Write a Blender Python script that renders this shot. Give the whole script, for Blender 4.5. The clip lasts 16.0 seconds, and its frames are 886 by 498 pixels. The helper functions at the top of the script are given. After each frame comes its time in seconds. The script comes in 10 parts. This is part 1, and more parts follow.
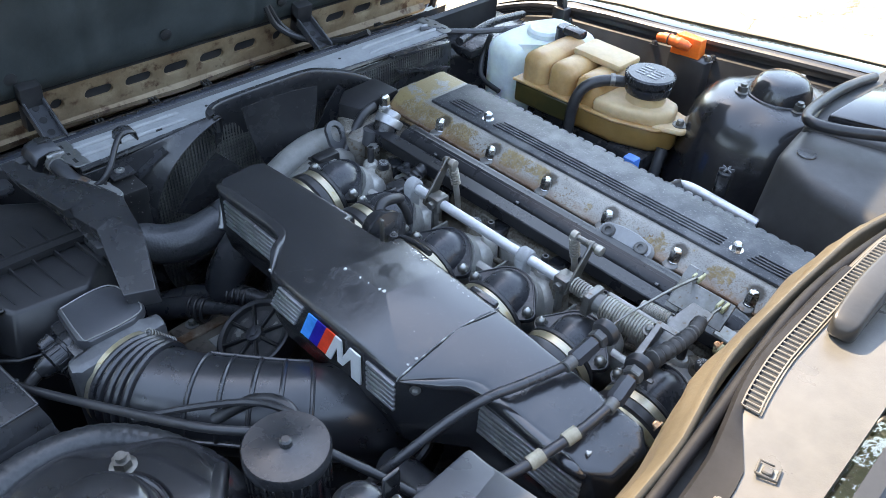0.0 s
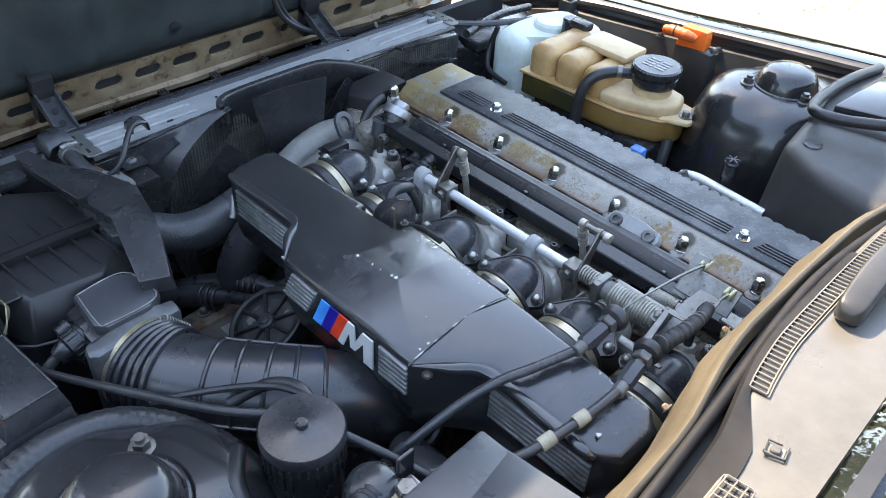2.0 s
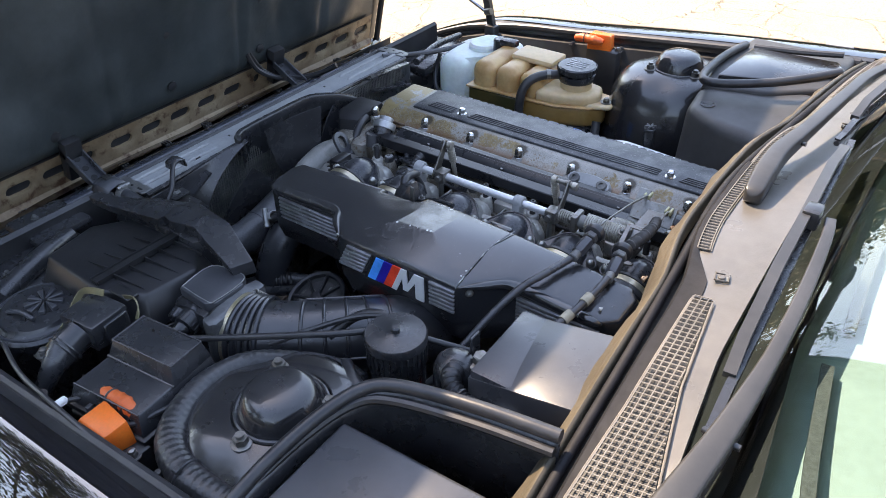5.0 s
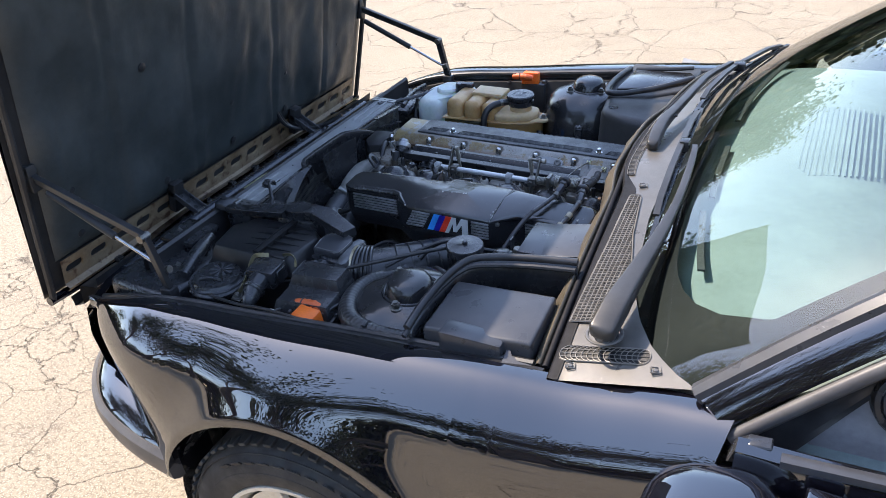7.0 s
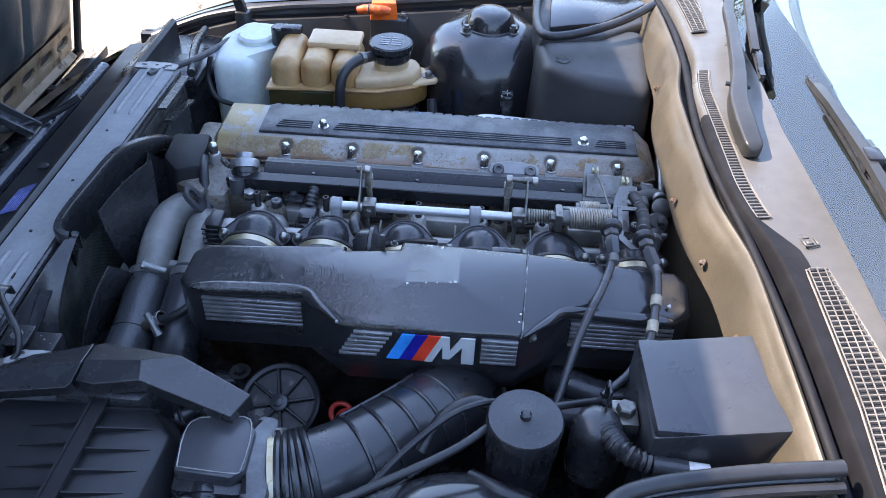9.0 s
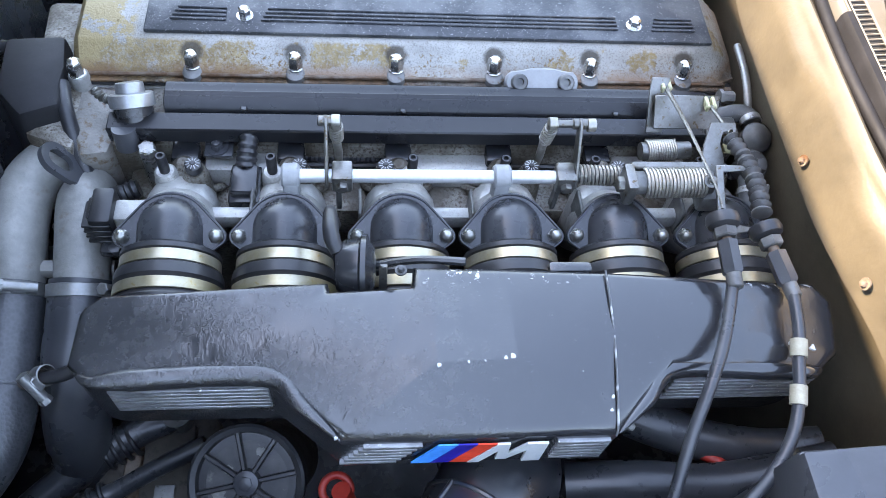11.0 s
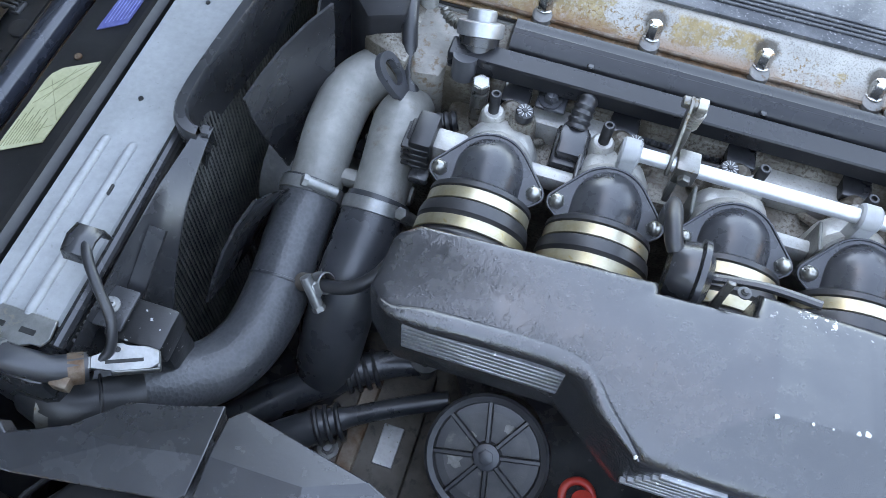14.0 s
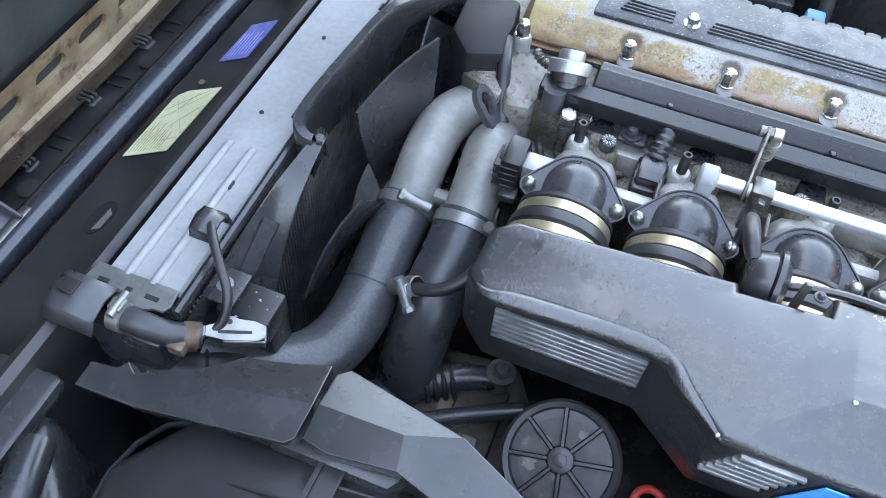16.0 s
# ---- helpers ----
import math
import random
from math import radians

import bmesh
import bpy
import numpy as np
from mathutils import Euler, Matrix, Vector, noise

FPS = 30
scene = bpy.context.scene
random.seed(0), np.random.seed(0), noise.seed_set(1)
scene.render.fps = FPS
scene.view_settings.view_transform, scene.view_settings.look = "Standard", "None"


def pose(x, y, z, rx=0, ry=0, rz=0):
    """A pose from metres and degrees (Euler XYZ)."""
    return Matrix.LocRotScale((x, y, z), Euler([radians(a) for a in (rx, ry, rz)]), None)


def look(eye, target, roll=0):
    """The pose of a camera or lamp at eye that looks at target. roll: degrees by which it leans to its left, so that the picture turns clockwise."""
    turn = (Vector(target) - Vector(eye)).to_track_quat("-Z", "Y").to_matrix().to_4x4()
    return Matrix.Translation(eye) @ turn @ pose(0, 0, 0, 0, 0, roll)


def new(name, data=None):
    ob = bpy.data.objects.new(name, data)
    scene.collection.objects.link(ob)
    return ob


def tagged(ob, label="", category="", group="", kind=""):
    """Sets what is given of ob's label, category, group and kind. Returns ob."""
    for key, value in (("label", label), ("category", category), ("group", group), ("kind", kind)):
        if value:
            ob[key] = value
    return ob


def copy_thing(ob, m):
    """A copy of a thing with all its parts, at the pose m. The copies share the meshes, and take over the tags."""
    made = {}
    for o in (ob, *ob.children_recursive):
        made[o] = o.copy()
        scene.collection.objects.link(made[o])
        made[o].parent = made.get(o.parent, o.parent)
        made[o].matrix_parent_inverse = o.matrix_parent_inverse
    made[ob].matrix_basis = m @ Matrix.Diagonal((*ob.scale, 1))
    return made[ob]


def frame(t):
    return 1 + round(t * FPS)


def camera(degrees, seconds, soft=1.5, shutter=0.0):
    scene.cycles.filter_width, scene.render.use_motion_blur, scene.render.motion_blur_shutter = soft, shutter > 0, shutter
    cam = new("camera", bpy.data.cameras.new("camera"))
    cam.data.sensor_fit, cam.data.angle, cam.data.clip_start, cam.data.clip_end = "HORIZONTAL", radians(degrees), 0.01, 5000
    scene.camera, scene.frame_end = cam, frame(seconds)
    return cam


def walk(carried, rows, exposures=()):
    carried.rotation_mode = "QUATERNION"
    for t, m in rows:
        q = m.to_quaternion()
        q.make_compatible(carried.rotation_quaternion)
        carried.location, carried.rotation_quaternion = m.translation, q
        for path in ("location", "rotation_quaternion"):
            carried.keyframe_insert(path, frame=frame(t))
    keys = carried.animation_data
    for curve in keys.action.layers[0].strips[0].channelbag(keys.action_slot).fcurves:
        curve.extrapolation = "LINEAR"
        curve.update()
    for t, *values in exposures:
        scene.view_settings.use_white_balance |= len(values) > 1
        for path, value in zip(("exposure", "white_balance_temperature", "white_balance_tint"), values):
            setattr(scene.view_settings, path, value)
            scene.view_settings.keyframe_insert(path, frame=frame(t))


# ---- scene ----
cam = camera(58.3, 16.0, soft=0.6)
EXPOSURES = [(0.0, 3.17, 9200, 12), (3.2, 3.17, 9200, 13), (5.3, 2.54, 9000, 18), (6.0, 2.22, 8500, 18), (7.0, 2.05, 7500, 16), (8.7, 2.56, 7200, 18), (10.8, 3.75, 9000, 16), (12.5, 3.6, 9100, 16), (14.0, 3.9, 10300, 14), (16.0, 4.13, 10600, 15)]
PATH = [
    (0, (0.708, -0.732, 1.382), (-0.362, 0.402, 0.129), 3.4),
    (0.5, (0.712, -0.736, 1.38), (-0.354, 0.396, 0.122), 3.4),
    (1, (0.719, -0.734, 1.385), (-0.349, 0.398, 0.13), 3.3),
    (1.5, (0.714, -0.737, 1.378), (-0.352, 0.392, 0.118), 3.3),
    (2, (0.712, -0.748, 1.382), (-0.357, 0.377, 0.12), 3.3),
    (2.5, (0.718, -0.752, 1.387), (-0.355, 0.371, 0.126), 3.5),
    (3, (0.733, -0.771, 1.393), (-0.351, 0.342, 0.134), 3.4),
    (3.2, (0.74, -0.774, 1.392), (-0.35, 0.336, 0.136), 3.4),
    (5.3, (0.835, -1.131, 1.5), (-0.093, 0.238, 0.376), -1.5),
    (5.5, (0.891, -1.205, 1.535), (0.017, 0.218, 0.435), -0.4),
    (6, (0.999, -1.494, 1.601), (0.132, -0.054, 0.518), -1.6),
    (6.5, (1.022, -1.678, 1.632), (0.157, -0.251, 0.529), -3.3),
    (7, (0.942, -1.714, 1.658), (0.133, -0.214, 0.611), -4.1),
    (7.5, (0.76, -1.578, 1.567), (0.168, 0.022, 0.523), -3.3),
    (8, (0.563, -1.398, 1.514), (0.19, 0.209, 0.384), -1.6),
    (8.5, (0.396, -1.166, 1.475), (0.168, 0.409, 0.264), 0.1),
    (8.7, (0.342, -1.098, 1.465), (0.188, 0.471, 0.233), 1.2),
    (10.8, (0.169, -0.616, 1.378), (0.374, 0.489, -0.276), 8.9),
    (11, (0.163, -0.577, 1.38), (0.372, 0.46, -0.318), 9.5),
    (11.5, (0.153, -0.495, 1.361), (0.372, 0.396, -0.415), 11.5),
    (12, (0.168, -0.472, 1.347), (0.383, 0.371, -0.454), 11.9),
    (12.5, (0.176, -0.486, 1.344), (0.396, 0.371, -0.45), 11.9),
    (13, (0.145, -0.494, 1.352), (0.34, 0.372, -0.44), 11.8),
    (13.5, (0.102, -0.53, 1.351), (0.073, 0.379, -0.431), 5.8),
    (14, (0.042, -0.556, 1.317), (-0.144, 0.384, -0.438), 6.8),
    (14.5, (0.008, -0.566, 1.301), (-0.302, 0.497, -0.366), 6.3),
    (15, (-0.002, -0.568, 1.301), (-0.348, 0.513, -0.346), 6.0),
    (15.5, (-0.001, -0.579, 1.308), (-0.354, 0.501, -0.338), 6.5),
    (16, (0.034, -0.661, 1.312), (-0.324, 0.457, -0.306), 4.7),
]
walk(cam, [(t, look(eye, target, roll)) for t, eye, target, roll in PATH], exposures=EXPOSURES)

# ---- world, sun ----
SUN_TO = Vector((-0.83, 0.18, 0.97)).normalized()
world = bpy.data.worlds.new("sky")
scene.world = world
world.use_nodes = True
sky = world.node_tree.nodes.new("ShaderNodeTexSky")
sky.sky_type, sky.sun_disc = "NISHITA", False
sky.dust_density, sky.ozone_density = 0.3, 2.5
sky.sun_elevation = math.asin(SUN_TO.z)
sky.sun_rotation = math.atan2(SUN_TO.x, SUN_TO.y)
world.node_tree.links.new(sky.outputs[0], world.node_tree.nodes["Background"].inputs[0])
world.node_tree.nodes["Background"].inputs[1].default_value = 0.15
sun = new("sun", bpy.data.lights.new("sun", "SUN"))
sun.data.energy, sun.data.angle, sun.data.color = 2.0, radians(0.53), (1.0, 0.95, 0.87)
sun.matrix_world = look(SUN_TO * 20, (0, 0, 0))

# ---- materials ----
def mat(name, base, rough=0.5, metal=0.0, base2=None, scale=30.0, mix=(0.4, 0.65), bump=0.0, bscale=400.0,
        rough2=None, coat=0.0, spots=None, spot_at=0.72, spot_scale=60.0, spec=0.5, alpha=None, transmit=0.0, sss=0.0, detail=6.0, dust=0.0, coat_rough=0.04, spot_soft=0.09, coat_ior=1.7):
    """A principled surface with two-scale colour variation, fine relief and optional chips or specks."""
    m = bpy.data.materials.new(name)
    m.use_nodes = True
    nt = m.node_tree
    b = nt.nodes["Principled BSDF"]
    co = nt.nodes.new("ShaderNodeTexCoord").outputs["Object"]

    def noise_tex(s, d=detail, r=0.6):
        n = nt.nodes.new("ShaderNodeTexNoise")
        n.inputs["Scale"].default_value, n.inputs["Detail"].default_value, n.inputs["Roughness"].default_value = s, d, r
        nt.links.new(co, n.inputs["Vector"])
        return n.outputs["Fac"]

    def ramp(src, lo, hi):
        r = nt.nodes.new("ShaderNodeMapRange")
        r.inputs["From Min"].default_value, r.inputs["From Max"].default_value = lo, hi
        nt.links.new(src, r.inputs["Value"])
        return r.outputs["Result"]

    def blend(fac, a, c):
        x = nt.nodes.new("ShaderNodeMix")
        x.data_type = "RGBA"
        nt.links.new(fac, x.inputs["Factor"])
        for sock, v in ((x.inputs["A"], a), (x.inputs["B"], c)):
            if isinstance(v, tuple):
                sock.default_value = (*v, 1)
            else:
                nt.links.new(v, sock)
        return x.outputs["Result"]

    base2 = base2 or tuple(min(1, c * 1.35 + 0.004) for c in base)
    big = ramp(noise_tex(scale), *mix)
    col = blend(big, base, base2)
    fine = ramp(noise_tex(scale * 9), 0.3, 0.75)
    col = blend(fine, col, blend(big, tuple(c * 0.8 for c in base), tuple(c * 0.88 for c in base2)))
    if spots:
        col = blend(ramp(noise_tex(spot_scale, 4.0, 0.6), spot_at, spot_at + spot_soft), col, spots)
    if dust:
        # settled specks and a thin uneven film
        film = ramp(noise_tex(9, 5.0, 0.65), 0.35, 0.8)
        f1 = nt.nodes.new("ShaderNodeMath")
        f1.operation = "MULTIPLY"
        f1.inputs[1].default_value = dust * 0.05
        nt.links.new(film, f1.inputs[0])
        col = blend(f1.outputs[0], col, (0.22, 0.22, 0.225))
        sp = nt.nodes.new("ShaderNodeMath")
        sp.operation = "MULTIPLY"
        nt.links.new(ramp(noise_tex(640, 2.0, 0.5), 0.70, 0.74), sp.inputs[0])
        nt.links.new(ramp(noise_tex(14, 3.0, 0.6), 0.48, 0.68), sp.inputs[1])
        f2 = nt.nodes.new("ShaderNodeMath")
        f2.operation = "MULTIPLY"
        f2.inputs[1].default_value = min(1.0, dust * 0.6)
        nt.links.new(sp.outputs[0], f2.inputs[0])
        col = blend(f2.outputs[0], col, (0.3, 0.29, 0.27))
    nt.links.new(col, b.inputs["Base Color"])
    b.inputs["Metallic"].default_value = metal
    r2 = rough2 if rough2 is not None else min(1, rough + 0.12)
    rr = nt.nodes.new("ShaderNodeMapRange")
    rr.inputs["From Min"].default_value, rr.inputs["From Max"].default_value = 0.3, 0.7
    rr.inputs["To Min"].default_value, rr.inputs["To Max"].default_value = rough, r2
    nt.links.new(noise_tex(scale * 2.3), rr.inputs["Value"])
    nt.links.new(rr.outputs["Result"], b.inputs["Roughness"])
    b.inputs["Specular IOR Level"].default_value = spec
    b.inputs["Coat Weight"].default_value = coat
    b.inputs["Coat Roughness"].default_value = coat_rough
    b.inputs["Coat IOR"].default_value = coat_ior
    b.inputs["Transmission Weight"].default_value = transmit
    b.inputs["Subsurface Weight"].default_value = sss
    b.inputs["Subsurface Radius"].default_value = (0.03, 0.02, 0.01)
    b.inputs["Subsurface Scale"].default_value = 0.3
    if bump:
        bp = nt.nodes.new("ShaderNodeBump")
        bp.inputs["Strength"].default_value, bp.inputs["Distance"].default_value = bump, 0.001
        nt.links.new(noise_tex(bscale, 4.0), bp.inputs["Height"])
        nt.links.new(bp.outputs["Normal"], b.inputs["Normal"])
    return m


PAINT = mat("dark_metallic_paint", (0.004, 0.004, 0.007), 0.5, 0.0, (0.006, 0.006, 0.010), 3, coat=1.0, rough2=0.6, spec=0.0, coat_rough=0.012, coat_ior=2.1)
PAINT_IN = mat("inner_black_paint", (0.018, 0.018, 0.02), 0.3, 0.0, (0.036, 0.036, 0.037), 12, bump=0.12, bscale=90, dust=0.35)
TOWER = mat("tower_black_paint", (0.012, 0.012, 0.0145), 0.19, 0.0, (0.019, 0.019, 0.021), 9, bump=0.16, bscale=30, coat=0.35, rough2=0.30, dust=0.9, coat_rough=0.10)
PLASTIC = mat("black_plastic", (0.019, 0.020, 0.023), 0.20, 0, (0.031, 0.032, 0.035), 14, bump=0.08, bscale=260, rough2=0.33, dust=0.80, spec=0.65)
PLASTIC_D = mat("satin_dark_plastic", (0.010, 0.0102, 0.0118), 0.29, 0, (0.017, 0.0172, 0.019), 12, bump=0.10, bscale=320, rough2=0.42, dust=0.8, spec=0.5)
SLICK = mat("smooth_black_plastic", (0.012, 0.0125, 0.015), 0.24, 0, (0.017, 0.0175, 0.02), 12, bump=0.04, bscale=260, rough2=0.34, dust=0.5, spec=0.38)
HOUSING = mat("matt_grey_black_moulding", (0.030, 0.030, 0.031), 0.44, 0, (0.042, 0.042, 0.043), 10, bump=0.12, bscale=420, rough2=0.56, dust=0.8, spec=0.5)
MATT = mat("matt_black_plastic", (0.009, 0.009, 0.0105), 0.5, 0, (0.015, 0.015, 0.017), 14, bump=0.1, bscale=260, rough2=0.6, dust=0.6, spec=0.25)
PLASTIC_G = mat("grey_black_plastic", (0.042, 0.044, 0.05), 0.25, 0, (0.058, 0.06, 0.066), 10, bump=0.08, bscale=260, rough2=0.36, dust=0.70, spec=0.6)
RUBBER = mat("black_rubber", (0.019, 0.0195, 0.022), 0.28, 0, (0.036, 0.036, 0.038), 25, bump=0.15, bscale=160, dust=0.70)
HOSE = mat("hose_rubber", (0.028, 0.03, 0.035), 0.24, 0, (0.046, 0.048, 0.053), 20, bump=0.12, bscale=200, dust=0.80, spec=0.6)
HOSE_G = mat("glossy_moulded_rubber", (0.016, 0.017, 0.020), 0.26, 0, (0.024, 0.025, 0.029), 20, bump=0.06, bscale=200, rough2=0.34, dust=0.6, spec=0.8)
ALU = mat("cast_aluminium", (0.33, 0.325, 0.31), 0.32, 0.35, (0.48, 0.465, 0.43), 26, bump=0.8, bscale=140, spots=(0.25, 0.232, 0.20), spot_at=0.55, spot_scale=420, spot_soft=0.2)
NUT = mat("dull_acorn_nut", (0.40, 0.40, 0.385), 0.24, 0.85, (0.28, 0.275, 0.25), 90, spots=(0.15, 0.12, 0.09), spot_at=0.62, spot_scale=260)
DULL = mat("dull_plated_steel", (0.26, 0.26, 0.255), 0.36, 0.6, (0.36, 0.36, 0.35), 40, bump=0.15, bscale=200, spots=(0.12, 0.1, 0.08), spot_at=0.6, spot_scale=180)
ALU_DIRTY = mat("dirty_cast_aluminium", (0.10, 0.085, 0.066), 0.45, 0.25, (0.29, 0.27, 0.235), 26, bump=0.9, bscale=170, spots=(0.07, 0.05, 0.034), spot_at=0.46, spot_scale=330, spot_soft=0.2)
ZINC_B = mat("bright_zinc", (0.24, 0.24, 0.235), 0.32, 0.7, (0.33, 0.33, 0.32), 40, bump=0.15, bscale=200, spots=(0.3, 0.27, 0.23), spot_at=0.62, spot_scale=150)
PANEL = mat("ribbed_cover_panel", (0.042, 0.046, 0.052), 0.34, 0.2, (0.10, 0.104, 0.108), 20, bump=0.35, bscale=420, spots=(0.22, 0.22, 0.215), spot_at=0.60, spot_scale=430, dust=0.4, mix=(0.45, 0.6))
STEEL = mat("zinc_steel", (0.245, 0.24, 0.23), 0.3, 0.8, (0.16, 0.152, 0.133), 45, bump=0.25, bscale=200, spots=(0.12, 0.085, 0.05), spot_at=0.60, spot_scale=170)
CHROME = mat("bright_nut", (0.72, 0.72, 0.71), 0.14, 1.0, (0.6, 0.6, 0.6), 60)
ROD = mat("polished_rod", (0.66, 0.67, 0.69), 0.34, 0.55, (0.56, 0.57, 0.59), 30)
BRASS = mat("gold_clamp", (0.40, 0.33, 0.19), 0.32, 0.8, (0.56, 0.51, 0.40), 18, spots=(0.4, 0.3, 0.14), spot_at=0.62, spot_scale=140)
DAMPER = mat("satin_damper", (0.36, 0.365, 0.37), 0.32, 0.75, (0.44, 0.445, 0.45), 40, bump=0.1, bscale=300)
DARK_STEEL = mat("blackened_steel", (0.035, 0.036, 0.04), 0.3, 0.6, (0.07, 0.07, 0.072), 60)
PLATED = mat("plated_cap_nut", (0.70, 0.70, 0.69), 0.2, 1.0, (0.58, 0.58, 0.57), 60, rough2=0.3)
RUST = mat("rusty_steel", (0.12, 0.06, 0.03), 0.6, 0.4, (0.25, 0.2, 0.16), 40, bump=0.6, bscale=300)
SPRING = mat("spring_steel", (0.46, 0.44, 0.40), 0.3, 0.7, (0.3, 0.28, 0.24), 60)
ALLOY_D = mat("dull_cast_alloy", (0.11, 0.115, 0.12), 0.36, 0.5, (0.17, 0.175, 0.18), 30, bump=0.4, bscale=180)
ZINC = mat("yellow_zinc_plate", (0.30, 0.265, 0.15), 0.35, 0.6, (0.20, 0.175, 0.11), 50, bump=0.2, bscale=200)
ORANGE_D = mat("orange_rubber", (0.62, 0.10, 0.02), 0.42, 0, (0.70, 0.13, 0.03), 30)
ORANGE = mat("orange_plastic", (0.85, 0.15, 0.018), 0.35, 0, (0.88, 0.18, 0.025), 30, sss=0.1)
RED = mat("red_plastic", (0.5, 0.03, 0.02), 0.35, 0, (0.6, 0.06, 0.04), 30)
# tank plastic in three tones: darker lower half, paler top parts
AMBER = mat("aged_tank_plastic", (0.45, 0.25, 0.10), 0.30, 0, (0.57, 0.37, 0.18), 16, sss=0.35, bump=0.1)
AMBER_LOW = mat("darker_tank_plastic", (0.30, 0.165, 0.05), 0.34, 0, (0.40, 0.235, 0.085), 9, sss=0.35, bump=0.1)
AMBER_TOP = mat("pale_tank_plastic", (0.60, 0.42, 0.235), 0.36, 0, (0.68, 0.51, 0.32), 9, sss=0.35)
COOLANT = mat("coolant_level", (0.05, 0.045, 0.015), 0.36, 0, (0.11, 0.075, 0.022), 9)
MILK = mat("milky_tank_plastic", (0.66, 0.74, 0.7), 0.42, 0, (0.74, 0.8, 0.76), 10, sss=0.4)
COWL = mat("sun_bleached_cowl", (0.112, 0.105, 0.095), 0.26, 0.1, (0.138, 0.13, 0.118), 7, bump=0.15, bscale=700)
DUSTY = mat("dusty_grey_rubber", (0.05, 0.05, 0.05), 0.5, 0, (0.085, 0.083, 0.08), 40, bump=0.2, bscale=260, dust=0.8)
SEAL = mat("dull_black_seal", (0.008, 0.008, 0.010), 0.6, 0, (0.013, 0.013, 0.016), 30, bump=0.2, bscale=200, spec=0.25)
GRILLE = mat("bleached_grille_plastic", (0.19, 0.172, 0.15), 0.34, 0, (0.25, 0.228, 0.2), 20, bump=0.1, bscale=500)
FLANGE = mat("bronze_painted_flange", (0.082, 0.068, 0.048), 0.36, 0.1, (0.11, 0.09, 0.062), 9, bump=0.2, bscale=260, rough2=0.5, spots=(0.05, 0.03, 0.02), spot_at=0.72, spot_scale=70, dust=0.6)
STRIP = mat("tan_hood_frame", (0.225, 0.145, 0.082), 0.5, 0.1, (0.32, 0.235, 0.148), 14, bump=0.5, bscale=180, spots=(0.09, 0.04, 0.02), spot_at=0.56, spot_scale=32, spot_soft=0.12)
LINER = mat("hood_liner_felt", (0.032, 0.040, 0.042), 0.34, 0, (0.054, 0.064, 0.066), 6, bump=0.5, bscale=120, rough2=0.55, dust=0.4)
SILVER = mat("silver_radiator_strip", (0.27, 0.278, 0.282), 0.48, 0.0, (0.315, 0.323, 0.327), 20, bump=0.06, bscale=200, spots=(0.2, 0.2, 0.2), spot_at=0.64, spot_scale=260)
MESH_M = mat("dark_recess", (0.012, 0.012, 0.012), 0.5, 0.2, (0.03, 0.03, 0.03), 60)
FRIT = mat("black_ceramic_print", (0.006, 0.006, 0.007), 0.5, 0.0, (0.009, 0.009, 0.010), 40, spec=0.2)
CORE = mat("radiator_core", (0.025, 0.025, 0.026), 0.4, 0.3, (0.05, 0.05, 0.05), 300, bump=0.3, bscale=300)
DASH = mat("dashboard_plastic", (0.22, 0.285, 0.28), 0.6, 0, (0.25, 0.32, 0.315), 12, bump=0.3, bscale=700)
DASH_D = mat("dark_dash_vent", (0.17, 0.185, 0.185), 0.6, 0, (0.14, 0.15, 0.15), 12)
GREYDOOR = mat("grey_door_card", (0.36, 0.37, 0.40), 0.6, 0, (0.42, 0.43, 0.46), 12, bump=0.3, bscale=700)
TYRE = mat("tyre_rubber", (0.026, 0.026, 0.027), 0.7, 0, (0.056, 0.055, 0.052), 18, bump=0.4, bscale=300)
WHEEL = mat("silver_wheel", (0.70, 0.68, 0.615), 0.3, 0.3, (0.76, 0.74, 0.675), 12, coat=0.4)
WIPER = mat("faded_wiper_plastic", (0.032, 0.0315, 0.031), 0.28, 0, (0.045, 0.044, 0.043), 12, bump=0.06, bscale=200, dust=0.3)
YELLOW = mat("faded_yellow_label", (0.50, 0.48, 0.29), 0.5, 0, (0.56, 0.54, 0.345), 30)
BLUELAB = mat("blue_label", (0.095, 0.115, 0.33), 0.45, 0, (0.15, 0.175, 0.38), 120)
LABEL_INK = mat("label_ink", (0.27, 0.265, 0.15), 0.6)
TAPE = mat("cream_tape", (0.33, 0.29, 0.21), 0.55, 0, (0.45, 0.40, 0.30), 60)
B_LIGHT = mat("badge_light_blue", (0.0, 0.27, 0.74), 0.4, spec=0.25)
B_DARK = mat("badge_dark_blue", (0.012, 0.012, 0.27), 0.4, spec=0.25)
B_RED = mat("badge_red", (0.85, 0.055, 0.022), 0.4, spec=0.25)
B_SILVER = mat("badge_silver", (0.62, 0.64, 0.64), 0.4, 0.1, (0.65, 0.67, 0.67), 90, spots=(0.2, 0.2, 0.2), spot_at=0.66, spot_scale=200)
SLAT = mat("worn_silver_slat", (0.33, 0.34, 0.35), 0.3, 0.55, (0.2, 0.205, 0.21), 60, spots=(0.7, 0.7, 0.69), spot_at=0.64, spot_scale=170)
INK = mat("pale_print", (0.3, 0.3, 0.3), 0.5)
WHITE = mat("white_plastic", (0.75, 0.75, 0.73), 0.4)
BLUECAP = mat("blue_plastic", (0.03, 0.2, 0.6), 0.4)
CHIP = mat("bare_chip", (0.5, 0.5, 0.485), 0.5, 0.2)
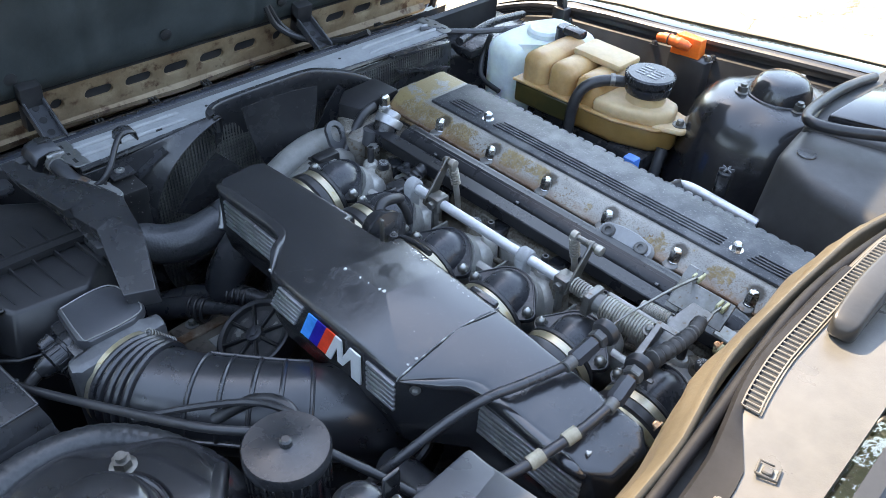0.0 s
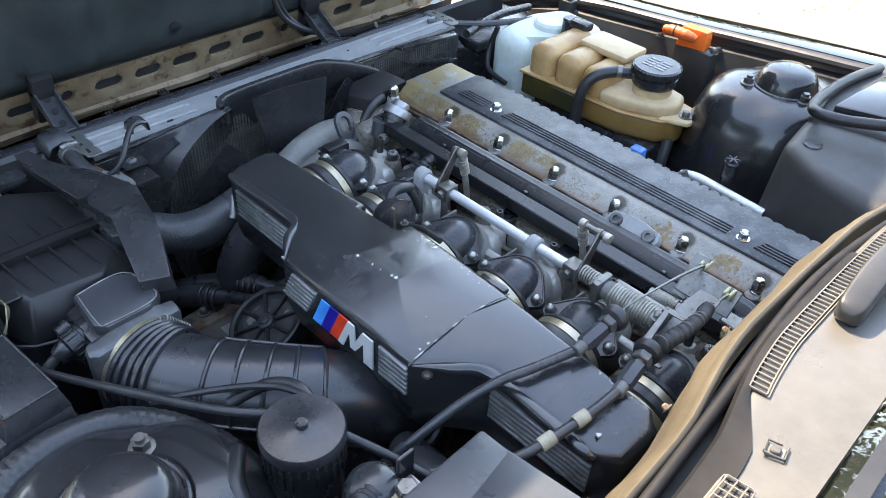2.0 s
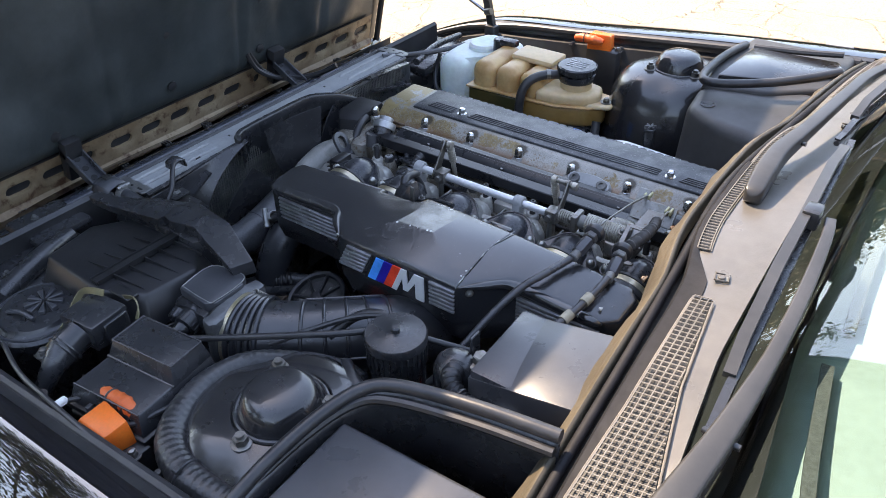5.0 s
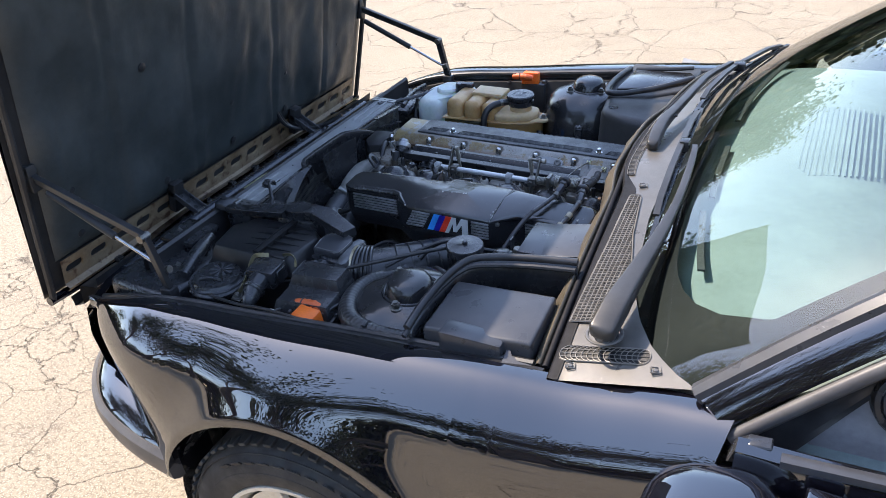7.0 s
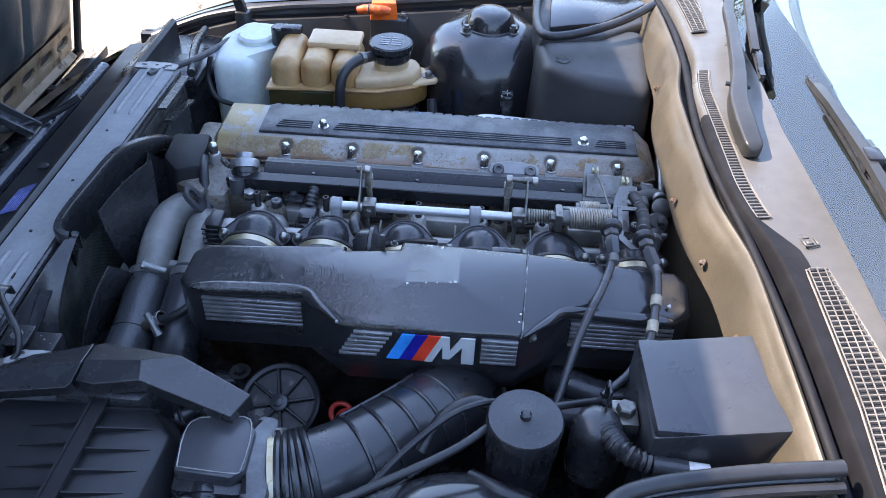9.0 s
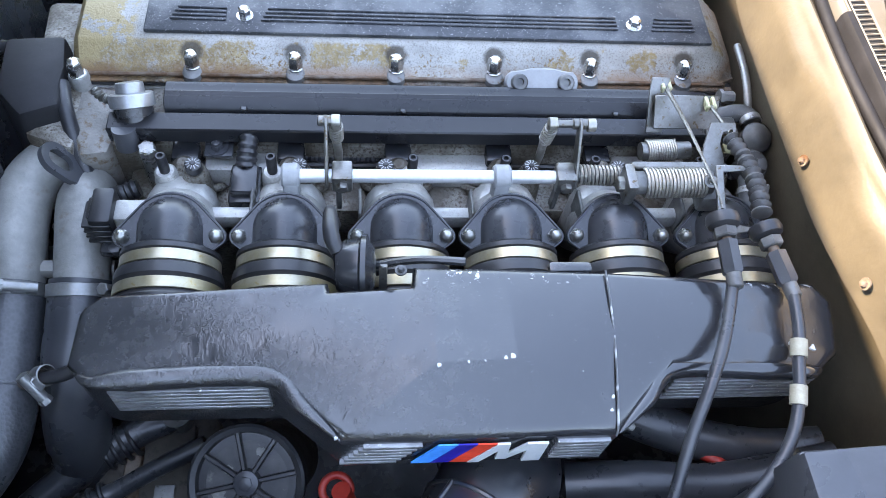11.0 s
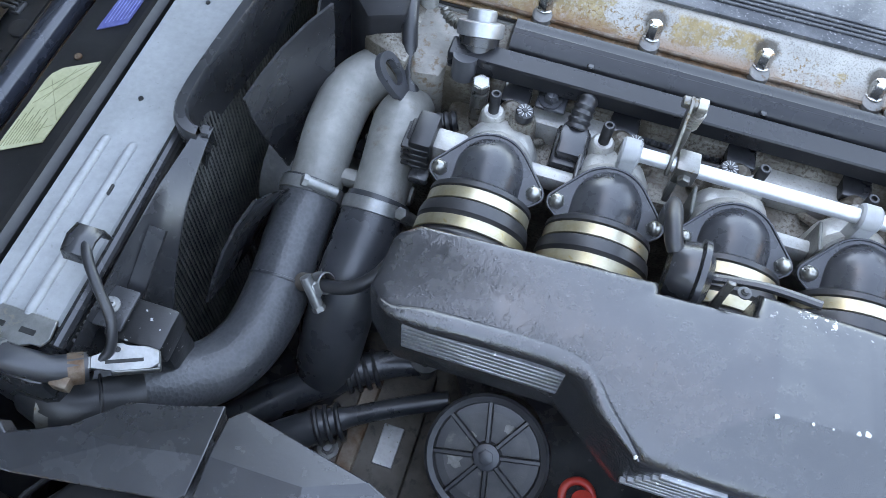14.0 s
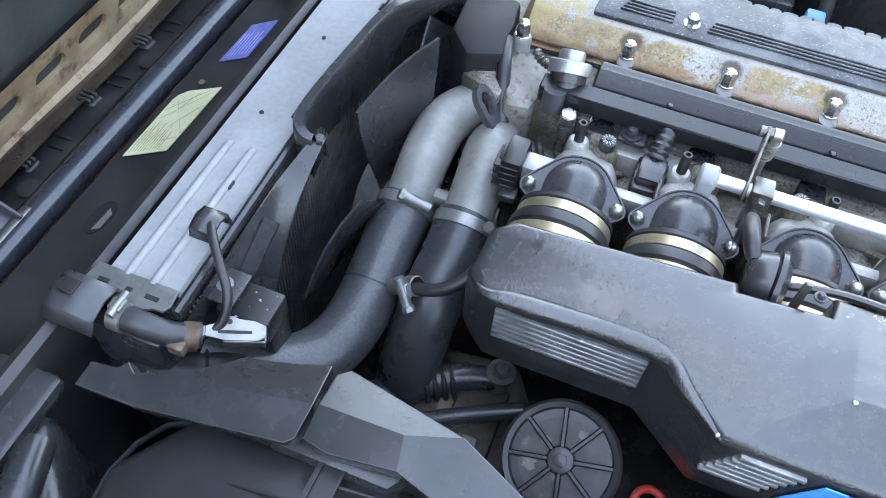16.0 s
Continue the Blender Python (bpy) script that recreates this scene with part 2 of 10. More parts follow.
BUMPER_GREY = mat("bumper_strip_rubber", (0.085, 0.08, 0.08), 0.35, 0, (0.105, 0.1, 0.098), 12, bump=0.1, bscale=200, dust=0.3)
PUMP_GREY = mat("dusty_pump_cap", (0.04, 0.04, 0.042), 0.4, 0, (0.085, 0.083, 0.08), 40, bump=0.2, bscale=160, spots=(0.2, 0.19, 0.17), spot_at=0.6, spot_scale=60)
BELT = mat("alternator_grey", (0.1, 0.1, 0.1), 0.45, 0.5, (0.2, 0.2, 0.19), 30, bump=0.4, bscale=250)


def ground_mat():
    m = bpy.data.materials.new("cracked_concrete")
    m.use_nodes = True
    nt = m.node_tree
    b = nt.nodes["Principled BSDF"]
    co = nt.nodes.new("ShaderNodeTexCoord").outputs["Object"]
    warp = nt.nodes.new("ShaderNodeTexNoise")
    warp.inputs["Scale"].default_value, warp.inputs["Detail"].default_value = 2.2, 6
    nt.links.new(co, warp.inputs["Vector"])
    add = nt.nodes.new("ShaderNodeMix")
    add.data_type, add.blend_type = "RGBA", "ADD"
    add.inputs["Factor"].default_value = 0.32
    nt.links.new(warp.outputs["Color"], add.inputs["B"])
    warp2 = nt.nodes.new("ShaderNodeTexNoise")
    warp2.inputs["Scale"].default_value, warp2.inputs["Detail"].default_value, warp2.inputs["Roughness"].default_value = 17, 6, 0.7
    nt.links.new(co, warp2.inputs["Vector"])
    add2 = nt.nodes.new("ShaderNodeMix")
    add2.data_type, add2.blend_type = "RGBA", "ADD"
    add2.inputs["Factor"].default_value = 0.075
    nt.links.new(co, add2.inputs["A"])
    nt.links.new(warp2.outputs["Color"], add2.inputs["B"])
    nt.links.new(add2.outputs["Result"], add.inputs["A"])

    def cracks(scale, width):
        v = nt.nodes.new("ShaderNodeTexVoronoi")
        v.feature = "DISTANCE_TO_EDGE"
        v.inputs["Scale"].default_value = scale
        nt.links.new(add.outputs["Result"], v.inputs["Vector"])
        r = nt.nodes.new("ShaderNodeMapRange")
        r.inputs["From Min"].default_value, r.inputs["From Max"].default_value = width * 0.25, width
        nt.links.new(v.outputs["Distance"], r.inputs["Value"])
        return r.outputs["Result"]

    def noisy(scale, lo, hi, d=8):
        n = nt.nodes.new("ShaderNodeTexNoise")
        n.inputs["Scale"].default_value, n.inputs["Detail"].default_value = scale, d
        nt.links.new(co, n.inputs["Vector"])
        r = nt.nodes.new("ShaderNodeMapRange")
        r.inputs["From Min"].default_value, r.inputs["From Max"].default_value = lo, hi
        nt.links.new(n.outputs["Fac"], r.inputs["Value"])
        return r.outputs["Result"]

    def blend(fac, a, c):
        x = nt.nodes.new("ShaderNodeMix")
        x.data_type = "RGBA"
        nt.links.new(fac, x.inputs["Factor"])
        for sock, v in ((x.inputs["A"], a), (x.inputs["B"], c)):
            if isinstance(v, tuple):
                sock.default_value = (*v, 1)
            else:
                nt.links.new(v, sock)
        return x.outputs["Result"]

    col = blend(noisy(1.3, 0.35, 0.7), (0.315, 0.255, 0.178), (0.385, 0.32, 0.232))
    col = blend(noisy(5, 0.5, 0.75), col, (0.27, 0.22, 0.16))
    col = blend(noisy(70, 0.42, 0.62), col, (0.225, 0.182, 0.128))
    col = blend(noisy(190, 0.53, 0.6), col, (0.46, 0.40, 0.30))
    c1 = cracks(1.9, 0.0042)
    c2 = cracks(4.6, 0.0065)
    gate = noisy(0.9, 0.42, 0.50)
    keep = nt.nodes.new("ShaderNodeMath")
    keep.operation = "MAXIMUM"
    nt.links.new(c2, keep.inputs[0])
    nt.links.new(gate, keep.inputs[1])
    both = nt.nodes.new("ShaderNodeMath")
    both.operation = "MINIMUM"
    nt.links.new(c1, both.inputs[0])
    nt.links.new(keep.outputs[0], both.inputs[1])
    col = blend(both.outputs[0], (0.11, 0.088, 0.064), col)
    nt.links.new(col, b.inputs["Base Color"])
    b.inputs["Roughness"].default_value = 0.85
    bp = nt.nodes.new("ShaderNodeBump")
    bp.inputs["Strength"].default_value, bp.inputs["Distance"].default_value = 0.8, 0.006
    hsum = nt.nodes.new("ShaderNodeMath")
    hsum.operation = "MULTIPLY_ADD"
    nt.links.new(noisy(120, 0.2, 0.8), hsum.inputs[0])
    hsum.inputs[1].default_value = 0.4
    nt.links.new(both.outputs[0], hsum.inputs[2])
    nt.links.new(hsum.outputs[0], bp.inputs["Height"])
    nt.links.new(bp.outputs["Normal"], b.inputs["Normal"])
    return m


class Nodes:
    """A short way to lay out colour and relief for one material."""

    def __init__(self, name):
        self.m = bpy.data.materials.new(name)
        self.m.use_nodes = True
        self.nt = self.m.node_tree
        self.b = self.nt.nodes["Principled BSDF"]
        self.co = self.nt.nodes.new("ShaderNodeTexCoord").outputs["Object"]
        sep = self.nt.nodes.new("ShaderNodeSeparateXYZ")
        self.nt.links.new(self.co, sep.inputs[0])
        self.x, self.y, self.z = sep.outputs

    def noise(self, scale, detail=6.0, rough=0.6):
        n = self.nt.nodes.new("ShaderNodeTexNoise")
        n.inputs["Scale"].default_value, n.inputs["Detail"].default_value, n.inputs["Roughness"].default_value = scale, detail, rough
        self.nt.links.new(self.co, n.inputs["Vector"])
        return n.outputs["Fac"]

    def ramp(self, src, lo, hi, a=0.0, c=1.0):
        r = self.nt.nodes.new("ShaderNodeMapRange")
        for k, v in (("From Min", lo), ("From Max", hi), ("To Min", a), ("To Max", c)):
            r.inputs[k].default_value = v
        self.nt.links.new(src, r.inputs["Value"])
        return r.outputs["Result"]

    def op(self, kind, a, c):
        n = self.nt.nodes.new("ShaderNodeMath")
        n.operation = kind
        for sock, v in zip(n.inputs, (a, c)):
            if isinstance(v, (int, float)):
                sock.default_value = v
            else:
                self.nt.links.new(v, sock)
        return n.outputs[0]

    def blend(self, fac, a, c):
        x = self.nt.nodes.new("ShaderNodeMix")
        x.data_type = "RGBA"
        self.nt.links.new(fac, x.inputs["Factor"])
        for sock, v in ((x.inputs["A"], a), (x.inputs["B"], c)):
            if isinstance(v, tuple):
                sock.default_value = (*v, 1)
            else:
                self.nt.links.new(v, sock)
        return x.outputs["Result"]

    def finish(self, col, rough, height=None, strength=0.5, distance=0.001, metal=0.0):
        self.nt.links.new(col, self.b.inputs["Base Color"])
        if isinstance(rough, float):
            self.b.inputs["Roughness"].default_value = rough
        else:
            self.nt.links.new(rough, self.b.inputs["Roughness"])
        if isinstance(metal, float):
            self.b.inputs["Metallic"].default_value = metal
        else:
            self.nt.links.new(metal, self.b.inputs["Metallic"])
        if height is not None:
            bp = self.nt.nodes.new("ShaderNodeBump")
            bp.inputs["Strength"].default_value, bp.inputs["Distance"].default_value = strength, distance
            self.nt.links.new(height, bp.inputs["Height"])
            self.nt.links.new(bp.outputs["Normal"], self.b.inputs["Normal"])
        return self.m


def plenum_mat():
    """Black enamel: smooth at one end, pebbled and lifting at the other, with flakes along the back edge."""
    n = Nodes("plenum_enamel")
    worn = n.op("MULTIPLY", n.ramp(n.x, -0.02, 0.07, 1.0, 0.0), 1.0)
    worn = n.op("MAXIMUM", worn, n.ramp(n.noise(9, 4), 0.55, 0.64))
    worn = n.op("MULTIPLY", worn, n.ramp(n.noise(22, 4), 0.36, 0.5))
    col = n.blend(n.noise(11), (0.016, 0.0165, 0.019), (0.027, 0.028, 0.031))
    col = n.blend(n.op("MULTIPLY", n.ramp(n.noise(150, 4), 0.45, 0.6), n.op("MULTIPLY", worn, 0.3)), col, (0.05, 0.05, 0.05))
    speck = n.op("MULTIPLY", n.ramp(n.noise(520, 2), 0.70, 0.74), 0.3)
    col = n.blend(speck, col, (0.2, 0.2, 0.195))
    bare = n.op("MULTIPLY", n.ramp(n.noise(34, 5, 0.7), 0.665, 0.68), n.ramp(n.noise(6, 2), 0.50, 0.60))
    edge = n.op("MULTIPLY", n.ramp(n.y, 0.053, 0.064), n.ramp(n.z, 0.08, 0.095))
    edge = n.op("MULTIPLY", edge, n.op("MULTIPLY", n.ramp(n.noise(150, 4, 0.7), 0.605, 0.625), n.ramp(n.noise(7, 2), 0.44, 0.52)))
    bare = n.op("MAXIMUM", n.op("MULTIPLY", bare, 0.55), edge)
    col = n.blend(bare, col, (0.62, 0.62, 0.6))
    rough = n.op("ADD", n.ramp(n.noise(16), 0.3, 0.7, 0.13, 0.24), n.op("MULTIPLY", worn, 0.05))
    h = n.op("MULTIPLY", n.op("ADD", n.op("MULTIPLY", n.noise(190, 3, 0.5), 0.35), n.op("MULTIPLY", n.noise(560, 3, 0.6), 0.75)), worn)
    h = n.op("ADD", h, n.op("MULTIPLY", n.noise(420, 3), 0.05))
    n.b.inputs["Specular IOR Level"].default_value = 0.95
    return n.finish(col, rough, h, 0.55, 0.001)


def cover_mat():
    """Weathered light alloy; varnish yellowed in ragged patches on the lower slope and the front end, rust-brown towards the flange."""
    n = Nodes("oxidised_cover")
    col = n.blend(n.ramp(n.noise(26), 0.35, 0.7), (0.235, 0.225, 0.205), (0.345, 0.332, 0.302))
    col = n.blend(n.op("MULTIPLY", n.ramp(n.noise(700, 3, 0.6), 0.52, 0.60), 0.55), col, (0.13, 0.115, 0.09))
    front = n.ramp(n.x, -0.262, -0.268)
    slope = n.op("MULTIPLY", n.ramp(n.z, 0.4865, 0.4845), n.ramp(n.x, 0.28, -0.25, 0.0, 1.0))
    edge = n.op("ADD", n.noise(15, 9, 0.7), n.op("MULTIPLY", n.ramp(n.x, -0.33, 0.05, 1.0, 0.0), 0.13))
    varnish = n.op("MULTIPLY", n.ramp(n.z, 0.4868, 0.4850), n.ramp(edge, 0.555, 0.585))
    cap = n.op("MULTIPLY", front, n.ramp(n.noise(24, 9, 0.7), 0.475, 0.495))
    gold = n.blend(n.ramp(n.noise(70, 6), 0.38, 0.62), (0.17, 0.105, 0.036), (0.27, 0.19, 0.08))
    col = n.blend(n.op("MULTIPLY", varnish, n.ramp(n.noise(330, 4), 0.40, 0.52, 0.45, 0.9)), col, gold)
    col = n.blend(n.op("MULTIPLY", cap, 0.9), col, n.blend(n.noise(30), (0.255, 0.182, 0.08), (0.325, 0.245, 0.122)))
    speck = n.op("MULTIPLY", n.op("MULTIPLY", n.ramp(n.z, 0.4860, 0.478), n.ramp(n.noise(260, 5, 0.65), 0.55, 0.60)), n.ramp(n.noise(9, 3), 0.42, 0.58))
    col = n.blend(speck, col, (0.15, 0.085, 0.03))
    brown = n.op("MULTIPLY", n.ramp(n.z, 0.4740, 0.4655), n.ramp(n.noise(16, 7, 0.65), 0.34, 0.52))
    col = n.blend(n.op("MULTIPLY", brown, 0.9), col, (0.20, 0.105, 0.052))
    dirt = n.op("MULTIPLY", n.ramp(n.z, 0.4668, 0.4650), n.ramp(n.noise(120, 4), 0.40, 0.6))
    col = n.blend(n.op("MULTIPLY", dirt, 0.7), col, (0.06, 0.045, 0.032))
    # pocket shade and dark stain painted behind each of the evenly spaced nuts
    dx = n.op("PINGPONG", n.op("ADD", n.x, 1.21), 0.05)
    dy = n.op("MULTIPLY", n.op("SUBTRACT", n.y, 0.0062), 1.37)
    d = n.op("SQRT", n.op("ADD", n.op("MULTIPLY", dx, dx), n.op("MULTIPLY", dy, dy)), 0.0)
    d = n.op("ADD", d, n.op("MULTIPLY", n.noise(220, 4), 0.005))
    pocket_shade = n.op("MULTIPLY", n.ramp(d, 0.0150, 0.0108), n.ramp(n.x, -0.24, -0.235))
    col = n.blend(n.op("MULTIPLY", pocket_shade, 0.85), col, n.blend(n.noise(300), (0.022, 0.017, 0.012), (0.06, 0.045, 0.03)))
    h = n.op("ADD", n.noise(420, 4), n.op("MULTIPLY", varnish, 0.35))
    return n.finish(col, n.ramp(n.noise(60), 0.3, 0.7, 0.26, 0.48), h, 0.6, 0.0008, 0.35)


def braid_mat(name, base, lift):
    """Rubber or tape with a woven cross-hatch in relief."""
    n = Nodes(name)
    mp = n.nt.nodes.new("ShaderNodeTexVoronoi")
    mp.inputs["Scale"].default_value = 310
    n.nt.links.new(n.co, mp.inputs["Vector"])
    col = n.blend(n.ramp(n.noise(24), 0.35, 0.68), base, lift)
    col = n.blend(n.op("MULTIPLY", n.ramp(mp.outputs["Distance"], 0.35, 0.75), 0.22), col, tuple(c * 2.0 for c in lift))
    n.b.inputs["Specular IOR Level"].default_value = 0.6
    return n.finish(col, n.ramp(n.noise(30), 0.3, 0.7, 0.26, 0.42), mp.outputs["Distance"], 0.32, 0.0008)


def glass_mat(name, tint, gloss=1.0):
    m = bpy.data.materials.new(name)
    m.use_nodes = True
    nt = m.node_tree
    out = nt.nodes["Material Output"]
    nt.nodes.remove(nt.nodes["Principled BSDF"])
    tr = nt.nodes.new("ShaderNodeBsdfTransparent")
    tr.inputs["Color"].default_value = (*tint, 1)
    gl = nt.nodes.new("ShaderNodeBsdfGlossy")
    gl.inputs["Roughness"].default_value = 0.01
    fr = nt.nodes.new("ShaderNodeFresnel")
    fr.inputs["IOR"].default_value = 1.95
    mx = nt.nodes.new("ShaderNodeMixShader")
    nt.links.new(fr.outputs[0], mx.inputs[0])
    nt.links.new(tr.outputs[0], mx.inputs[1])
    nt.links.new(gl.outputs[0], mx.inputs[2])
    nt.links.new(mx.outputs[0], out.inputs["Surface"])
    return m


GROUND = ground_mat()
BRAID = braid_mat("braided_hose", (0.036, 0.038, 0.042), (0.06, 0.062, 0.066))
LOOM = braid_mat("taped_loom", (0.015, 0.0155, 0.017), (0.028, 0.0285, 0.03))
WRINKLE = plenum_mat()
COVER = cover_mat()
CASTING = mat("stained_pale_casting", (0.20, 0.185, 0.165), 0.45, 0.2, (0.31, 0.29, 0.26), 22, bump=0.8, bscale=160, spots=(0.13, 0.085, 0.05), spot_at=0.53, spot_scale=140, spot_soft=0.15)
NECK = mat("weathered_coolant_casting", (0.215, 0.21, 0.195), 0.42, 0.25, (0.305, 0.297, 0.275), 16, bump=0.6, bscale=150, spots=(0.15, 0.11, 0.08), spot_at=0.60, spot_scale=60, spot_soft=0.2)
COLUMN = mat("column_casting", (0.15, 0.147, 0.14), 0.34, 0.35, (0.22, 0.216, 0.208), 40, bump=0.5, bscale=200, spots=(0.11, 0.075, 0.045), spot_at=0.58, spot_scale=150)
GLASS = glass_mat("green_tinted_glass", (0.72, 0.93, 0.91))
MIRROR = mat("mirror_glass", (0.16, 0.50, 0.72), 0.02, 1.0, (0.16, 0.50, 0.72), 5, rough2=0.02)


# ---- mesh kit ----
class Geo:
    """Gathers vertices and faces for one mesh."""

    def __init__(self):
        self.v, self.f = [], []

    def add(self, verts, faces, m=None):
        n = len(self.v)
        self.v += [tuple(m @ Vector(p)) if m else tuple(p) for p in verts]
        self.f += [tuple(i + n for i in f) for f in faces]
        return self

    def bm(self, b, m=None):
        b.verts.ensure_lookup_table()
        for i, v in enumerate(b.verts):
            v.index = i
        self.add([v.co[:] for v in b.verts], [[v.index for v in f.verts] for f in b.faces], m)
        b.free()
        return self

    def box(self, lo, hi, bev=0.003, seg=2, m=None):
        b = bmesh.new()
        bmesh.ops.create_cube(b, size=1)
        c, d = (Vector(lo) + Vector(hi)) / 2, Vector(hi) - Vector(lo)
        for v in b.verts:
            v.co = Vector((v.co.x * d.x, v.co.y * d.y, v.co.z * d.z)) + c
        if bev:
            bmesh.ops.bevel(b, geom=b.edges[:], offset=min(bev, min(abs(k) for k in d) * 0.45), segments=seg, affect="EDGES", profile=0.5)
        return self.bm(b, m)

    def prism(self, poly, z0, z1, bev=0.0, seg=2, m=None, top=None):
        """A plan outline raised from z0 to z1; top: a second outline for the upper rim."""
        b = bmesh.new()
        lo = [b.verts.new((*p, z0)) for p in poly]
        hi = [b.verts.new((*p, z1)) for p in (top or poly)]
        n = len(poly)
        b.faces.new(lo[::-1]), b.faces.new(hi)
        for i in range(n):
            b.faces.new((lo[i], lo[(i + 1) % n], hi[(i + 1) % n], hi[i]))
        if bev:
            bmesh.ops.bevel(b, geom=b.edges[:], offset=bev, segments=seg, affect="EDGES", profile=0.5)
        return self.bm(b, m)

    def rings(self, rings, cap0=True, cap1=True, closed=True):
        """Skin over rows of points of equal count."""
        n = len(rings[0])
        v = [p for r in rings for p in r]
        f = []
        for i in range(len(rings) - 1):
            for j in range(n if closed else n - 1):
                k = (j + 1) % n
                f.append((i * n + j, i * n + k, (i + 1) * n + k, (i + 1) * n + j))
        if closed and cap0:
            f.append(tuple(range(n))[::-1])
        if closed and cap1:
            f.append(tuple((len(rings) - 1) * n + j for j in range(n)))
        return self.add(v, f)

    def lathe(self, p, axis, profile, seg=24, cap0=True, cap1=True):
        """profile: (height along the axis from p, radius)."""
        a = Vector(axis).normalized()
        u = a.orthogonal().normalized()
        w = a.cross(u)
        rows = [[Vector(p) + a * h + (u * math.cos(2 * math.pi * j / seg) + w * math.sin(2 * math.pi * j / seg)) * max(r, 1e-4) for j in range(seg)] for h, r in profile]
        return self.rings(rows, cap0, cap1)

    def cyl(self, p0, p1, r0, r1=None, seg=16, bev=0.0):
        d = Vector(p1) - Vector(p0)
        h, r1 = d.length, r0 if r1 is None else r1
        prof = [(0, r0), (h, r1)] if not bev else [(0, r0 - bev), (bev, r0), (h - bev, r1), (h, r1 - bev)]
        return self.lathe(p0, d, prof, seg)

    def hexa(self, p, axis, r, h):
        return self.lathe(p, axis, [(0, r), (h * 0.85, r), (h, r * 0.85)], 6)

    def nut(self, p, axis=(0, 0, 1), r=0.007, h=0.012, washer=True):
        a = Vector(axis).normalized()
        if washer:
            self.lathe(p, a, [(0, r * 1.6), (0.0015, r * 1.6)], 14)
        self.lathe(Vector(p) + a * 0.0015, a, [(0, r), (h * 0.6, r)], 6)
        return self.lathe(Vector(p) + a * (0.0015 + h * 0.6), a, [(0, r * 0.85), (h * 0.3, r * 0.7), (h * 0.42, r * 0.2)], 10)

    def tube(self, pts, r, seg=10, steps=8, cap=True, wave=None):
        """A hose through the points. r: one radius or one for each point; wave: (length, depth) of corrugation."""
        pts = [Vector(p) for p in pts]
        rs = list(r) if isinstance(r, (list, tuple)) else [r] * len(pts)
        path, rad = [], []
        for i in range(len(pts) - 1):
            p0, p1, p2, p3 = pts[max(i - 1, 0)], pts[i], pts[i + 1], pts[min(i + 2, len(pts) - 1)]
            n = max(2, int((p2 - p1).length / wave[0] * 4)) if wave else (steps if len(pts) > 2 else 1)
            for k in range(n):
                t = k / n
                path.append(0.5 * (2 * p1 + (p2 - p0) * t + (2 * p0 - 5 * p1 + 4 * p2 - p3) * t * t + (3 * p1 - p0 - 3 * p2 + p3) * t ** 3))
                rad.append(rs[i] + (rs[i + 1] - rs[i]) * t)
        path.append(pts[-1]), rad.append(rs[-1])
        s, rows, u = 0.0, [], None
        for i, p in enumerate(path):
            d = (path[min(i + 1, len(path) - 1)] - path[max(i - 1, 0)]).normalized()
            u = d.orthogonal().normalized() if u is None else (u - d * u.dot(d)).normalized()
            w = d.cross(u)
            if i:
                s += (p - path[i - 1]).length
            q = rad[i] + (wave[1] * math.sin(2 * math.pi * s / wave[0]) if wave else 0)
            rows.append([p + (u * math.cos(2 * math.pi * j / seg) + w * math.sin(2 * math.pi * j / seg)) * q for j in range(seg)])
        return self.rings(rows, cap, cap)

    def coil(self, p0, p1, r, wire, turns, seg=6, per=14):
        a = (Vector(p1) - Vector(p0))
        d = a.normalized()
        u = d.orthogonal().normalized()
        w = d.cross(u)
        n = int(turns * per)
        rows = []
        for i in range(n + 1):
            g = 2 * math.pi * i / per
            e = u * math.cos(g) + w * math.sin(g)
            c = Vector(p0) + a * (i / n) + e * r
            rows.append([c + (e * math.cos(2 * math.pi * k / seg) + d * math.sin(2 * math.pi * k / seg)) * wire for k in range(seg)])
        return self.rings(rows)

    def torus(self, p, axis, R, r, seg=28, sub=8, squash=1.0):
        a = Vector(axis).normalized()
        u = a.orthogonal().normalized()
        w = a.cross(u)
        v, f = [], []
        for i in range(seg):
            e = u * math.cos(2 * math.pi * i / seg) + w * math.sin(2 * math.pi * i / seg)
            for k in range(sub):
                g = 2 * math.pi * k / sub
                v.append(Vector(p) + e * (R + r * math.cos(g)) + a * r * squash * math.sin(g))
        for i in range(seg):
            for k in range(sub):
                f.append((i * sub + k, ((i + 1) % seg) * sub + k, ((i + 1) % seg) * sub + (k + 1) % sub, i * sub + (k + 1) % sub))
        return self.add(v, f)

    def strip(self, path, width, thick, up=(0, 0, 1)):
        """A flat band along a path."""
        path = [Vector(p) for p in path]
        rows = []
        for i, p in enumerate(path):
            d = (path[min(i + 1, len(path) - 1)] - path[max(i - 1, 0)]).normalized()
            s = d.cross(Vector(up)).normalized()
            n = s.cross(d)
            rows.append([p + s * width / 2 + n * thick / 2, p - s * width / 2 + n * thick / 2, p - s * width / 2 - n * thick / 2, p + s * width / 2 - n * thick / 2])
        return self.rings(rows)

    def plate(self, outline, thick, m, holes=()):
        """A flat outline in the plane of m (x, y), raised by thick along z."""
        return self.prism(outline, 0, thick, min(thick * 0.3, 0.0012), 1, m)


def thing(name, at, label="", category="", group="", kind=""):
    ob = new(name)
    ob.empty_display_size = 0.02
    ob.location = at
    return tagged(ob, label, category, group, kind)


ROOTS = {}


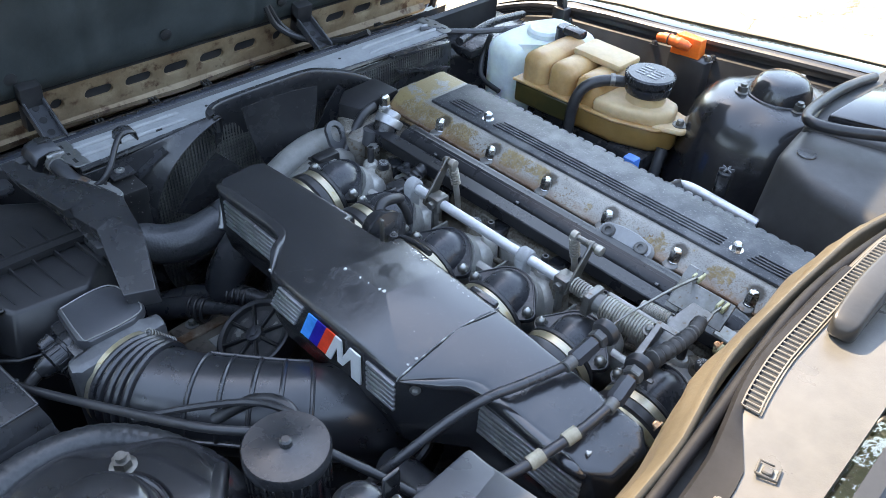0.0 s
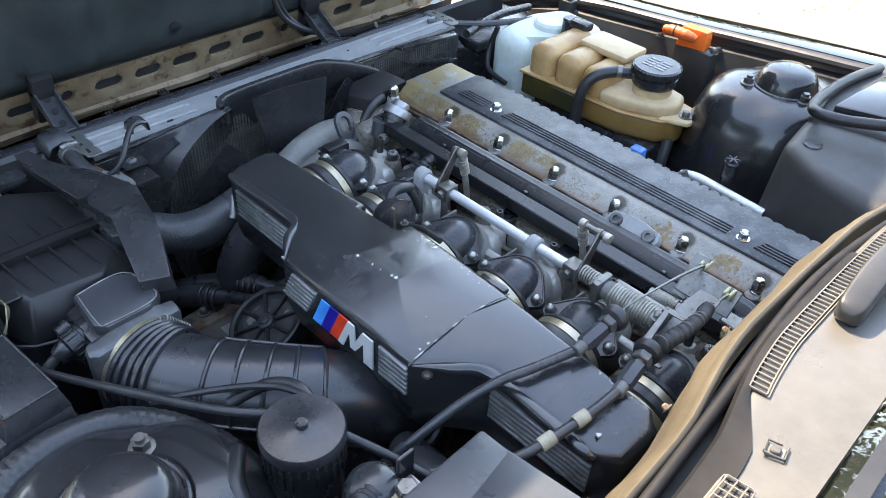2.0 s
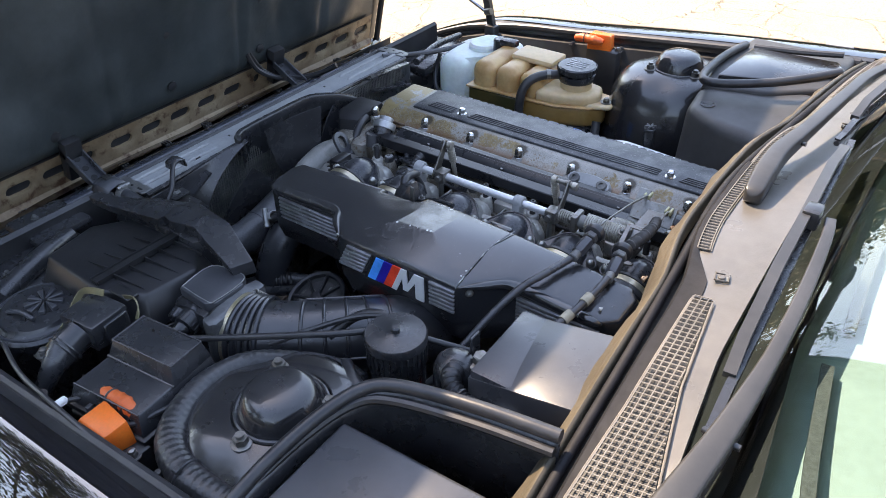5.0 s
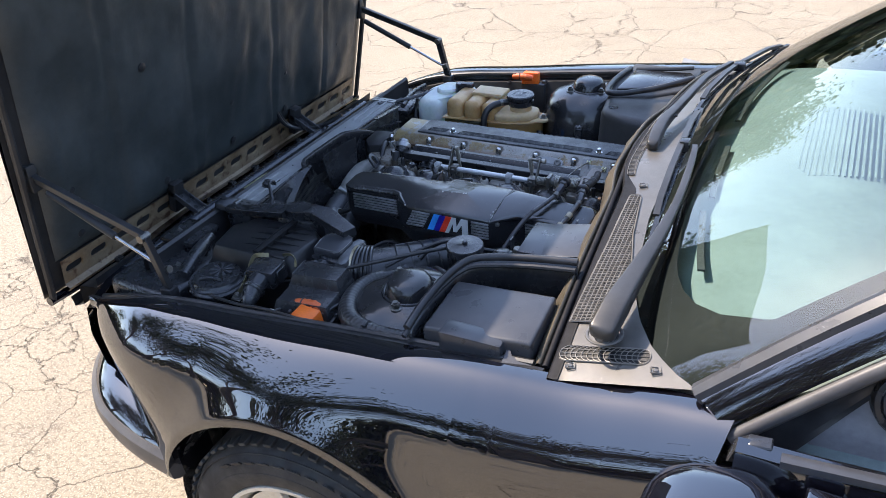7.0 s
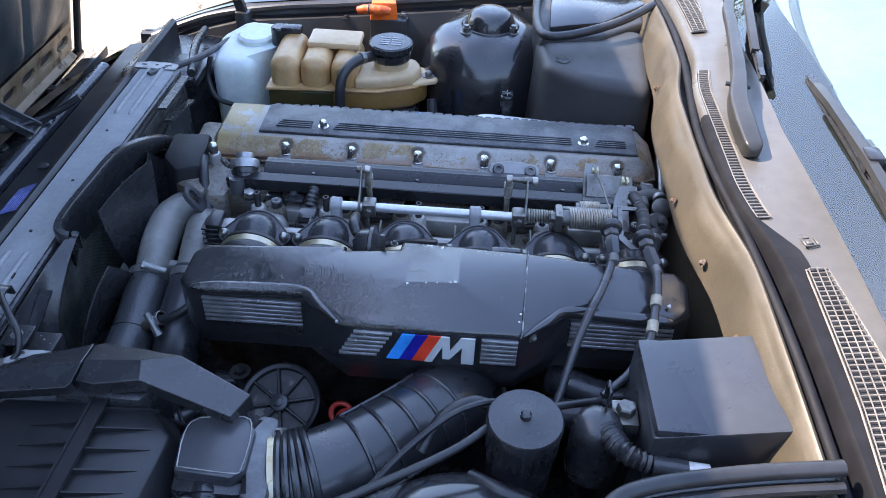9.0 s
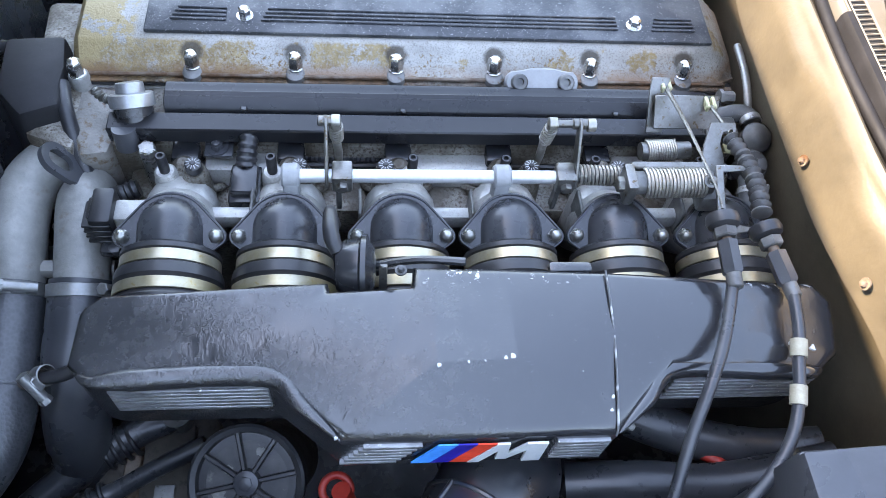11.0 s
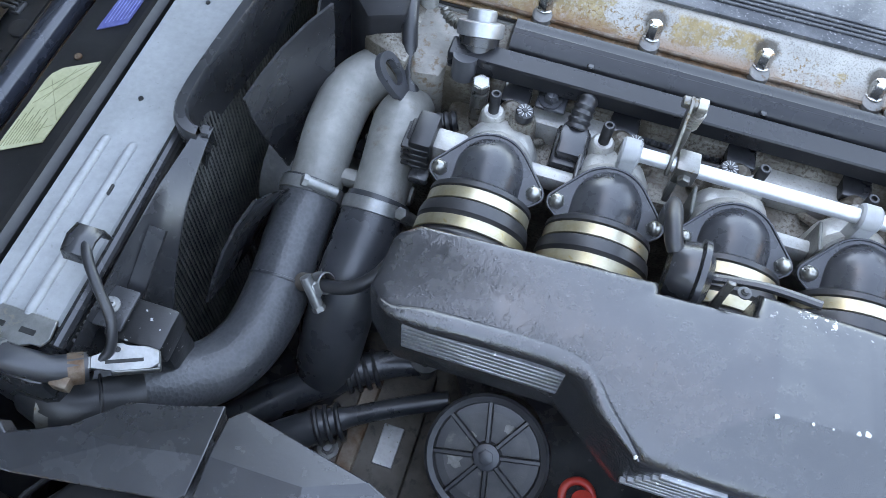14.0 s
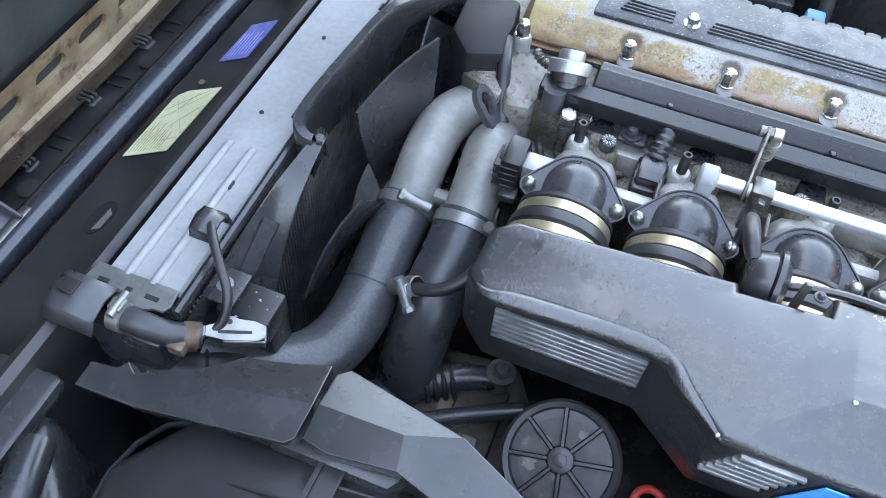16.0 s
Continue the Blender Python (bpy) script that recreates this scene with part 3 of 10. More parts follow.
def part(name, geo, material, parent=None, label="", angle=38, recalc=True, thick=0.0):
    """Links the gathered geometry, given in the world's metres, as one mesh under a thing or a part."""
    me = bpy.data.meshes.new(name)
    off = Vector((0, 0, 0))
    up = parent
    while up is not None:
        off += up.location
        up = up.parent
    me.from_pydata([tuple(Vector(p) - off) for p in geo.v], [], geo.f)
    b = bmesh.new()
    b.from_mesh(me)
    if recalc:
        bmesh.ops.recalc_face_normals(b, faces=b.faces[:])
    lim = radians(angle)
    for f in b.faces:
        f.smooth = True
    for e in b.edges:
        e.smooth = not (len(e.link_faces) == 2 and e.calc_face_angle(0) > lim)
    b.to_mesh(me)
    b.free()
    me.materials.append(material)
    ob = new(name, me)
    ob.parent = parent
    if thick:
        s = ob.modifiers.new("thickness", "SOLIDIFY")
        s.thickness, s.offset = thick, -1
    if label:
        ob["label"] = label
    return ob


def lerp_table(table, x):
    if x <= table[0][0]:
        return table[0][1]
    for (a, p), (b, q) in zip(table, table[1:]):
        if x <= b:
            return p + (q - p) * (x - a) / (b - a)
    return table[-1][1]


def smooth_table(table, x):
    """Like lerp_table, with the slopes eased from one stretch to the next."""
    xs_ = [a for a, _ in table]
    ys_ = [b for _, b in table]
    if x <= xs_[0]:
        return ys_[0]
    if x >= xs_[-1]:
        return ys_[-1]
    sl = [(ys_[i + 1] - ys_[i]) / (xs_[i + 1] - xs_[i]) for i in range(len(xs_) - 1)]
    ms = [sl[0]] + [0.0 if sl[i - 1] * sl[i] <= 0 else 2 * sl[i - 1] * sl[i] / (sl[i - 1] + sl[i]) for i in range(1, len(sl))] + [sl[-1]]
    for i in range(len(sl)):
        if x <= xs_[i + 1]:
            h = xs_[i + 1] - xs_[i]
            t = (x - xs_[i]) / h
            return ys_[i] * (1 + 2 * t) * (1 - t) ** 2 + ms[i] * h * t * (1 - t) ** 2 + ys_[i + 1] * t * t * (3 - 2 * t) + ms[i + 1] * h * t * t * (t - 1)
    return ys_[-1]


def frame_at(p, x, z):
    """A pose at p whose x axis runs along x and whose z axis points as near to z as can be."""
    x = Vector(x).normalized()
    z = (Vector(z) - x * Vector(z).dot(x)).normalized()
    y = z.cross(x)
    return Matrix.Translation(p) @ Matrix((x, y, z)).transposed().to_4x4()


CY = -0.108  # the car's centre line


def flip(p):
    return (p[0], 2 * CY - p[1], p[2])


def smooth_path(pts, n=8):
    pts = [Vector(p) for p in pts]
    out = []
    for i in range(len(pts) - 1):
        p0, p1, p2, p3 = pts[max(i - 1, 0)], pts[i], pts[i + 1], pts[min(i + 2, len(pts) - 1)]
        for k in range(n):
            t = k / n
            out.append(0.5 * (2 * p1 + (p2 - p0) * t + (2 * p0 - 5 * p1 + 4 * p2 - p3) * t * t + (3 * p1 - p0 - 3 * p2 + p3) * t ** 3))
    return out + [pts[-1]]

# ---- ground ----
g = Geo()
N = 40
span = [math.copysign(abs(i / N) ** 3, i) * 600 for i in range(-N, N + 1)]
g.rings([[(x, y, 0.0) for y in span] for x in span], closed=False)
tagged(part("ground", g, GROUND), "cracked sunlit tan concrete yard", "ground", kind="structure")

# ---- the car's body ----
car = thing("car", (0.215, CY, 0.0), "dark metallic saloon car with its bonnet raised forward", "car")
LIP = [(-0.42, 0.700), (-0.393, 0.712), (-0.3, 0.744), (-0.219, 0.766), (0.017, 0.79), (0.287, 0.821), (0.512, 0.843), (0.662, 0.857), (0.79, 0.884), (0.93, 0.916)]
LIPY = [(-0.42, -0.795), (-0.38, -0.806), (-0.3, -0.815), (0.6, -0.826), (0.79, -0.835), (0.93, -0.868)]
ARCH_X, ARCH_Z, ARCH_R = 0.215, 0.33, 0.368


broad = [(0, 0), (0.05, 0.0008), (0.14, 0.0010), (0.26, 0.0), (0.42, -0.004), (0.56, -0.011), (0.68, -0.0225), (0.78, -0.043), (0.86, -0.082), (0.91, -0.13), (0.945, -0.18), (0.975, -0.25), (0.99, -0.32), (0.985, -0.39), (0.96, -0.46), (0.93, -0.54), (0.9, -0.62)]


def fender_profile(x, far=False):
    zl, yl = smooth_table(LIP, x), smooth_table(LIPY, x)
    yo = -0.957 + 0.12 * ((-0.05 - x) / 0.37) ** 2.6 if x < -0.05 else -0.957 - 0.018 * min(1, (x + 0.05) / 0.25) * (2 - min(1, (x + 0.05) / 0.25))
    w = yo - yl
    shape = broad if far else [(0, 0), (0.05, 0.0008), (0.14, 0.0006), (0.24, -0.0035), (0.36, -0.0118), (0.48, -0.0225), (0.60, -0.0355), (0.70, -0.049), (0.78, -0.0645), (0.86, -0.097), (0.91, -0.13), (0.945, -0.18), (0.975, -0.25), (0.99, -0.32), (0.985, -0.39), (0.96, -0.46), (0.93, -0.54), (0.9, -0.62)]
    return [Vector((x, yl + w * a, zl + dz)) for a, dz in shape]


def cut_profile(pts, zb, n):
    dense = smooth_path(pts, 5)
    out = [dense[0]]
    for p, q in zip(dense, dense[1:]):
        if q.z < zb and p.z >= zb:
            t = (p.z - zb) / max(p.z - q.z, 1e-6)
            out.append(p.lerp(q, t))
            break
        out.append(q)
    length = [0.0]
    for p, q in zip(out, out[1:]):
        length.append(length[-1] + (q - p).length)
    res = []
    for k in range(n + 1):
        s = length[-1] * k / n
        for i in range(len(out) - 1):
            if s <= length[i + 1] + 1e-9:
                d = length[i + 1] - length[i]
                res.append(out[i].lerp(out[i + 1], (s - length[i]) / d if d else 0))
                break
        else:
            res.append(out[-1])
    return res


def arch_z(x, r=ARCH_R):
    d = abs(x - ARCH_X)
    return ARCH_Z + math.sqrt(max(r * r - d * d, 0)) if d < r else 0.0


def flare(p):
    """The flank swells out towards the wheel arch and ends in a narrow upright rim."""
    d = math.hypot(p.x - ARCH_X, p.z - ARCH_Z) - ARCH_R
    k = 1.0 if d < 0.014 else max(0.0, 1 - (d - 0.014) / 0.10) ** 2.2
    nose, drop = max(0.0, min(1.0, (-0.10 - p.x) / 0.3)), max(0.0, min(1.0, (0.72 - p.z) / 0.2))
    nose = nose * nose * (3 - 2 * nose) * drop * drop * (3 - 2 * drop)
    ease = max(0.0, min(1.0, (p.x + 0.26) / 0.2))
    return Vector((p.x, p.y + 0.045 * nose - 0.026 * k * ease * ease * (3 - 2 * ease), p.z))


def rear_cut(p, k, x):
    return Vector((p.x - 0.036 * min(1, k / 12) * max(0, min(1, (x - 0.75) / 0.16)), p.y, p.z))


xs = sorted(set([-0.445, -0.435] + [-0.42 + 1.33 * i / 60 for i in range(61)] + [ARCH_X + s * ARCH_R * k for s in (-1, 1) for k in (0.8, 0.9, 0.95, 0.98, 0.995, 1.0)]))
for far in (False, True):
    rows = []
    for x in xs:
        zb = 0.43 if x < ARCH_X - ARCH_R else max(arch_z(x), 0.43 if x < ARCH_X else 0.30)
        row = [rear_cut(flare(p), k, x) for k, p in enumerate(cut_profile(fender_profile(x, far), zb, 44))]
        row.append(row[-1] + Vector((0, 0.03, 0.002)))
        rows.append([flip(p) for p in row] if far else row)
    part("fender", Geo().rings(rows, closed=False), PAINT, car, angle=60)

# wheel arch liners, inner wings and the bay's sides
for mirror in (False, True):
    fx = flip if mirror else (lambda p: p)
    g = Geo()
    rows = []
    for i in range(25):
        a = -0.2 + (math.pi + 0.4) * i / 24
        x, z = ARCH_X - math.cos(a) * (ARCH_R - 0.004), ARCH_Z + math.sin(a) * (ARCH_R - 0.004)
        rows.append([fx((x, -0.935, z)), fx((x, -0.80, z + 0.0)), fx((x, -0.66, z - 0.02)), fx((ARCH_X, -0.655, ARCH_Z - 0.1))])
    g.rings(rows, closed=False)
    part("arch_liner", g, PLASTIC, car)
    rows = []
    for i in range(47):
        x = -0.45 + 1.07 * i / 46
        zl, yl = lerp_table(LIP, x), lerp_table(LIPY, x)
        dip = 0.012 * math.sin(x * 23) if i % 2 else 0
        rows.append([fx(p) for p in ((x, yl, zl - 0.001), (x, yl + 0.012, zl - 0.004), (x, yl + 0.016, zl - 0.022), (x, yl + 0.034, zl - 0.027), (x, yl + 0.042, zl - 0.05),
                                     (x, yl + 0.06, zl - 0.10), (x, yl + 0.075 + dip * 0.3, zl - 0.19), (x, yl + 0.11, 0.50), (x, yl + 0.16, 0.36))])
    part("inner_wing", Geo().rings(rows, closed=False), PAINT_IN, car)
    # rolled edge with its rubber seal and small screws
    g = Geo().tube([fx((x, lerp_table(LIPY, x) + 0.018, lerp_table(LIP, x) - 0.006)) for x in (-0.42, -0.3, -0.15, 0, 0.2, 0.4, 0.6)], 0.0075, 8)
    part("seal", g, RUBBER, car, "black rubber edge seal")
    for x in (-0.2, 0.0, 0.12, 0.24, 0.36, 0.5):
        g = Geo().nut(fx((x, lerp_table(LIPY, x) + 0.036, lerp_table(LIP, x) - 0.03)), (0, 0.3 if mirror else -0.3, 1), 0.0055, 0.008)
        part("screw", g, PAINT_IN, car)

# floor of the bay, bulkhead and front panel
g = Geo().box((-0.42, CY - 0.66, 0.30), (0.64, CY + 0.66, 0.32), 0.004)
g.box((-0.52, CY - 0.60, 0.30), (-0.42, CY + 0.60, 0.32), 0.004).box((-0.40, CY - 0.72, 0.30), (-0.17, CY - 0.66, 0.32), 0.004).box((-0.40, CY + 0.66, 0.30), (-0.17, CY + 0.72, 0.32), 0.004)
part("undertray", g, PLASTIC, car)
SEAL_X = [(0.0, 0.573), (0.1, 0.574), (0.15, 0.579), (0.2, 0.589), (0.24, 0.596), (0.34, 0.600), (0.58, 0.611), (0.72, 0.617)]


def seal_x(y):
    return smooth_table(SEAL_X, abs(y - CY))


rows = []
for i in range(57):
    y = CY - 0.70 + 1.40 * i / 56
    d = abs(y - CY)
    sx = seal_x(y)
    z = 0.922 - 0.075 * (d / 0.71) ** 2.4
    k = 0.0035 * math.sin(i * 0.8) + 0.002 * math.sin(i * 1.9)
    rows.append([(sx - 0.0055, y, z - 0.024), (sx - 0.0055, y, z - 0.003), (sx - 0.0068, y, z - 0.0008), (sx - 0.0095, y, z + 0.0002), (sx - 0.0122, y, z - 0.0015), (sx - 0.0148, y, z - 0.006), (sx - 0.018, y, z - 0.010 + k * 0.4), (sx - 0.0225 + k * 0.6, y, z - 0.016), (sx - 0.026 + k * 0.6, y, z - 0.027), (sx - 0.0305, y, z - 0.048), (sx - 0.034, y, z - 0.068), (sx - 0.030, y, z - 0.071), (sx - 0.006, y, z - 0.074)])
part("bulkhead_flange", Geo().rings(rows, closed=False), FLANGE, car, "bronze painted bulkhead flange", 50)
rows = []
for i in range(21):
    y = CY - 0.71 + 1.42 * i / 20
    sx = seal_x(y)
    z = 0.922 - 0.075 * (abs(y - CY) / 0.71) ** 2.4
    rows.append([(sx - 0.008, y, z - 0.073), (sx - 0.004, y, 0.76), (sx - 0.004, y, 0.72), (sx - 0.0, y, 0.6), (sx + 0.01, y, 0.31)])
part("bulkhead", Geo().rings(rows, closed=False), FLANGE, car)
for y in (-0.30, -0.18, -0.42, 0.12):
    part("screw", Geo().nut((seal_x(y) - 0.034, y, 0.872), (-1, 0, 0.3), 0.0032, 0.004), RUST, car)
# rubber seal along the bulkhead
pts = [(seal_x(CY + d) + 0.003, CY + d, 0.934 - 0.075 * (abs(d) / 0.71) ** 2.4) for d in (-0.70, -0.6, -0.5, -0.35, -0.2, 0, 0.2, 0.35, 0.5, 0.6, 0.70)]
pts = [(x - 0.0005, y, z - 0.017) for x, y, z in pts]
part("seal", Geo().tube(pts, 0.0055, 12), SEAL, car, "black rubber bulkhead seal")
part("seal_channel", Geo().rings([[(p[0] - 0.009, p[1], p[2] - 0.010), (p[0] + 0.022, p[1], p[2] - 0.012)] for p in [tuple(q) for q in smooth_path(pts, 4)]], closed=False), MESH_M, car)

# ---- cowl ----
BASE = [(0.0, 0.676), (0.335, 0.684), (0.53, 0.709), (0.606, 0.737), (0.66, 0.768), (0.703, 0.806), (0.735, 0.85)]


def cowl_z(x, y):
    d = abs(y - CY)
    return 0.934 - 0.075 * (d / 0.71) ** 2.4 + 0.24 * (x - 0.63) * min(1, 0.35 + d)


def base_x(y):
    return lerp_table(BASE, abs(y - CY))


rows = []
for i in range(61):
    y = CY - 0.735 + 1.47 * i / 60
    x1 = base_x(y)
    x0 = seal_x(y) + 0.0155 + 0.006 * max(0.0, min(1.0, (-0.25 - y) / 0.15))
    rows.append([(x0 - 0.005, y, cowl_z(x0, y) - 0.03), (x0 - 0.004, y, cowl_z(x0, y) - 0.004), (x0, y, cowl_z(x0, y))] + [(x0 + (x1 - x0) * k / 6, y, cowl_z(x0 + (x1 - x0) * k / 6, y)) for k in range(1, 7)] + [(x1 + 0.004, y, cowl_z(x1, y) - 0.02)])
cowl = part("cowl_panel", Geo().rings(rows, closed=False), COWL, car, "sun-bleached grey cowl panel", 50)


rows = []
for i in range(49):
    y = CY - 0.735 + 0.78 * i / 48
    x0 = seal_x(y) + 0.0155 + 0.006 * max(0.0, min(1.0, (-0.25 - y) / 0.15))
    w = 0.003 + 0.017 * max(0.0, min(1.0, (-0.292 - y) / 0.05)) - 0.008 * max(0.0, min(1.0, (-0.45 - y) / 0.2))
    rows.append([(x0 - 0.008, y, cowl_z(x0, y) - 0.03), (x0 - 0.007, y, cowl_z(x0, y) - 0.002), (x0 - 0.004, y, cowl_z(x0, y) + 0.0022), (x0 + w * 0.6, y, cowl_z(x0, y) + 0.0030), (x0 + w, y, cowl_z(x0 + w, y) + 0.0018), (x0 + w + 0.0004, y, cowl_z(x0 + w, y) - 0.001)])
part("edge_trim", Geo().rings(rows, closed=False), SEAL, cowl, "black rubber trim on the cowl's edge")


def mesh_grille(name, outline_fn, y0, y1, step, parent, across=None, lift=0.006, edge=0.0011):
    """A lattice of thin wires over a dark tray set 4 mm above the panel."""
    tray, wires, across = Geo(), Geo(), across or step
    fine = max(16, int((y1 - y0) / step))
    n = max(3, int((y1 - y0) / across))
    rows = []
    for i in range(fine + 1):
        y = y0 + (y1 - y0) * i / fine
        a, b = outline_fn(y)
        rows.append([(a + (b - a) * k / 4, y, cowl_z(a + (b - a) * k / 4, y) + lift * 0.4) for k in range(5)])
    for i in range(n + 1):
        y = y0 + (y1 - y0) * i / n
        a, b = outline_fn(y)
        if b - a > 0.004:
            wires.tube([(a + (b - a) * k / 4, y, cowl_z(a + (b - a) * k / 4, y) + lift) for k in range(5)], 0.00065, 5, 2)
    tray.rings(rows, closed=False)
    part("grille_tray", tray, MESH_M, parent)
    n, m = fine, 0
    while True:
        pts = []
        for i in range(n + 1):
            y = y0 + (y1 - y0) * i / n
            a, b = outline_fn(y)
            x = a + m * step
            if x <= b:
                pts.append((x, y, cowl_z(x, y) + lift + 0.0002))
            else:
                if len(pts) > 1:
                    wires.tube(pts, 0.0007, 5, 1)
                pts = []
        if len(pts) > 1:
            wires.tube(pts, 0.0007, 5, 1)
        m += 1
        if m * step > 0.12:
            break
    rim = [(outline_fn(y0 + (y1 - y0) * i / n)[0] - 0.002, y0 + (y1 - y0) * i / n) for i in range(n + 1)] + [(outline_fn(y0 + (y1 - y0) * i / n)[1] + 0.002, y0 + (y1 - y0) * i / n) for i in range(n, -1, -1)]
    wires.tube([(x, y, cowl_z(x, y) + lift * 0.6) for x, y in rim + rim[:1]], edge, 6, 1)
    return part(name, wires, GRILLE, parent, "bleached mesh air grille")


mesh_grille("grille", lambda y: (lerp_table([(-0.73, 0.633), (-0.54, 0.636), (-0.375, 0.632)], y), lerp_table([(-0.73, 0.680), (-0.71, 0.700), (-0.665, 0.709), (-0.6, 0.692), (-0.5, 0.668), (-0.375, 0.650)], y)), -0.73, -0.372, 0.0076, cowl, 0.0064)
mesh_grille("grille", lambda y: (seal_x(y) + 0.0175, seal_x(y) + 0.0315), -0.285, 0.07, 0.0138, cowl, 0.0060, 0.003, 0.0006)
mesh_grille("grille", lambda y: (seal_x(y) + 0.022, seal_x(y) + 0.036 + 0.022 * abs((y - 0.12) / 0.35)), 0.22, 0.50, 0.0085, cowl)


def oval_vent(xc, yc, hx, hy):
    mesh_grille("grille", lambda y: (xc - hx + 0.5 * hy * (1 - math.sqrt(max(0.0, 1 - ((y - yc) / hy) ** 2))) * 2, xc + hx - 0.5 * hy * (1 - math.sqrt(max(0.0, 1 - ((y - yc) / hy) ** 2))) * 2), yc - hy, yc + hy, 0.0085, cowl, 0.0072, 0.0028, 0.0007)


oval_vent(0.705, -0.793, 0.0675, 0.0145)
for x, y in ((0.662, -0.817), (0.788, -0.817), (0.645, -0.329), (0.668, 0.10)):
    g = Geo()
    m = Matrix.Translation((x, y, cowl_z(x, y) + 0.002)) @ pose(0, 0, 0, 0, 0, 12)
    for a in ((-0.008, -0.007, -0.0065, 0.007), (0.0065, -0.007, 0.008, 0.007), (-0.008, -0.007, 0.008, -0.0055), (-0.008, 0.0055, 0.003, 0.007)):
        g.box((a[0], a[1], 0), (a[2], a[3], 0.0022), 0.0006, 1, m)
    g.box((-0.004, -0.0035, -0.001), (0.0035, 0.003, 0.0022), 0.001, 1, m)
    part("clip", g, COWL, cowl)
    part("clip_hole", Geo().box((-0.0062, -0.0052, -0.003), (0.0062, 0.0052, -0.0004), 0, m=m), DASH_D, cowl)

# ---- windscreen ----
rows, frit = [], []
for i in range(41):
    y = CY - 0.732 + 1.464 * i / 40
    u = (y - CY) / 0.732
    b = Vector((base_x(y) - 0.004, y, cowl_z(base_x(y), y) - 0.004))
    t = Vector((1.40 + 0.06 * u * u, CY + u * 0.575, 1.372 - 0.045 * u * u))
    rows.append([b.lerp(t, k / 12) + Vector((-0.03, 0, 0.05)) * math.sin(math.pi * k / 12) * 0.55 for k in range(13)])
ws = part("windscreen", Geo().rings(rows, closed=False), GLASS, car, "green tinted windscreen reflecting the sky", 60)
ws.visible_shadow = False


def glass_at(u, v):
    i = (u + 1) / 2 * 40
    a = min(int(i), 39)
    k = min(int(v * 12), 11)
    q = lambda c: rows[c][k].lerp(rows[c][k + 1], v * 12 - k)
    return q(a).lerp(q(a + 1), i - a)


# black printed border on the inside of the glass
g = Geo()
strip_rows = []
for i in range(41):
    u = -1 + 2 * i / 40
    e = 0.092 + 0.12 * max(0.0, (abs(u) - 0.66) / 0.30) ** 4
    strip_rows.append([glass_at(u, min(0.99, e * k / 6)) + Vector((0.003, 0, -0.004)) for k in range(7)])
g.rings(strip_rows, closed=False)
for s in (-1, 1):
    g.rings([[glass_at(s * w, v) + Vector((0.003, 0, -0.004)) for w in (1.0, 0.975, 0.955)] for v in [0.02 + 0.98 * k / 15 for k in range(16)]], closed=False)
part("printed_border", g, FRIT, ws, "black printed border of the glass")
for s, name in ((-1, "near"), (1, "far")):
    pl = [rows[0 if s < 0 else 40][k] + Vector((0.012, s * 0.012, 0.004)) for k in range(13)]
    g = Geo().tube(pl, [0.017] * 13, 8, 2)
    part("screen_trim", g, PLASTIC_G, car, "black rubber windscreen trim")
    g = Geo()
    prow = []
    for k in range(13):
        c = pl[k]
        prow.append([c + Vector((0.0, s * 0.010, 0.004)), c + Vector((0.012, s * 0.022, 0.006)), c + Vector((0.028, s * 0.034, 0.000)), c + Vector((0.040, s * 0.040, -0.012)), c + Vector((0.035, s * 0.028, -0.022)), c + Vector((0.012, s * 0.008, -0.014))])
    g.rings(prow)
    part("a_pillar", g, PAINT, car)
    part("door_seal", Geo().tube([p + Vector((0.050, s * 0.042, -0.022)) for p in pl], 0.0105, 10, 2), BUMPER_GREY, car, "grey rubber seal along the pillar")
    low = [(p, max(0.35, 1.25 - 0.28 * k)) for k, p in enumerate(pl)]
    part("door_aperture", Geo().rings([[p + Vector((0.055, s * 0.034, -0.030)), p + Vector((0.055 + 0.020 * f, s * 0.028, -0.030 - 0.016 * f)), p + Vector((0.055 + 0.030 * f, s * 0.030, -0.030 - 0.030 * f)), p + Vector((0.055 + 0.035 * f, s * 0.035, -0.030 - 0.034 * f))] for p, f in low], closed=False), RUBBER, car, "black rubber-lined door aperture")
# roof behind the windscreen
roof_rows = []
for i in range(21):
    u = -1 + i / 10
    roof_rows.append([(1.40 + 0.06 * u * u, CY + u * 0.60, 1.372 - 0.05 * u * u), (1.7, CY + u * 0.60, 1.41 - 0.06 * u * u), (2.3, CY + u * 0.60, 1.40 - 0.06 * u * u), (2.75, CY + u * 0.58, 1.33 - 0.05 * u * u)])
part("roof", Geo().rings(roof_rows, closed=False), PAINT, car, thick=0.02)
part("headlining", Geo().rings([[(p[0] + 0.03, p[1], p[2] - 0.035) for p in r] for r in roof_rows], closed=False), DASH, car)

DASH_L = mat("dash_slat_grey", (0.185, 0.24, 0.237), 0.6)
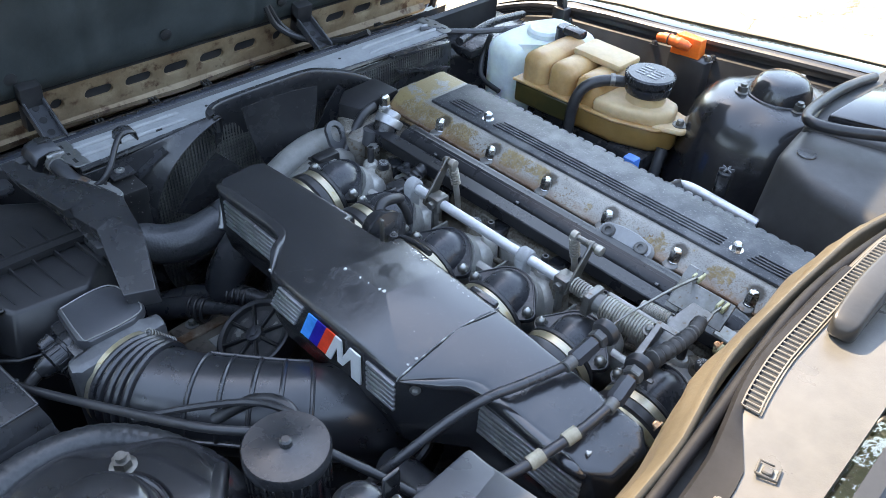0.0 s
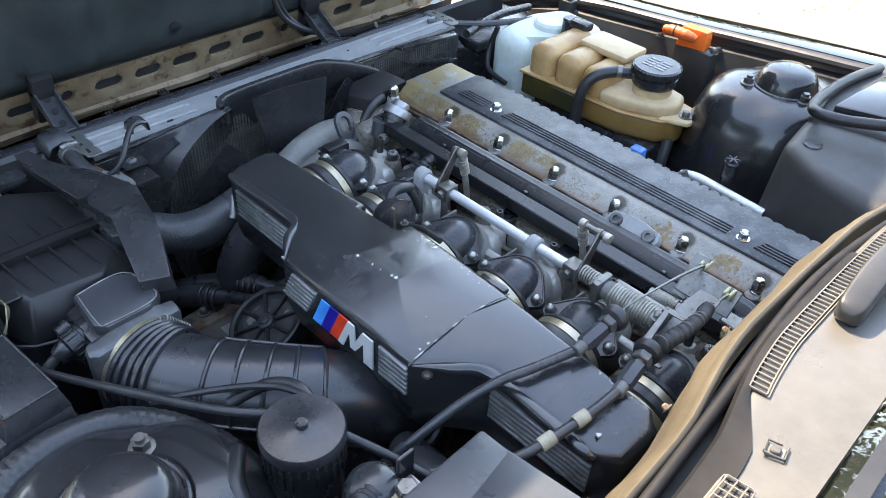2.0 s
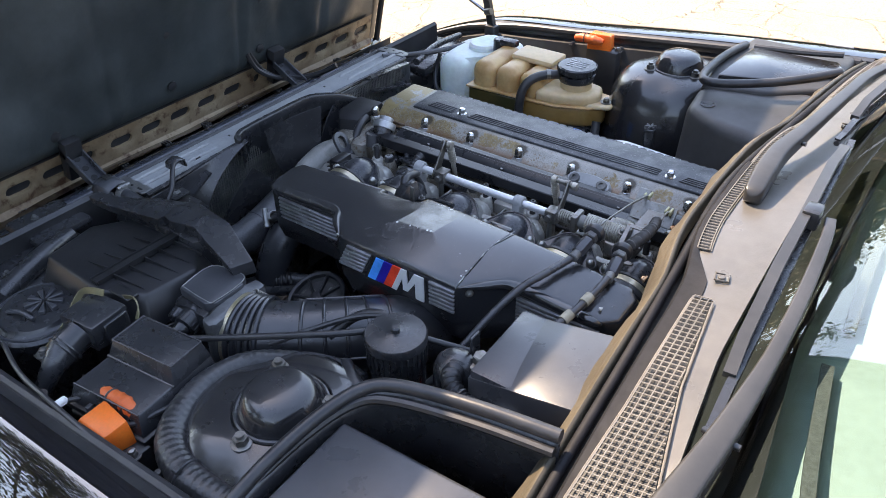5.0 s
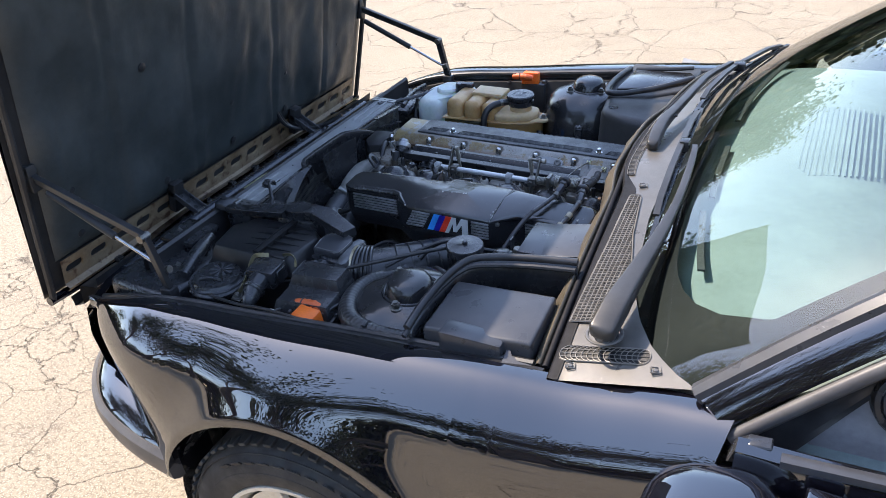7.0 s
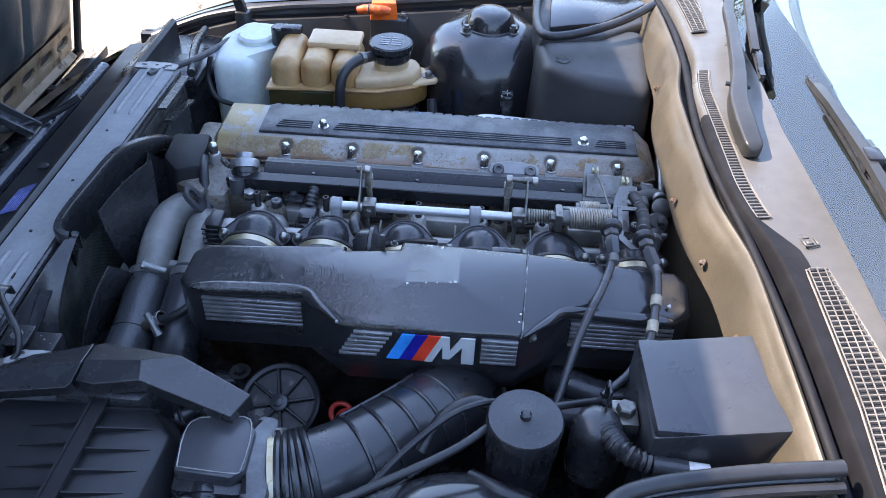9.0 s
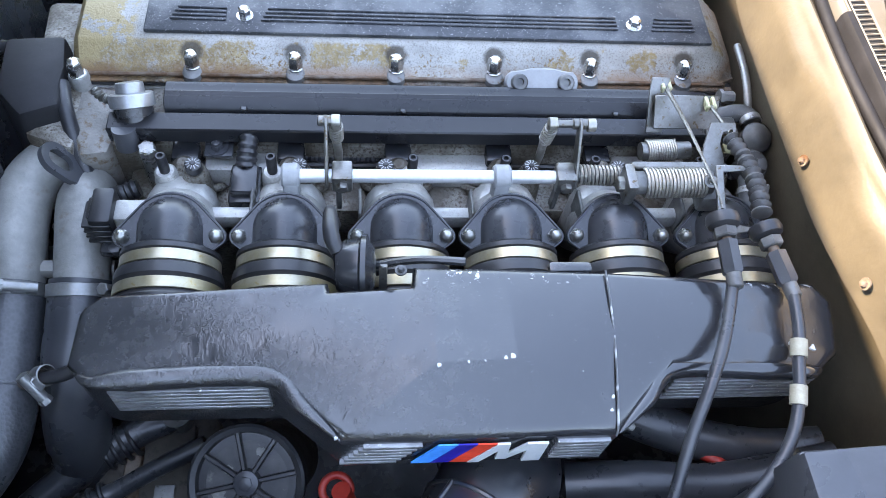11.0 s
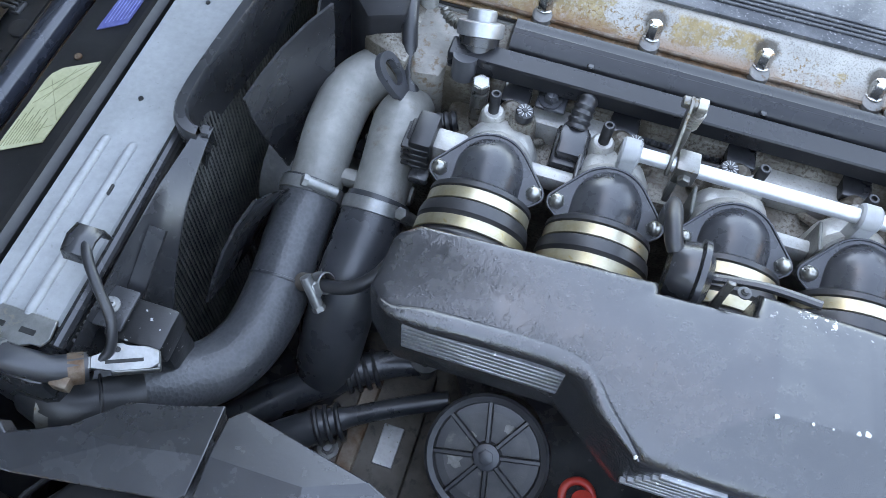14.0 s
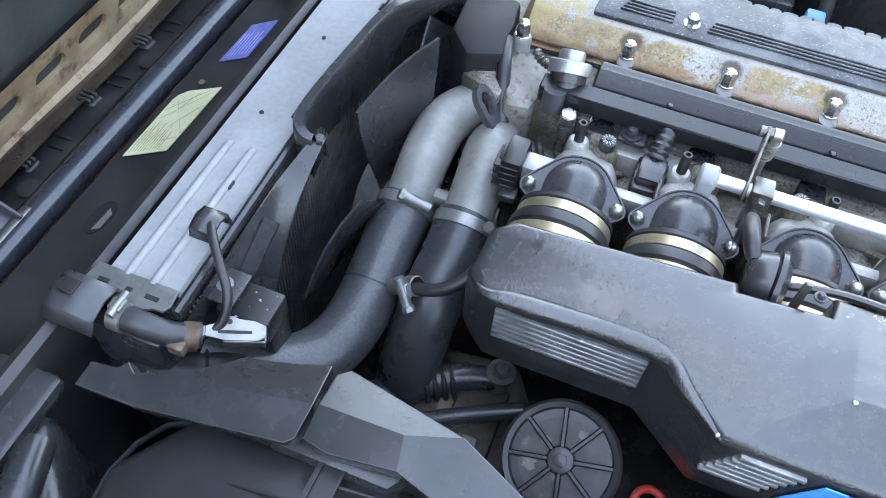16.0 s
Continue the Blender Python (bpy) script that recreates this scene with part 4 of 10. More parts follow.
# ---- dashboard seen through the glass ----
rows_d = []
for i in range(31):
    u = -1 + 2 * i / 30
    y = CY + u * 0.745
    x0 = base_x(CY + u * 0.72) + 0.03
    dz = -0.085 * abs(u) ** 6
    rows_d.append([(x0, y, 0.895 + dz), (x0 + 0.03, y, 0.93 + dz), (x0 + 0.12, y, 0.948 - 0.01 * u * u + dz), (x0 + 0.26, y, 0.955 - 0.012 * u * u + dz), (x0 + 0.36, y, 0.945 + dz), (x0 + 0.40, y, 0.92 + dz), (x0 + 0.41, y, 0.75)])
dash = part("dashboard", Geo().rings(rows_d, closed=False), DASH, car, "pale grey dashboard top behind the windscreen")
g = Geo()
for k in range(18):
    x, e = 0.906 + k * 0.0102, 0.016 * max(0, abs(k - 8.5) - 6.5)
    z = min(0.955, 0.948 + 0.05 * (x - 0.83))
    g.box((x, -0.230 + 0.0022 * k + e, z - 0.002), (x + 0.0024, 0.134 - e, z + 0.0012), 0)
part("defroster_slats", g, DASH_L, dash)
SLOT = mat("dark_defroster_slot", (0.05, 0.056, 0.058), 0.6, 0, (0.08, 0.088, 0.09), 200, bump=0.5, bscale=500)
for line in (((0.765, 0.01), (0.768, 0.10), (0.783, 0.23), (0.805, 0.35), (0.824, 0.43)), ((0.777, -0.36), (0.772, -0.29), (0.769, -0.21), (0.768, -0.13)), ((0.806, -0.61), (0.793, -0.55), (0.782, -0.48), (0.773, -0.42))):
    part("defroster_slot", Geo().strip([(p.x, p.y, 0.9475) for p in smooth_path([(x, y, 0) for x, y in line], 4)], 0.011, 0.004), SLOT, dash, "dark defroster slot")

# ---- near door, mirror and the interior by it ----
door = part("door", Geo().rings([[(x, -0.97, 0.25), (x, -0.985, 0.45), (x, -0.985, 0.62), (x, -0.972, 0.76), (x, -0.968, 0.86), (x, -0.962, 0.905), (x, -0.955, 0.922), (x, -0.93, 0.924), (x, -0.918, 0.91), (x, -0.915, 0.80), (x, -0.915, 0.30)] for x in (0.915, 1.2, 1.5, 1.9)], closed=False), PAINT, car, "dark metallic front door")
# end of the dashboard with its round vent, behind the window opening
part("dash_end", Geo().prism([(0.975, 0.80), (1.34, 0.80), (1.33, 0.96), (1.22, 1.03), (1.12, 1.043), (1.072, 1.010), (1.039, 0.950), (1.013, 0.898), (0.985, 0.835)], 0, 0.05, 0.012, 3, frame_at((0, -0.792, 0), (1, 0, 0), (0, -1, 0))), GREYDOOR, dash, "grey moulded end of the dashboard")
# black panel added where a dark void shows beside the dashboard's end
part("gap_filler", Geo().prism([(0.915, 0.80), (1.08, 0.80), (1.08, 0.99), (1.01, 0.955), (0.94, 0.91), (0.915, 0.88)], 0, 0.010, 0.003, 1, frame_at((0, -0.829, 0), (1, 0, 0), (0, -1, 0))), RUBBER, dash, "black panel filling the dark gap beside the dashboard")
va = Vector((0.12, -0.93, 0.34)).normalized()
vc = Vector((1.096, -0.842, 0.968))
vent = part("side_vent", Geo().lathe(vc, va, [(-0.02, 0.046), (0.006, 0.046), (0.012, 0.0435), (0.013, 0.0375), (0.002, 0.0355), (-0.004, 0.0355)], 36), PLASTIC, dash, "round black side vent")
part("vent_ring", Geo().torus(vc + va * 0.008, va, 0.0315, 0.003, 36, 8), PLASTIC_G, vent)
vm = frame_at(vc + va * 0.004, Vector((1, 0.1, 0.1)), va)
for a in (0, 90):
    part("vent_bar", Geo().box((-0.0295, -0.0016, 0), (0.0295, 0.0016, 0.005), 0.001, 1, vm @ Matrix.Rotation(radians(a), 4, "Z")), PLASTIC_G, vent)
part("door", Geo().rings([[flip(p) for p in ((x, -0.97, 0.25), (x, -0.985, 0.45), (x, -0.985, 0.62), (x, -0.972, 0.76), (x, -0.945, 0.86), (x, -0.905, 0.925), (x, -0.87, 0.915), (x, -0.865, 0.30))] for x in (0.945, 1.2, 1.5, 1.9)], closed=False), PAINT, car)
part("sill_trim", Geo().rings([[(x, y - 0.005, z - 0.004), (x, y - 0.003, z + 0.005), (x, y + 0.005, z + 0.007), (x, y + 0.014, z + 0.004), (x, y + 0.016, z - 0.008)] for x, y, z in ((0.966, -0.953, 0.921), (1.05, -0.951, 0.925), (1.2, -0.947, 0.932), (1.5, -0.94, 0.94), (1.9, -0.93, 0.94))]), PLASTIC_G, door, "grey plastic window sill trim")
part("corner_block", Geo().prism([(0.905, 0.885), (0.958, 0.895), (0.955, 0.926), (0.928, 0.924), (0.912, 0.910)], 0, 0.022, 0.002, 1, frame_at((0, -0.918, 0), (1, 0, 0), (0, -1, 0))), PLASTIC, door, "black plastic window corner block")

# wing mirror folded forward, its glass facing out
MC = Vector((0.909, -1.055, 0.862))
mf = frame_at(MC, (0.985, 0.10, 0.14), (0.14, -0.985, -0.08))


def mirror_ring(k, depth, dx=0.0):
    out = []
    for j in range(40):
        a = 2 * math.pi * j / 40
        c, n = math.cos(a), math.sin(a)
        out.append(mf @ Vector((dx + 0.089 * k * math.copysign(abs(c) ** 0.72, c), 0.056 * k * math.copysign(abs(n) ** 0.78, n), depth)))
    return out


wing = part("mirror_housing", Geo().rings([mirror_ring(k, d) for k, d in ((0.25, -0.10), (0.55, -0.095), (0.78, -0.08), (0.93, -0.052), (1.0, -0.018), (1.015, 0.0), (1.005, 0.008), (0.975, 0.011), (0.93, 0.009), (0.91, 0.0))], cap1=False), PAINT, car, "dark glossy folded wing mirror", 60)
part("mirror_glass", Geo().rings([mirror_ring(0.915, 0.001), mirror_ring(0.5, 0.0015), mirror_ring(0.02, 0.002)]), MIRROR, wing)
def foot_block(name, lo, hi, taper, bev, label=""):
    """A block along x whose far end is narrowed by taper, with softened edges."""
    bb = bmesh.new()
    bmesh.ops.create_cube(bb, size=1)
    c_, d_ = (Vector(lo) + Vector(hi)) / 2, Vector(hi) - Vector(lo)
    for vert in bb.verts:
        k_ = taper if vert.co.x > 0 else 1.0
        vert.co = Vector((vert.co.x * d_.x, vert.co.y * d_.y * k_, (vert.co.z - 0.5) * d_.z * k_ + 0.5 * d_.z)) + c_
    bmesh.ops.bevel(bb, geom=bb.edges[:], offset=bev, segments=3, affect="EDGES", profile=0.5)
    return part(name, Geo().bm(bb), PAINT, wing, label, 40)


foot_block("pivot_block", (0.992, -1.046, 0.846), (1.032, -0.985, 0.897), 0.98, 0.007)
foot_block("pivot_block", (1.035, -1.043, 0.846), (1.078, -0.984, 0.899), 0.96, 0.007)
foot_block("pivot_cap", (0.998, -1.020, 0.880), (1.040, -0.972, 0.919), 0.92, 0.006)
part("base_plate", Geo().rings([[Vector(p) for p in r_] for r_ in (
    ((1.042, -1.025, 0.850), (1.042, -1.022, 0.908), (1.046, -0.985, 0.918), (1.046, -0.968, 0.855)),
    ((1.085, -1.018, 0.850), (1.085, -1.012, 0.912), (1.088, -0.975, 0.920), (1.088, -0.962, 0.855)),
    ((1.130, -0.998, 0.855), (1.130, -0.992, 0.908), (1.130, -0.966, 0.918), (1.130, -0.955, 0.858)),
    ((1.185, -0.975, 0.880), (1.185, -0.972, 0.903), (1.185, -0.958, 0.914), (1.185, -0.950, 0.882)))]), PAINT, wing, "", 25)
part("foot_gasket", Geo().tube([(1.05, -1.01, 0.846), (1.12, -0.995, 0.852), (1.19, -0.968, 0.878), (1.20, -0.955, 0.912)], 0.004, 8), RUBBER, wing)

# ---- bumper and nose ----
sec = [(0.002, -0.018), (0.002, 0.008), (-0.006, 0.018), (-0.03, 0.030), (-0.062, 0.040), (-0.085, 0.040), (-0.09, 0.02), (-0.10, -0.16), (-0.06, -0.12), (-0.02, -0.045)]
plan = [(-0.125, -0.952), (-0.23, -0.938), (-0.33, -0.912), (-0.415, -0.872), (-0.485, -0.81), (-0.54, -0.73), (-0.585, -0.6), (-0.62, -0.4), (-0.625, CY)]
plan = plan + [flip((x, y, 0))[:2] for x, y in plan[-2::-1]]
plan = [(p.x, p.y) for p in smooth_path([(x, y, 0) for x, y in plan], 4)]
brow, rrow, trow = [], [], []
for i, (x, y) in enumerate(plan):
    a, b = plan[max(i - 1, 0)], plan[min(i + 1, len(plan) - 1)]
    t = Vector((b[0] - a[0], b[1] - a[1], 0)).normalized()
    n = Vector((t.y, -t.x, 0))
    n = n if n.dot(Vector((x + 0.1, y - CY, 0))) > 0 else -n
    brow.append([Vector((x, y, 0.487)) + n * o + Vector((0, 0, dz)) for o, dz in sec])
    rrow.append([Vector((x, y, 0.482)) + n * o + Vector((0, 0, dz)) for o, dz in ((-0.014, -0.058), (0.0, -0.058), (0.014, -0.048), (0.019, -0.022), (0.016, 0.002), (0.004, 0.012), (-0.01, 0.008))])
bumper = part("bumper", Geo().rings(brow), PAINT, car, "dark painted front bumper")
part("rub_strip", Geo().rings(rrow), BUMPER_GREY, bumper, "grey rubber bumper strip")
# nose panel closing the front under the bonnet
nose = []
for i in range(21):
    u = -1 + i / 10
    y = CY + u * 0.70
    x = -0.585 + 0.14 * abs(u) ** 3
    nose.append([(x - 0.0, y, 0.50), (x - 0.02, y, 0.60), (x - 0.005, y, 0.655 + 0.02 * abs(u)), (x + 0.03, y, 0.665 + 0.02 * abs(u))])
part("nose_panel", Geo().rings(nose, closed=False), PAINT, car)

# ---- front wheels ----
def w_at(ob):
    """The world place of a part's origin."""
    p = Vector((0, 0, 0))
    while ob is not None:
        p += ob.location
        ob = ob.parent
    return p


def wheel(at, s):
    w = part("wheel", Geo().lathe((at[0], at[1] + s * 0.05, at[2]), (0, -s, 0), [(0, 0.16), (0.02, 0.17), (0.02, 0.03), (0.0, 0.03)], 32), MESH_M, car, "alloy wheel with a black tyre")
    R = 0.322
    prof = [(-0.10, 0.222), (-0.105, 0.25), (-0.10, 0.285), (-0.085, 0.305), (-0.06, R - 0.002), (0.06, R - 0.002), (0.085, 0.306), (0.103, 0.288), (0.110, 0.262), (0.106, 0.235), (0.098, 0.222)]
    part("tyre", Geo().lathe(at, (0, s, 0), prof, 64, False, False), TYRE, w)
    tread = {}
    for k in range(60):
        for off in (-0.066, 0.066):
            if off not in tread:
                block = part("tread_block", Geo().box((-0.009, -0.024, -0.004), (0.009, 0.024, 0.003), 0.001, 1), TYRE, w)
                block.parent = None
                tread[off] = block.data
                for vert in block.data.vertices:
                    vert.co += w_at(w)
            else:
                block = new("tread_block", tread[off])
            block.parent = w
            block.matrix_local = Matrix.Translation(Vector(at) - w_at(w)) @ Matrix.Rotation(2 * math.pi * k / 60, 4, "Y") @ Matrix.Translation((0, s * off, R - 0.0065))
    rimp = [(0.096, 0.226), (0.104, 0.224), (0.104, 0.216), (0.09, 0.208), (0.075, 0.2), (0.03, 0.192), (-0.09, 0.19)]
    rim = part("rim", Geo().lathe(at, (0, s, 0), rimp, 64, False, False), WHEEL, w)
    for k in range(5):
        a = 2 * math.pi * k / 5 + 0.3
        m = Matrix.Translation(at) @ Matrix.Rotation(a, 4, "Y")
        rows_s = []
        for r, hw, d, th in ((0.04, 0.032, 0.05, 0.03), (0.075, 0.034, 0.054, 0.03), (0.105, 0.041, 0.058, 0.028), (0.135, 0.051, 0.063, 0.026), (0.16, 0.064, 0.069, 0.024), (0.178, 0.078, 0.073, 0.02), (0.196, 0.096, 0.076, 0.016)):
            # the outer end follows the rim's curve
            rows_s.append([m @ Vector((x * hw, s * y, math.sqrt(max(r * r - (x * hw) ** 2 * (0.9 if r > 0.15 else 0.3), 0.0004)))) for x, y in ((-1, d - th), (-1, d - 0.006), (-0.86, d), (-0.4, d + 0.004), (0, d + 0.005), (0.4, d + 0.004), (0.86, d), (1, d - 0.006), (1, d - th))])
        part("spoke", Geo().rings(rows_s), WHEEL, rim)
    part("hub", Geo().lathe(at, (0, s, 0), [(0.02, 0.07), (0.05, 0.07), (0.058, 0.062), (0.06, 0.04), (0.052, 0.037)], 40), WHEEL, rim)
    for k in range(5):
        a = 2 * math.pi * (k + 0.5) / 5 + 0.3
        part("wheel_bolt", Geo().hexa((at[0] + 0.053 * math.sin(a), at[1] + s * 0.052, at[2] + 0.053 * math.cos(a)), (0, s, 0), 0.0095, 0.008), MESH_M, rim)
    cap = part("centre_cap", Geo().lathe(at, (0, s, 0), [(0.045, 0.036), (0.063, 0.035), (0.066, 0.029), (0.067, 0.001)], 32), PLASTIC, rim)
    part("cap_disc", Geo().lathe(at, (0, s, 0), [(0.066, 0.021), (0.068, 0.0205), (0.0685, 0.001)], 28), BLUECAP, cap, "plain blue disc")
    for q in (0, 1):
        m = Matrix.Translation(at) @ Matrix.Rotation(q * math.pi + 0.4, 4, "Y")
        part("cap_patch", Geo().rings([[m @ Vector((r * math.sin(b), s * 0.0692, r * math.cos(b))) for b in [math.pi / 2 * i / 8 for i in range(9)]] for r in (0.0005, 0.019)], closed=False), WHITE, cap, "plain white patch")
    # raised marks round the sidewall
    for k in range(30):
        if k % 15 in (0, 1, 2, 3, 4, 5, 6, 7, 8, 9):
            m = Matrix.Translation(at) @ Matrix.Rotation(-0.62 + 0.125 * k + (0.1 if k > 14 else 0), 4, "Y")
            part("raised_mark", Geo().box((-0.012, -0.0015, -0.012), (0.012, 0.0015, 0.012), 0.001, 1, m @ Matrix.Translation((0, s * 0.1035, 0.281)) @ Matrix.Rotation(s * -0.55, 4, "X")), TYRE, w)
    for off, rad in ((0.1085, 0.264), (0.096, 0.3)):
        part("sidewall_ring", Geo().torus(at + Vector((0, s * off, 0)), (0, 1, 0), rad, 0.0016, 64, 6), TYRE, w)
    return w


wheel(Vector((0.212, -0.868, 0.32)), -1)
wheel(Vector((0.212, 2 * CY + 0.868, 0.32)), 1)

wheel(Vector((2.975, -0.868, 0.32)), -1)
wheel(Vector((2.975, 2 * CY + 0.868, 0.32)), 1)

# ---- cabin sides and tail ----
def body_side(x):
    """Half section of the lower body at x: (offset from the centre line, height), from the sill up to the waist."""
    t = max(0.0, (x - 3.3) / 0.8)
    w = 1 - 0.10 * t * t
    return [(0.80 * w, 0.22 + 0.14 * t), (0.862 * w, 0.26 + 0.12 * t), (0.877 * w, 0.45), (0.877 * w, 0.62), (0.864 * w, 0.76), (0.84 * w, 0.86), (0.80 * w, 0.925 + 0.03 * min(1, max(0, x - 1.9)))]


REAR_X = 2.975
for s in (-1, 1):
    rows_q = []
    for i in range(41):
        x = 1.9 + 2.14 * i / 40
        d = abs(x - REAR_X)
        za = 0.32 + math.sqrt(max(0.0, 0.36 ** 2 - d * d)) if d < 0.36 else 0.0
        rows_q.append([(x, CY + s * o, max(z, za)) for o, z in body_side(x)])
    part("rear_quarter", Geo().rings(rows_q, closed=False), PAINT, car, angle=60, thick=0.004)
    part("sill", Geo().box((0.60, min(CY + s * 0.80, CY + s * 0.86), 0.20), (2.62, max(CY + s * 0.80, CY + s * 0.86), 0.30), 0.02, 3), PAINT, car)
    # side windows between the waist and the roof
    for x0, x1, r0, r1 in ((1.08, 1.86, 1.42, 1.84), (1.95, 2.62, 1.92, 2.52)):
        if s < 0 and x0 < 1.5:
            continue  # this window is wound down
        pane = part("side_window", Geo().rings([[(x0, CY + s * 0.80, 0.93), (x1, CY + s * 0.80, 0.945)], [(r0, CY + s * 0.60, 1.335), (r1, CY + s * 0.60, 1.34)]], closed=False), GLASS, car)
        pane.visible_shadow = False
    part("b_pillar", Geo().rings([[(1.86, CY + s * 0.805, 0.93), (1.95, CY + s * 0.805, 0.93)], [(1.84, CY + s * 0.605, 1.345), (1.92, CY + s * 0.605, 1.345)]], closed=False), PLASTIC, car, thick=0.03)
    part("c_pillar", Geo().rings([[(2.62, CY + s * 0.81, 0.945), (3.18, CY + s * 0.76, 0.955)], [(2.56, CY + s * 0.72, 1.15), (2.95, CY + s * 0.68, 1.13)], [(2.50, CY + s * 0.61, 1.34), (2.74, CY + s * 0.585, 1.30)]], closed=False), PAINT, car, thick=0.03)
rows_q = []
for i in range(17):
    u = -1 + i / 8
    rows_q.append([(3.12 - 0.05 * u * u, CY + u * 0.78, 0.955 - 0.02 * u * u), (3.5, CY + u * 0.775, 0.975 - 0.03 * u * u), (3.9, CY + u * 0.74, 0.965 - 0.035 * u * u), (4.02, CY + u * 0.72, 0.93 - 0.03 * u * u), (4.05, CY + u * 0.72, 0.70), (4.07, CY + u * 0.72, 0.52), (4.03, CY + u * 0.72, 0.36)])
part("boot_lid", Geo().rings(rows_q, closed=False), PAINT, car, thick=0.01)
pane = part("rear_window", Geo().rings([[(3.12 - 0.05 * u * u, CY + u * 0.75, 0.96 - 0.02 * u * u), (2.75, CY + u * 0.58, 1.33 - 0.05 * u * u)] for u in [-1 + i / 6 for i in range(13)]], closed=False), GLASS, car)
pane.visible_shadow = False
part("cabin_floor", Geo().box((0.70, CY - 0.80, 0.24), (3.95, CY + 0.80, 0.27), 0.004), PLASTIC, car)

# ---- bonnet, raised ----
HB = Vector((-0.606, CY, 0.642))
HU, HD = Vector((0, 1, 0)), Vector((0.205, 0, 0.979)).normalized()
HN = Vector((HD.z, 0, -HD.x))
HL = 1.24


def hood_p(u, v, n):
    """u across, -1 to 1; v up the bonnet in metres; n out of its inner face."""
    return HB + HU * u * (0.684 + 0.05 * v / HL) + HD * v + HN * n


outer = []
for i in range(33):
    u = -1 + i / 16
    bow = 0.028 * (1 - abs(u) ** 2.5)
    outer.append([hood_p(u, v, -0.012 - bow - 0.012 * math.sin(math.pi * max(0, min(1, v / HL)))) + HD * (0.05 * (1 - u * u) if v > 1 else -0.02 * (1 - u * u) if v < 0.01 else 0) for v in (0.0, 0.02, 0.06, 0.15, 0.3, 0.5, 0.7, 0.9, 1.05, HL)])
hood = part("bonnet", Geo().rings(outer, closed=False), PAINT, car, "dark bonnet standing open on its front hinges", 60)
inner = []
for i in range(33):
    u = -1 + i / 16
    inner.append([hood_p(u, v, -0.012 if v in (0.0, HL) or abs(u) == 1 else 0.0) + HD * (0.05 * (1 - u * u) if v > 1.15 else -0.02 * (1 - u * u) if v < 0.01 else 0) for v in (0.0, 0.018, 0.05, 0.09, 0.3, 0.6, 0.9, 1.1, HL)])
part("inner_panel", Geo().rings(inner, closed=False), PAINT_IN, hood)
# rolled lower edge
part("edge_roll", Geo().tube([hood_p(-1 + k / 8, 0.0, 0.004) + HD * (-0.02 * (1 - (-1 + k / 8) ** 2)) for k in range(17)], 0.011, 8, 3), PAINT, hood)
for s in (-1, 1):
    part("edge_flange", Geo().tube([hood_p(s * 0.985, v, 0.006) for v in (0.0, 0.2, 0.5, 0.8, HL)], 0.008, 8, 4), PAINT_IN, hood)
# tan lower frame with oblong holes
g = Geo()
NS = 17
for k in range(NS):
    u0, u1 = -0.93 + 1.86 * k / NS, -0.93 + 1.86 * (k + 1) / NS
    rows_h = []
    w = (u1 - u0) * 0.69
    outl = [(-0.5, -0.5), (0.0, -0.5), (0.5, -0.5), (0.5, 0.0), (0.5, 0.5), (0.0, 0.5), (-0.5, 0.5), (-0.5, 0.0)]
    n_hole = 24
    oc = (u0 + u1) / 2
    big = []
    hole = []
    for j in range(n_hole):
        a = 2 * math.pi * j / n_hole
        cx, cz = math.cos(a), math.sin(a)
        q = max(abs(cx), abs(cz))
        big.append((cx / q * 0.5 * w, cz / q * 0.034))
        if k in (5, 11):
            hole.append((cx * 0.011, cz * 0.011))
        else:
            hole.append((0.0145 * max(-1, min(1, cx * 8)) + cx * 0.0112, cz * 0.0112))
    for pts, n in ((big, 0.008), ([(a * 1.18, b * 1.35) for a, b in hole], 0.008), (hole, 0.006), (hole, -0.008)):
        rows_h.append([hood_p(oc, 0.058 + z, n) + HU * y for y, z in pts])
    g.rings(rows_h, False, True)
part("lower_frame", g, STRIP, hood, "tan perforated bonnet frame")
part("lower_lip", Geo().rings([[hood_p(-0.93 + 1.86 * k / 20, v, n) for v, n in ((0.024, 0.008), (0.016, 0.02), (0.004, 0.014))] for k in range(21)], closed=False), STRIP, hood)
# padded liner
lin = []
for i in range(121):
    u = -0.94 + 1.88 * i / 120
    row = []
    for k in range(81):
        v = 0.094 + (HL - 0.16) * k / 80
        edge = min(1, min((0.94 - abs(u)) * 14, k / 2.5, (80 - k) / 2.5))
        pad = 0.012 * noise.noise(Vector((u * 3.1, v * 3.4, 0.3))) + 0.010 * noise.noise(Vector((u * 8, v * 4, 2.0))) + 0.004 * noise.noise(Vector((u * 20, v * 15, 5.0)))
        rib = 0.006 * (1 if (0.22 < abs(u) < 0.26 or 0.6 < abs(u) < 0.64) else 0)
        row.append(hood_p(u, v, 0.002 + max(0, edge) ** 0.5 * (0.013 + pad - rib)))
    lin.append(row)
liner = part("liner", Geo().rings(lin, closed=False), LINER, hood, "dark padded felt bonnet liner", 70)
for u in (-0.86, -0.45, -0.06, 0.30, 0.71):
    for v in (0.14, 0.26, 0.47, 0.72, 1.0):
        if noise.noise(Vector((u * 7, v * 5, 9))) > -0.18:
            p = hood_p(u + 0.03 * math.sin(v * 9), v, 0.014)
            part("liner_pin", Geo().lathe(p, HN, [(0, 0.011), (0.003, 0.011), (0.005, 0.006), (0.006, 0.001)], 12), RUBBER, hood)
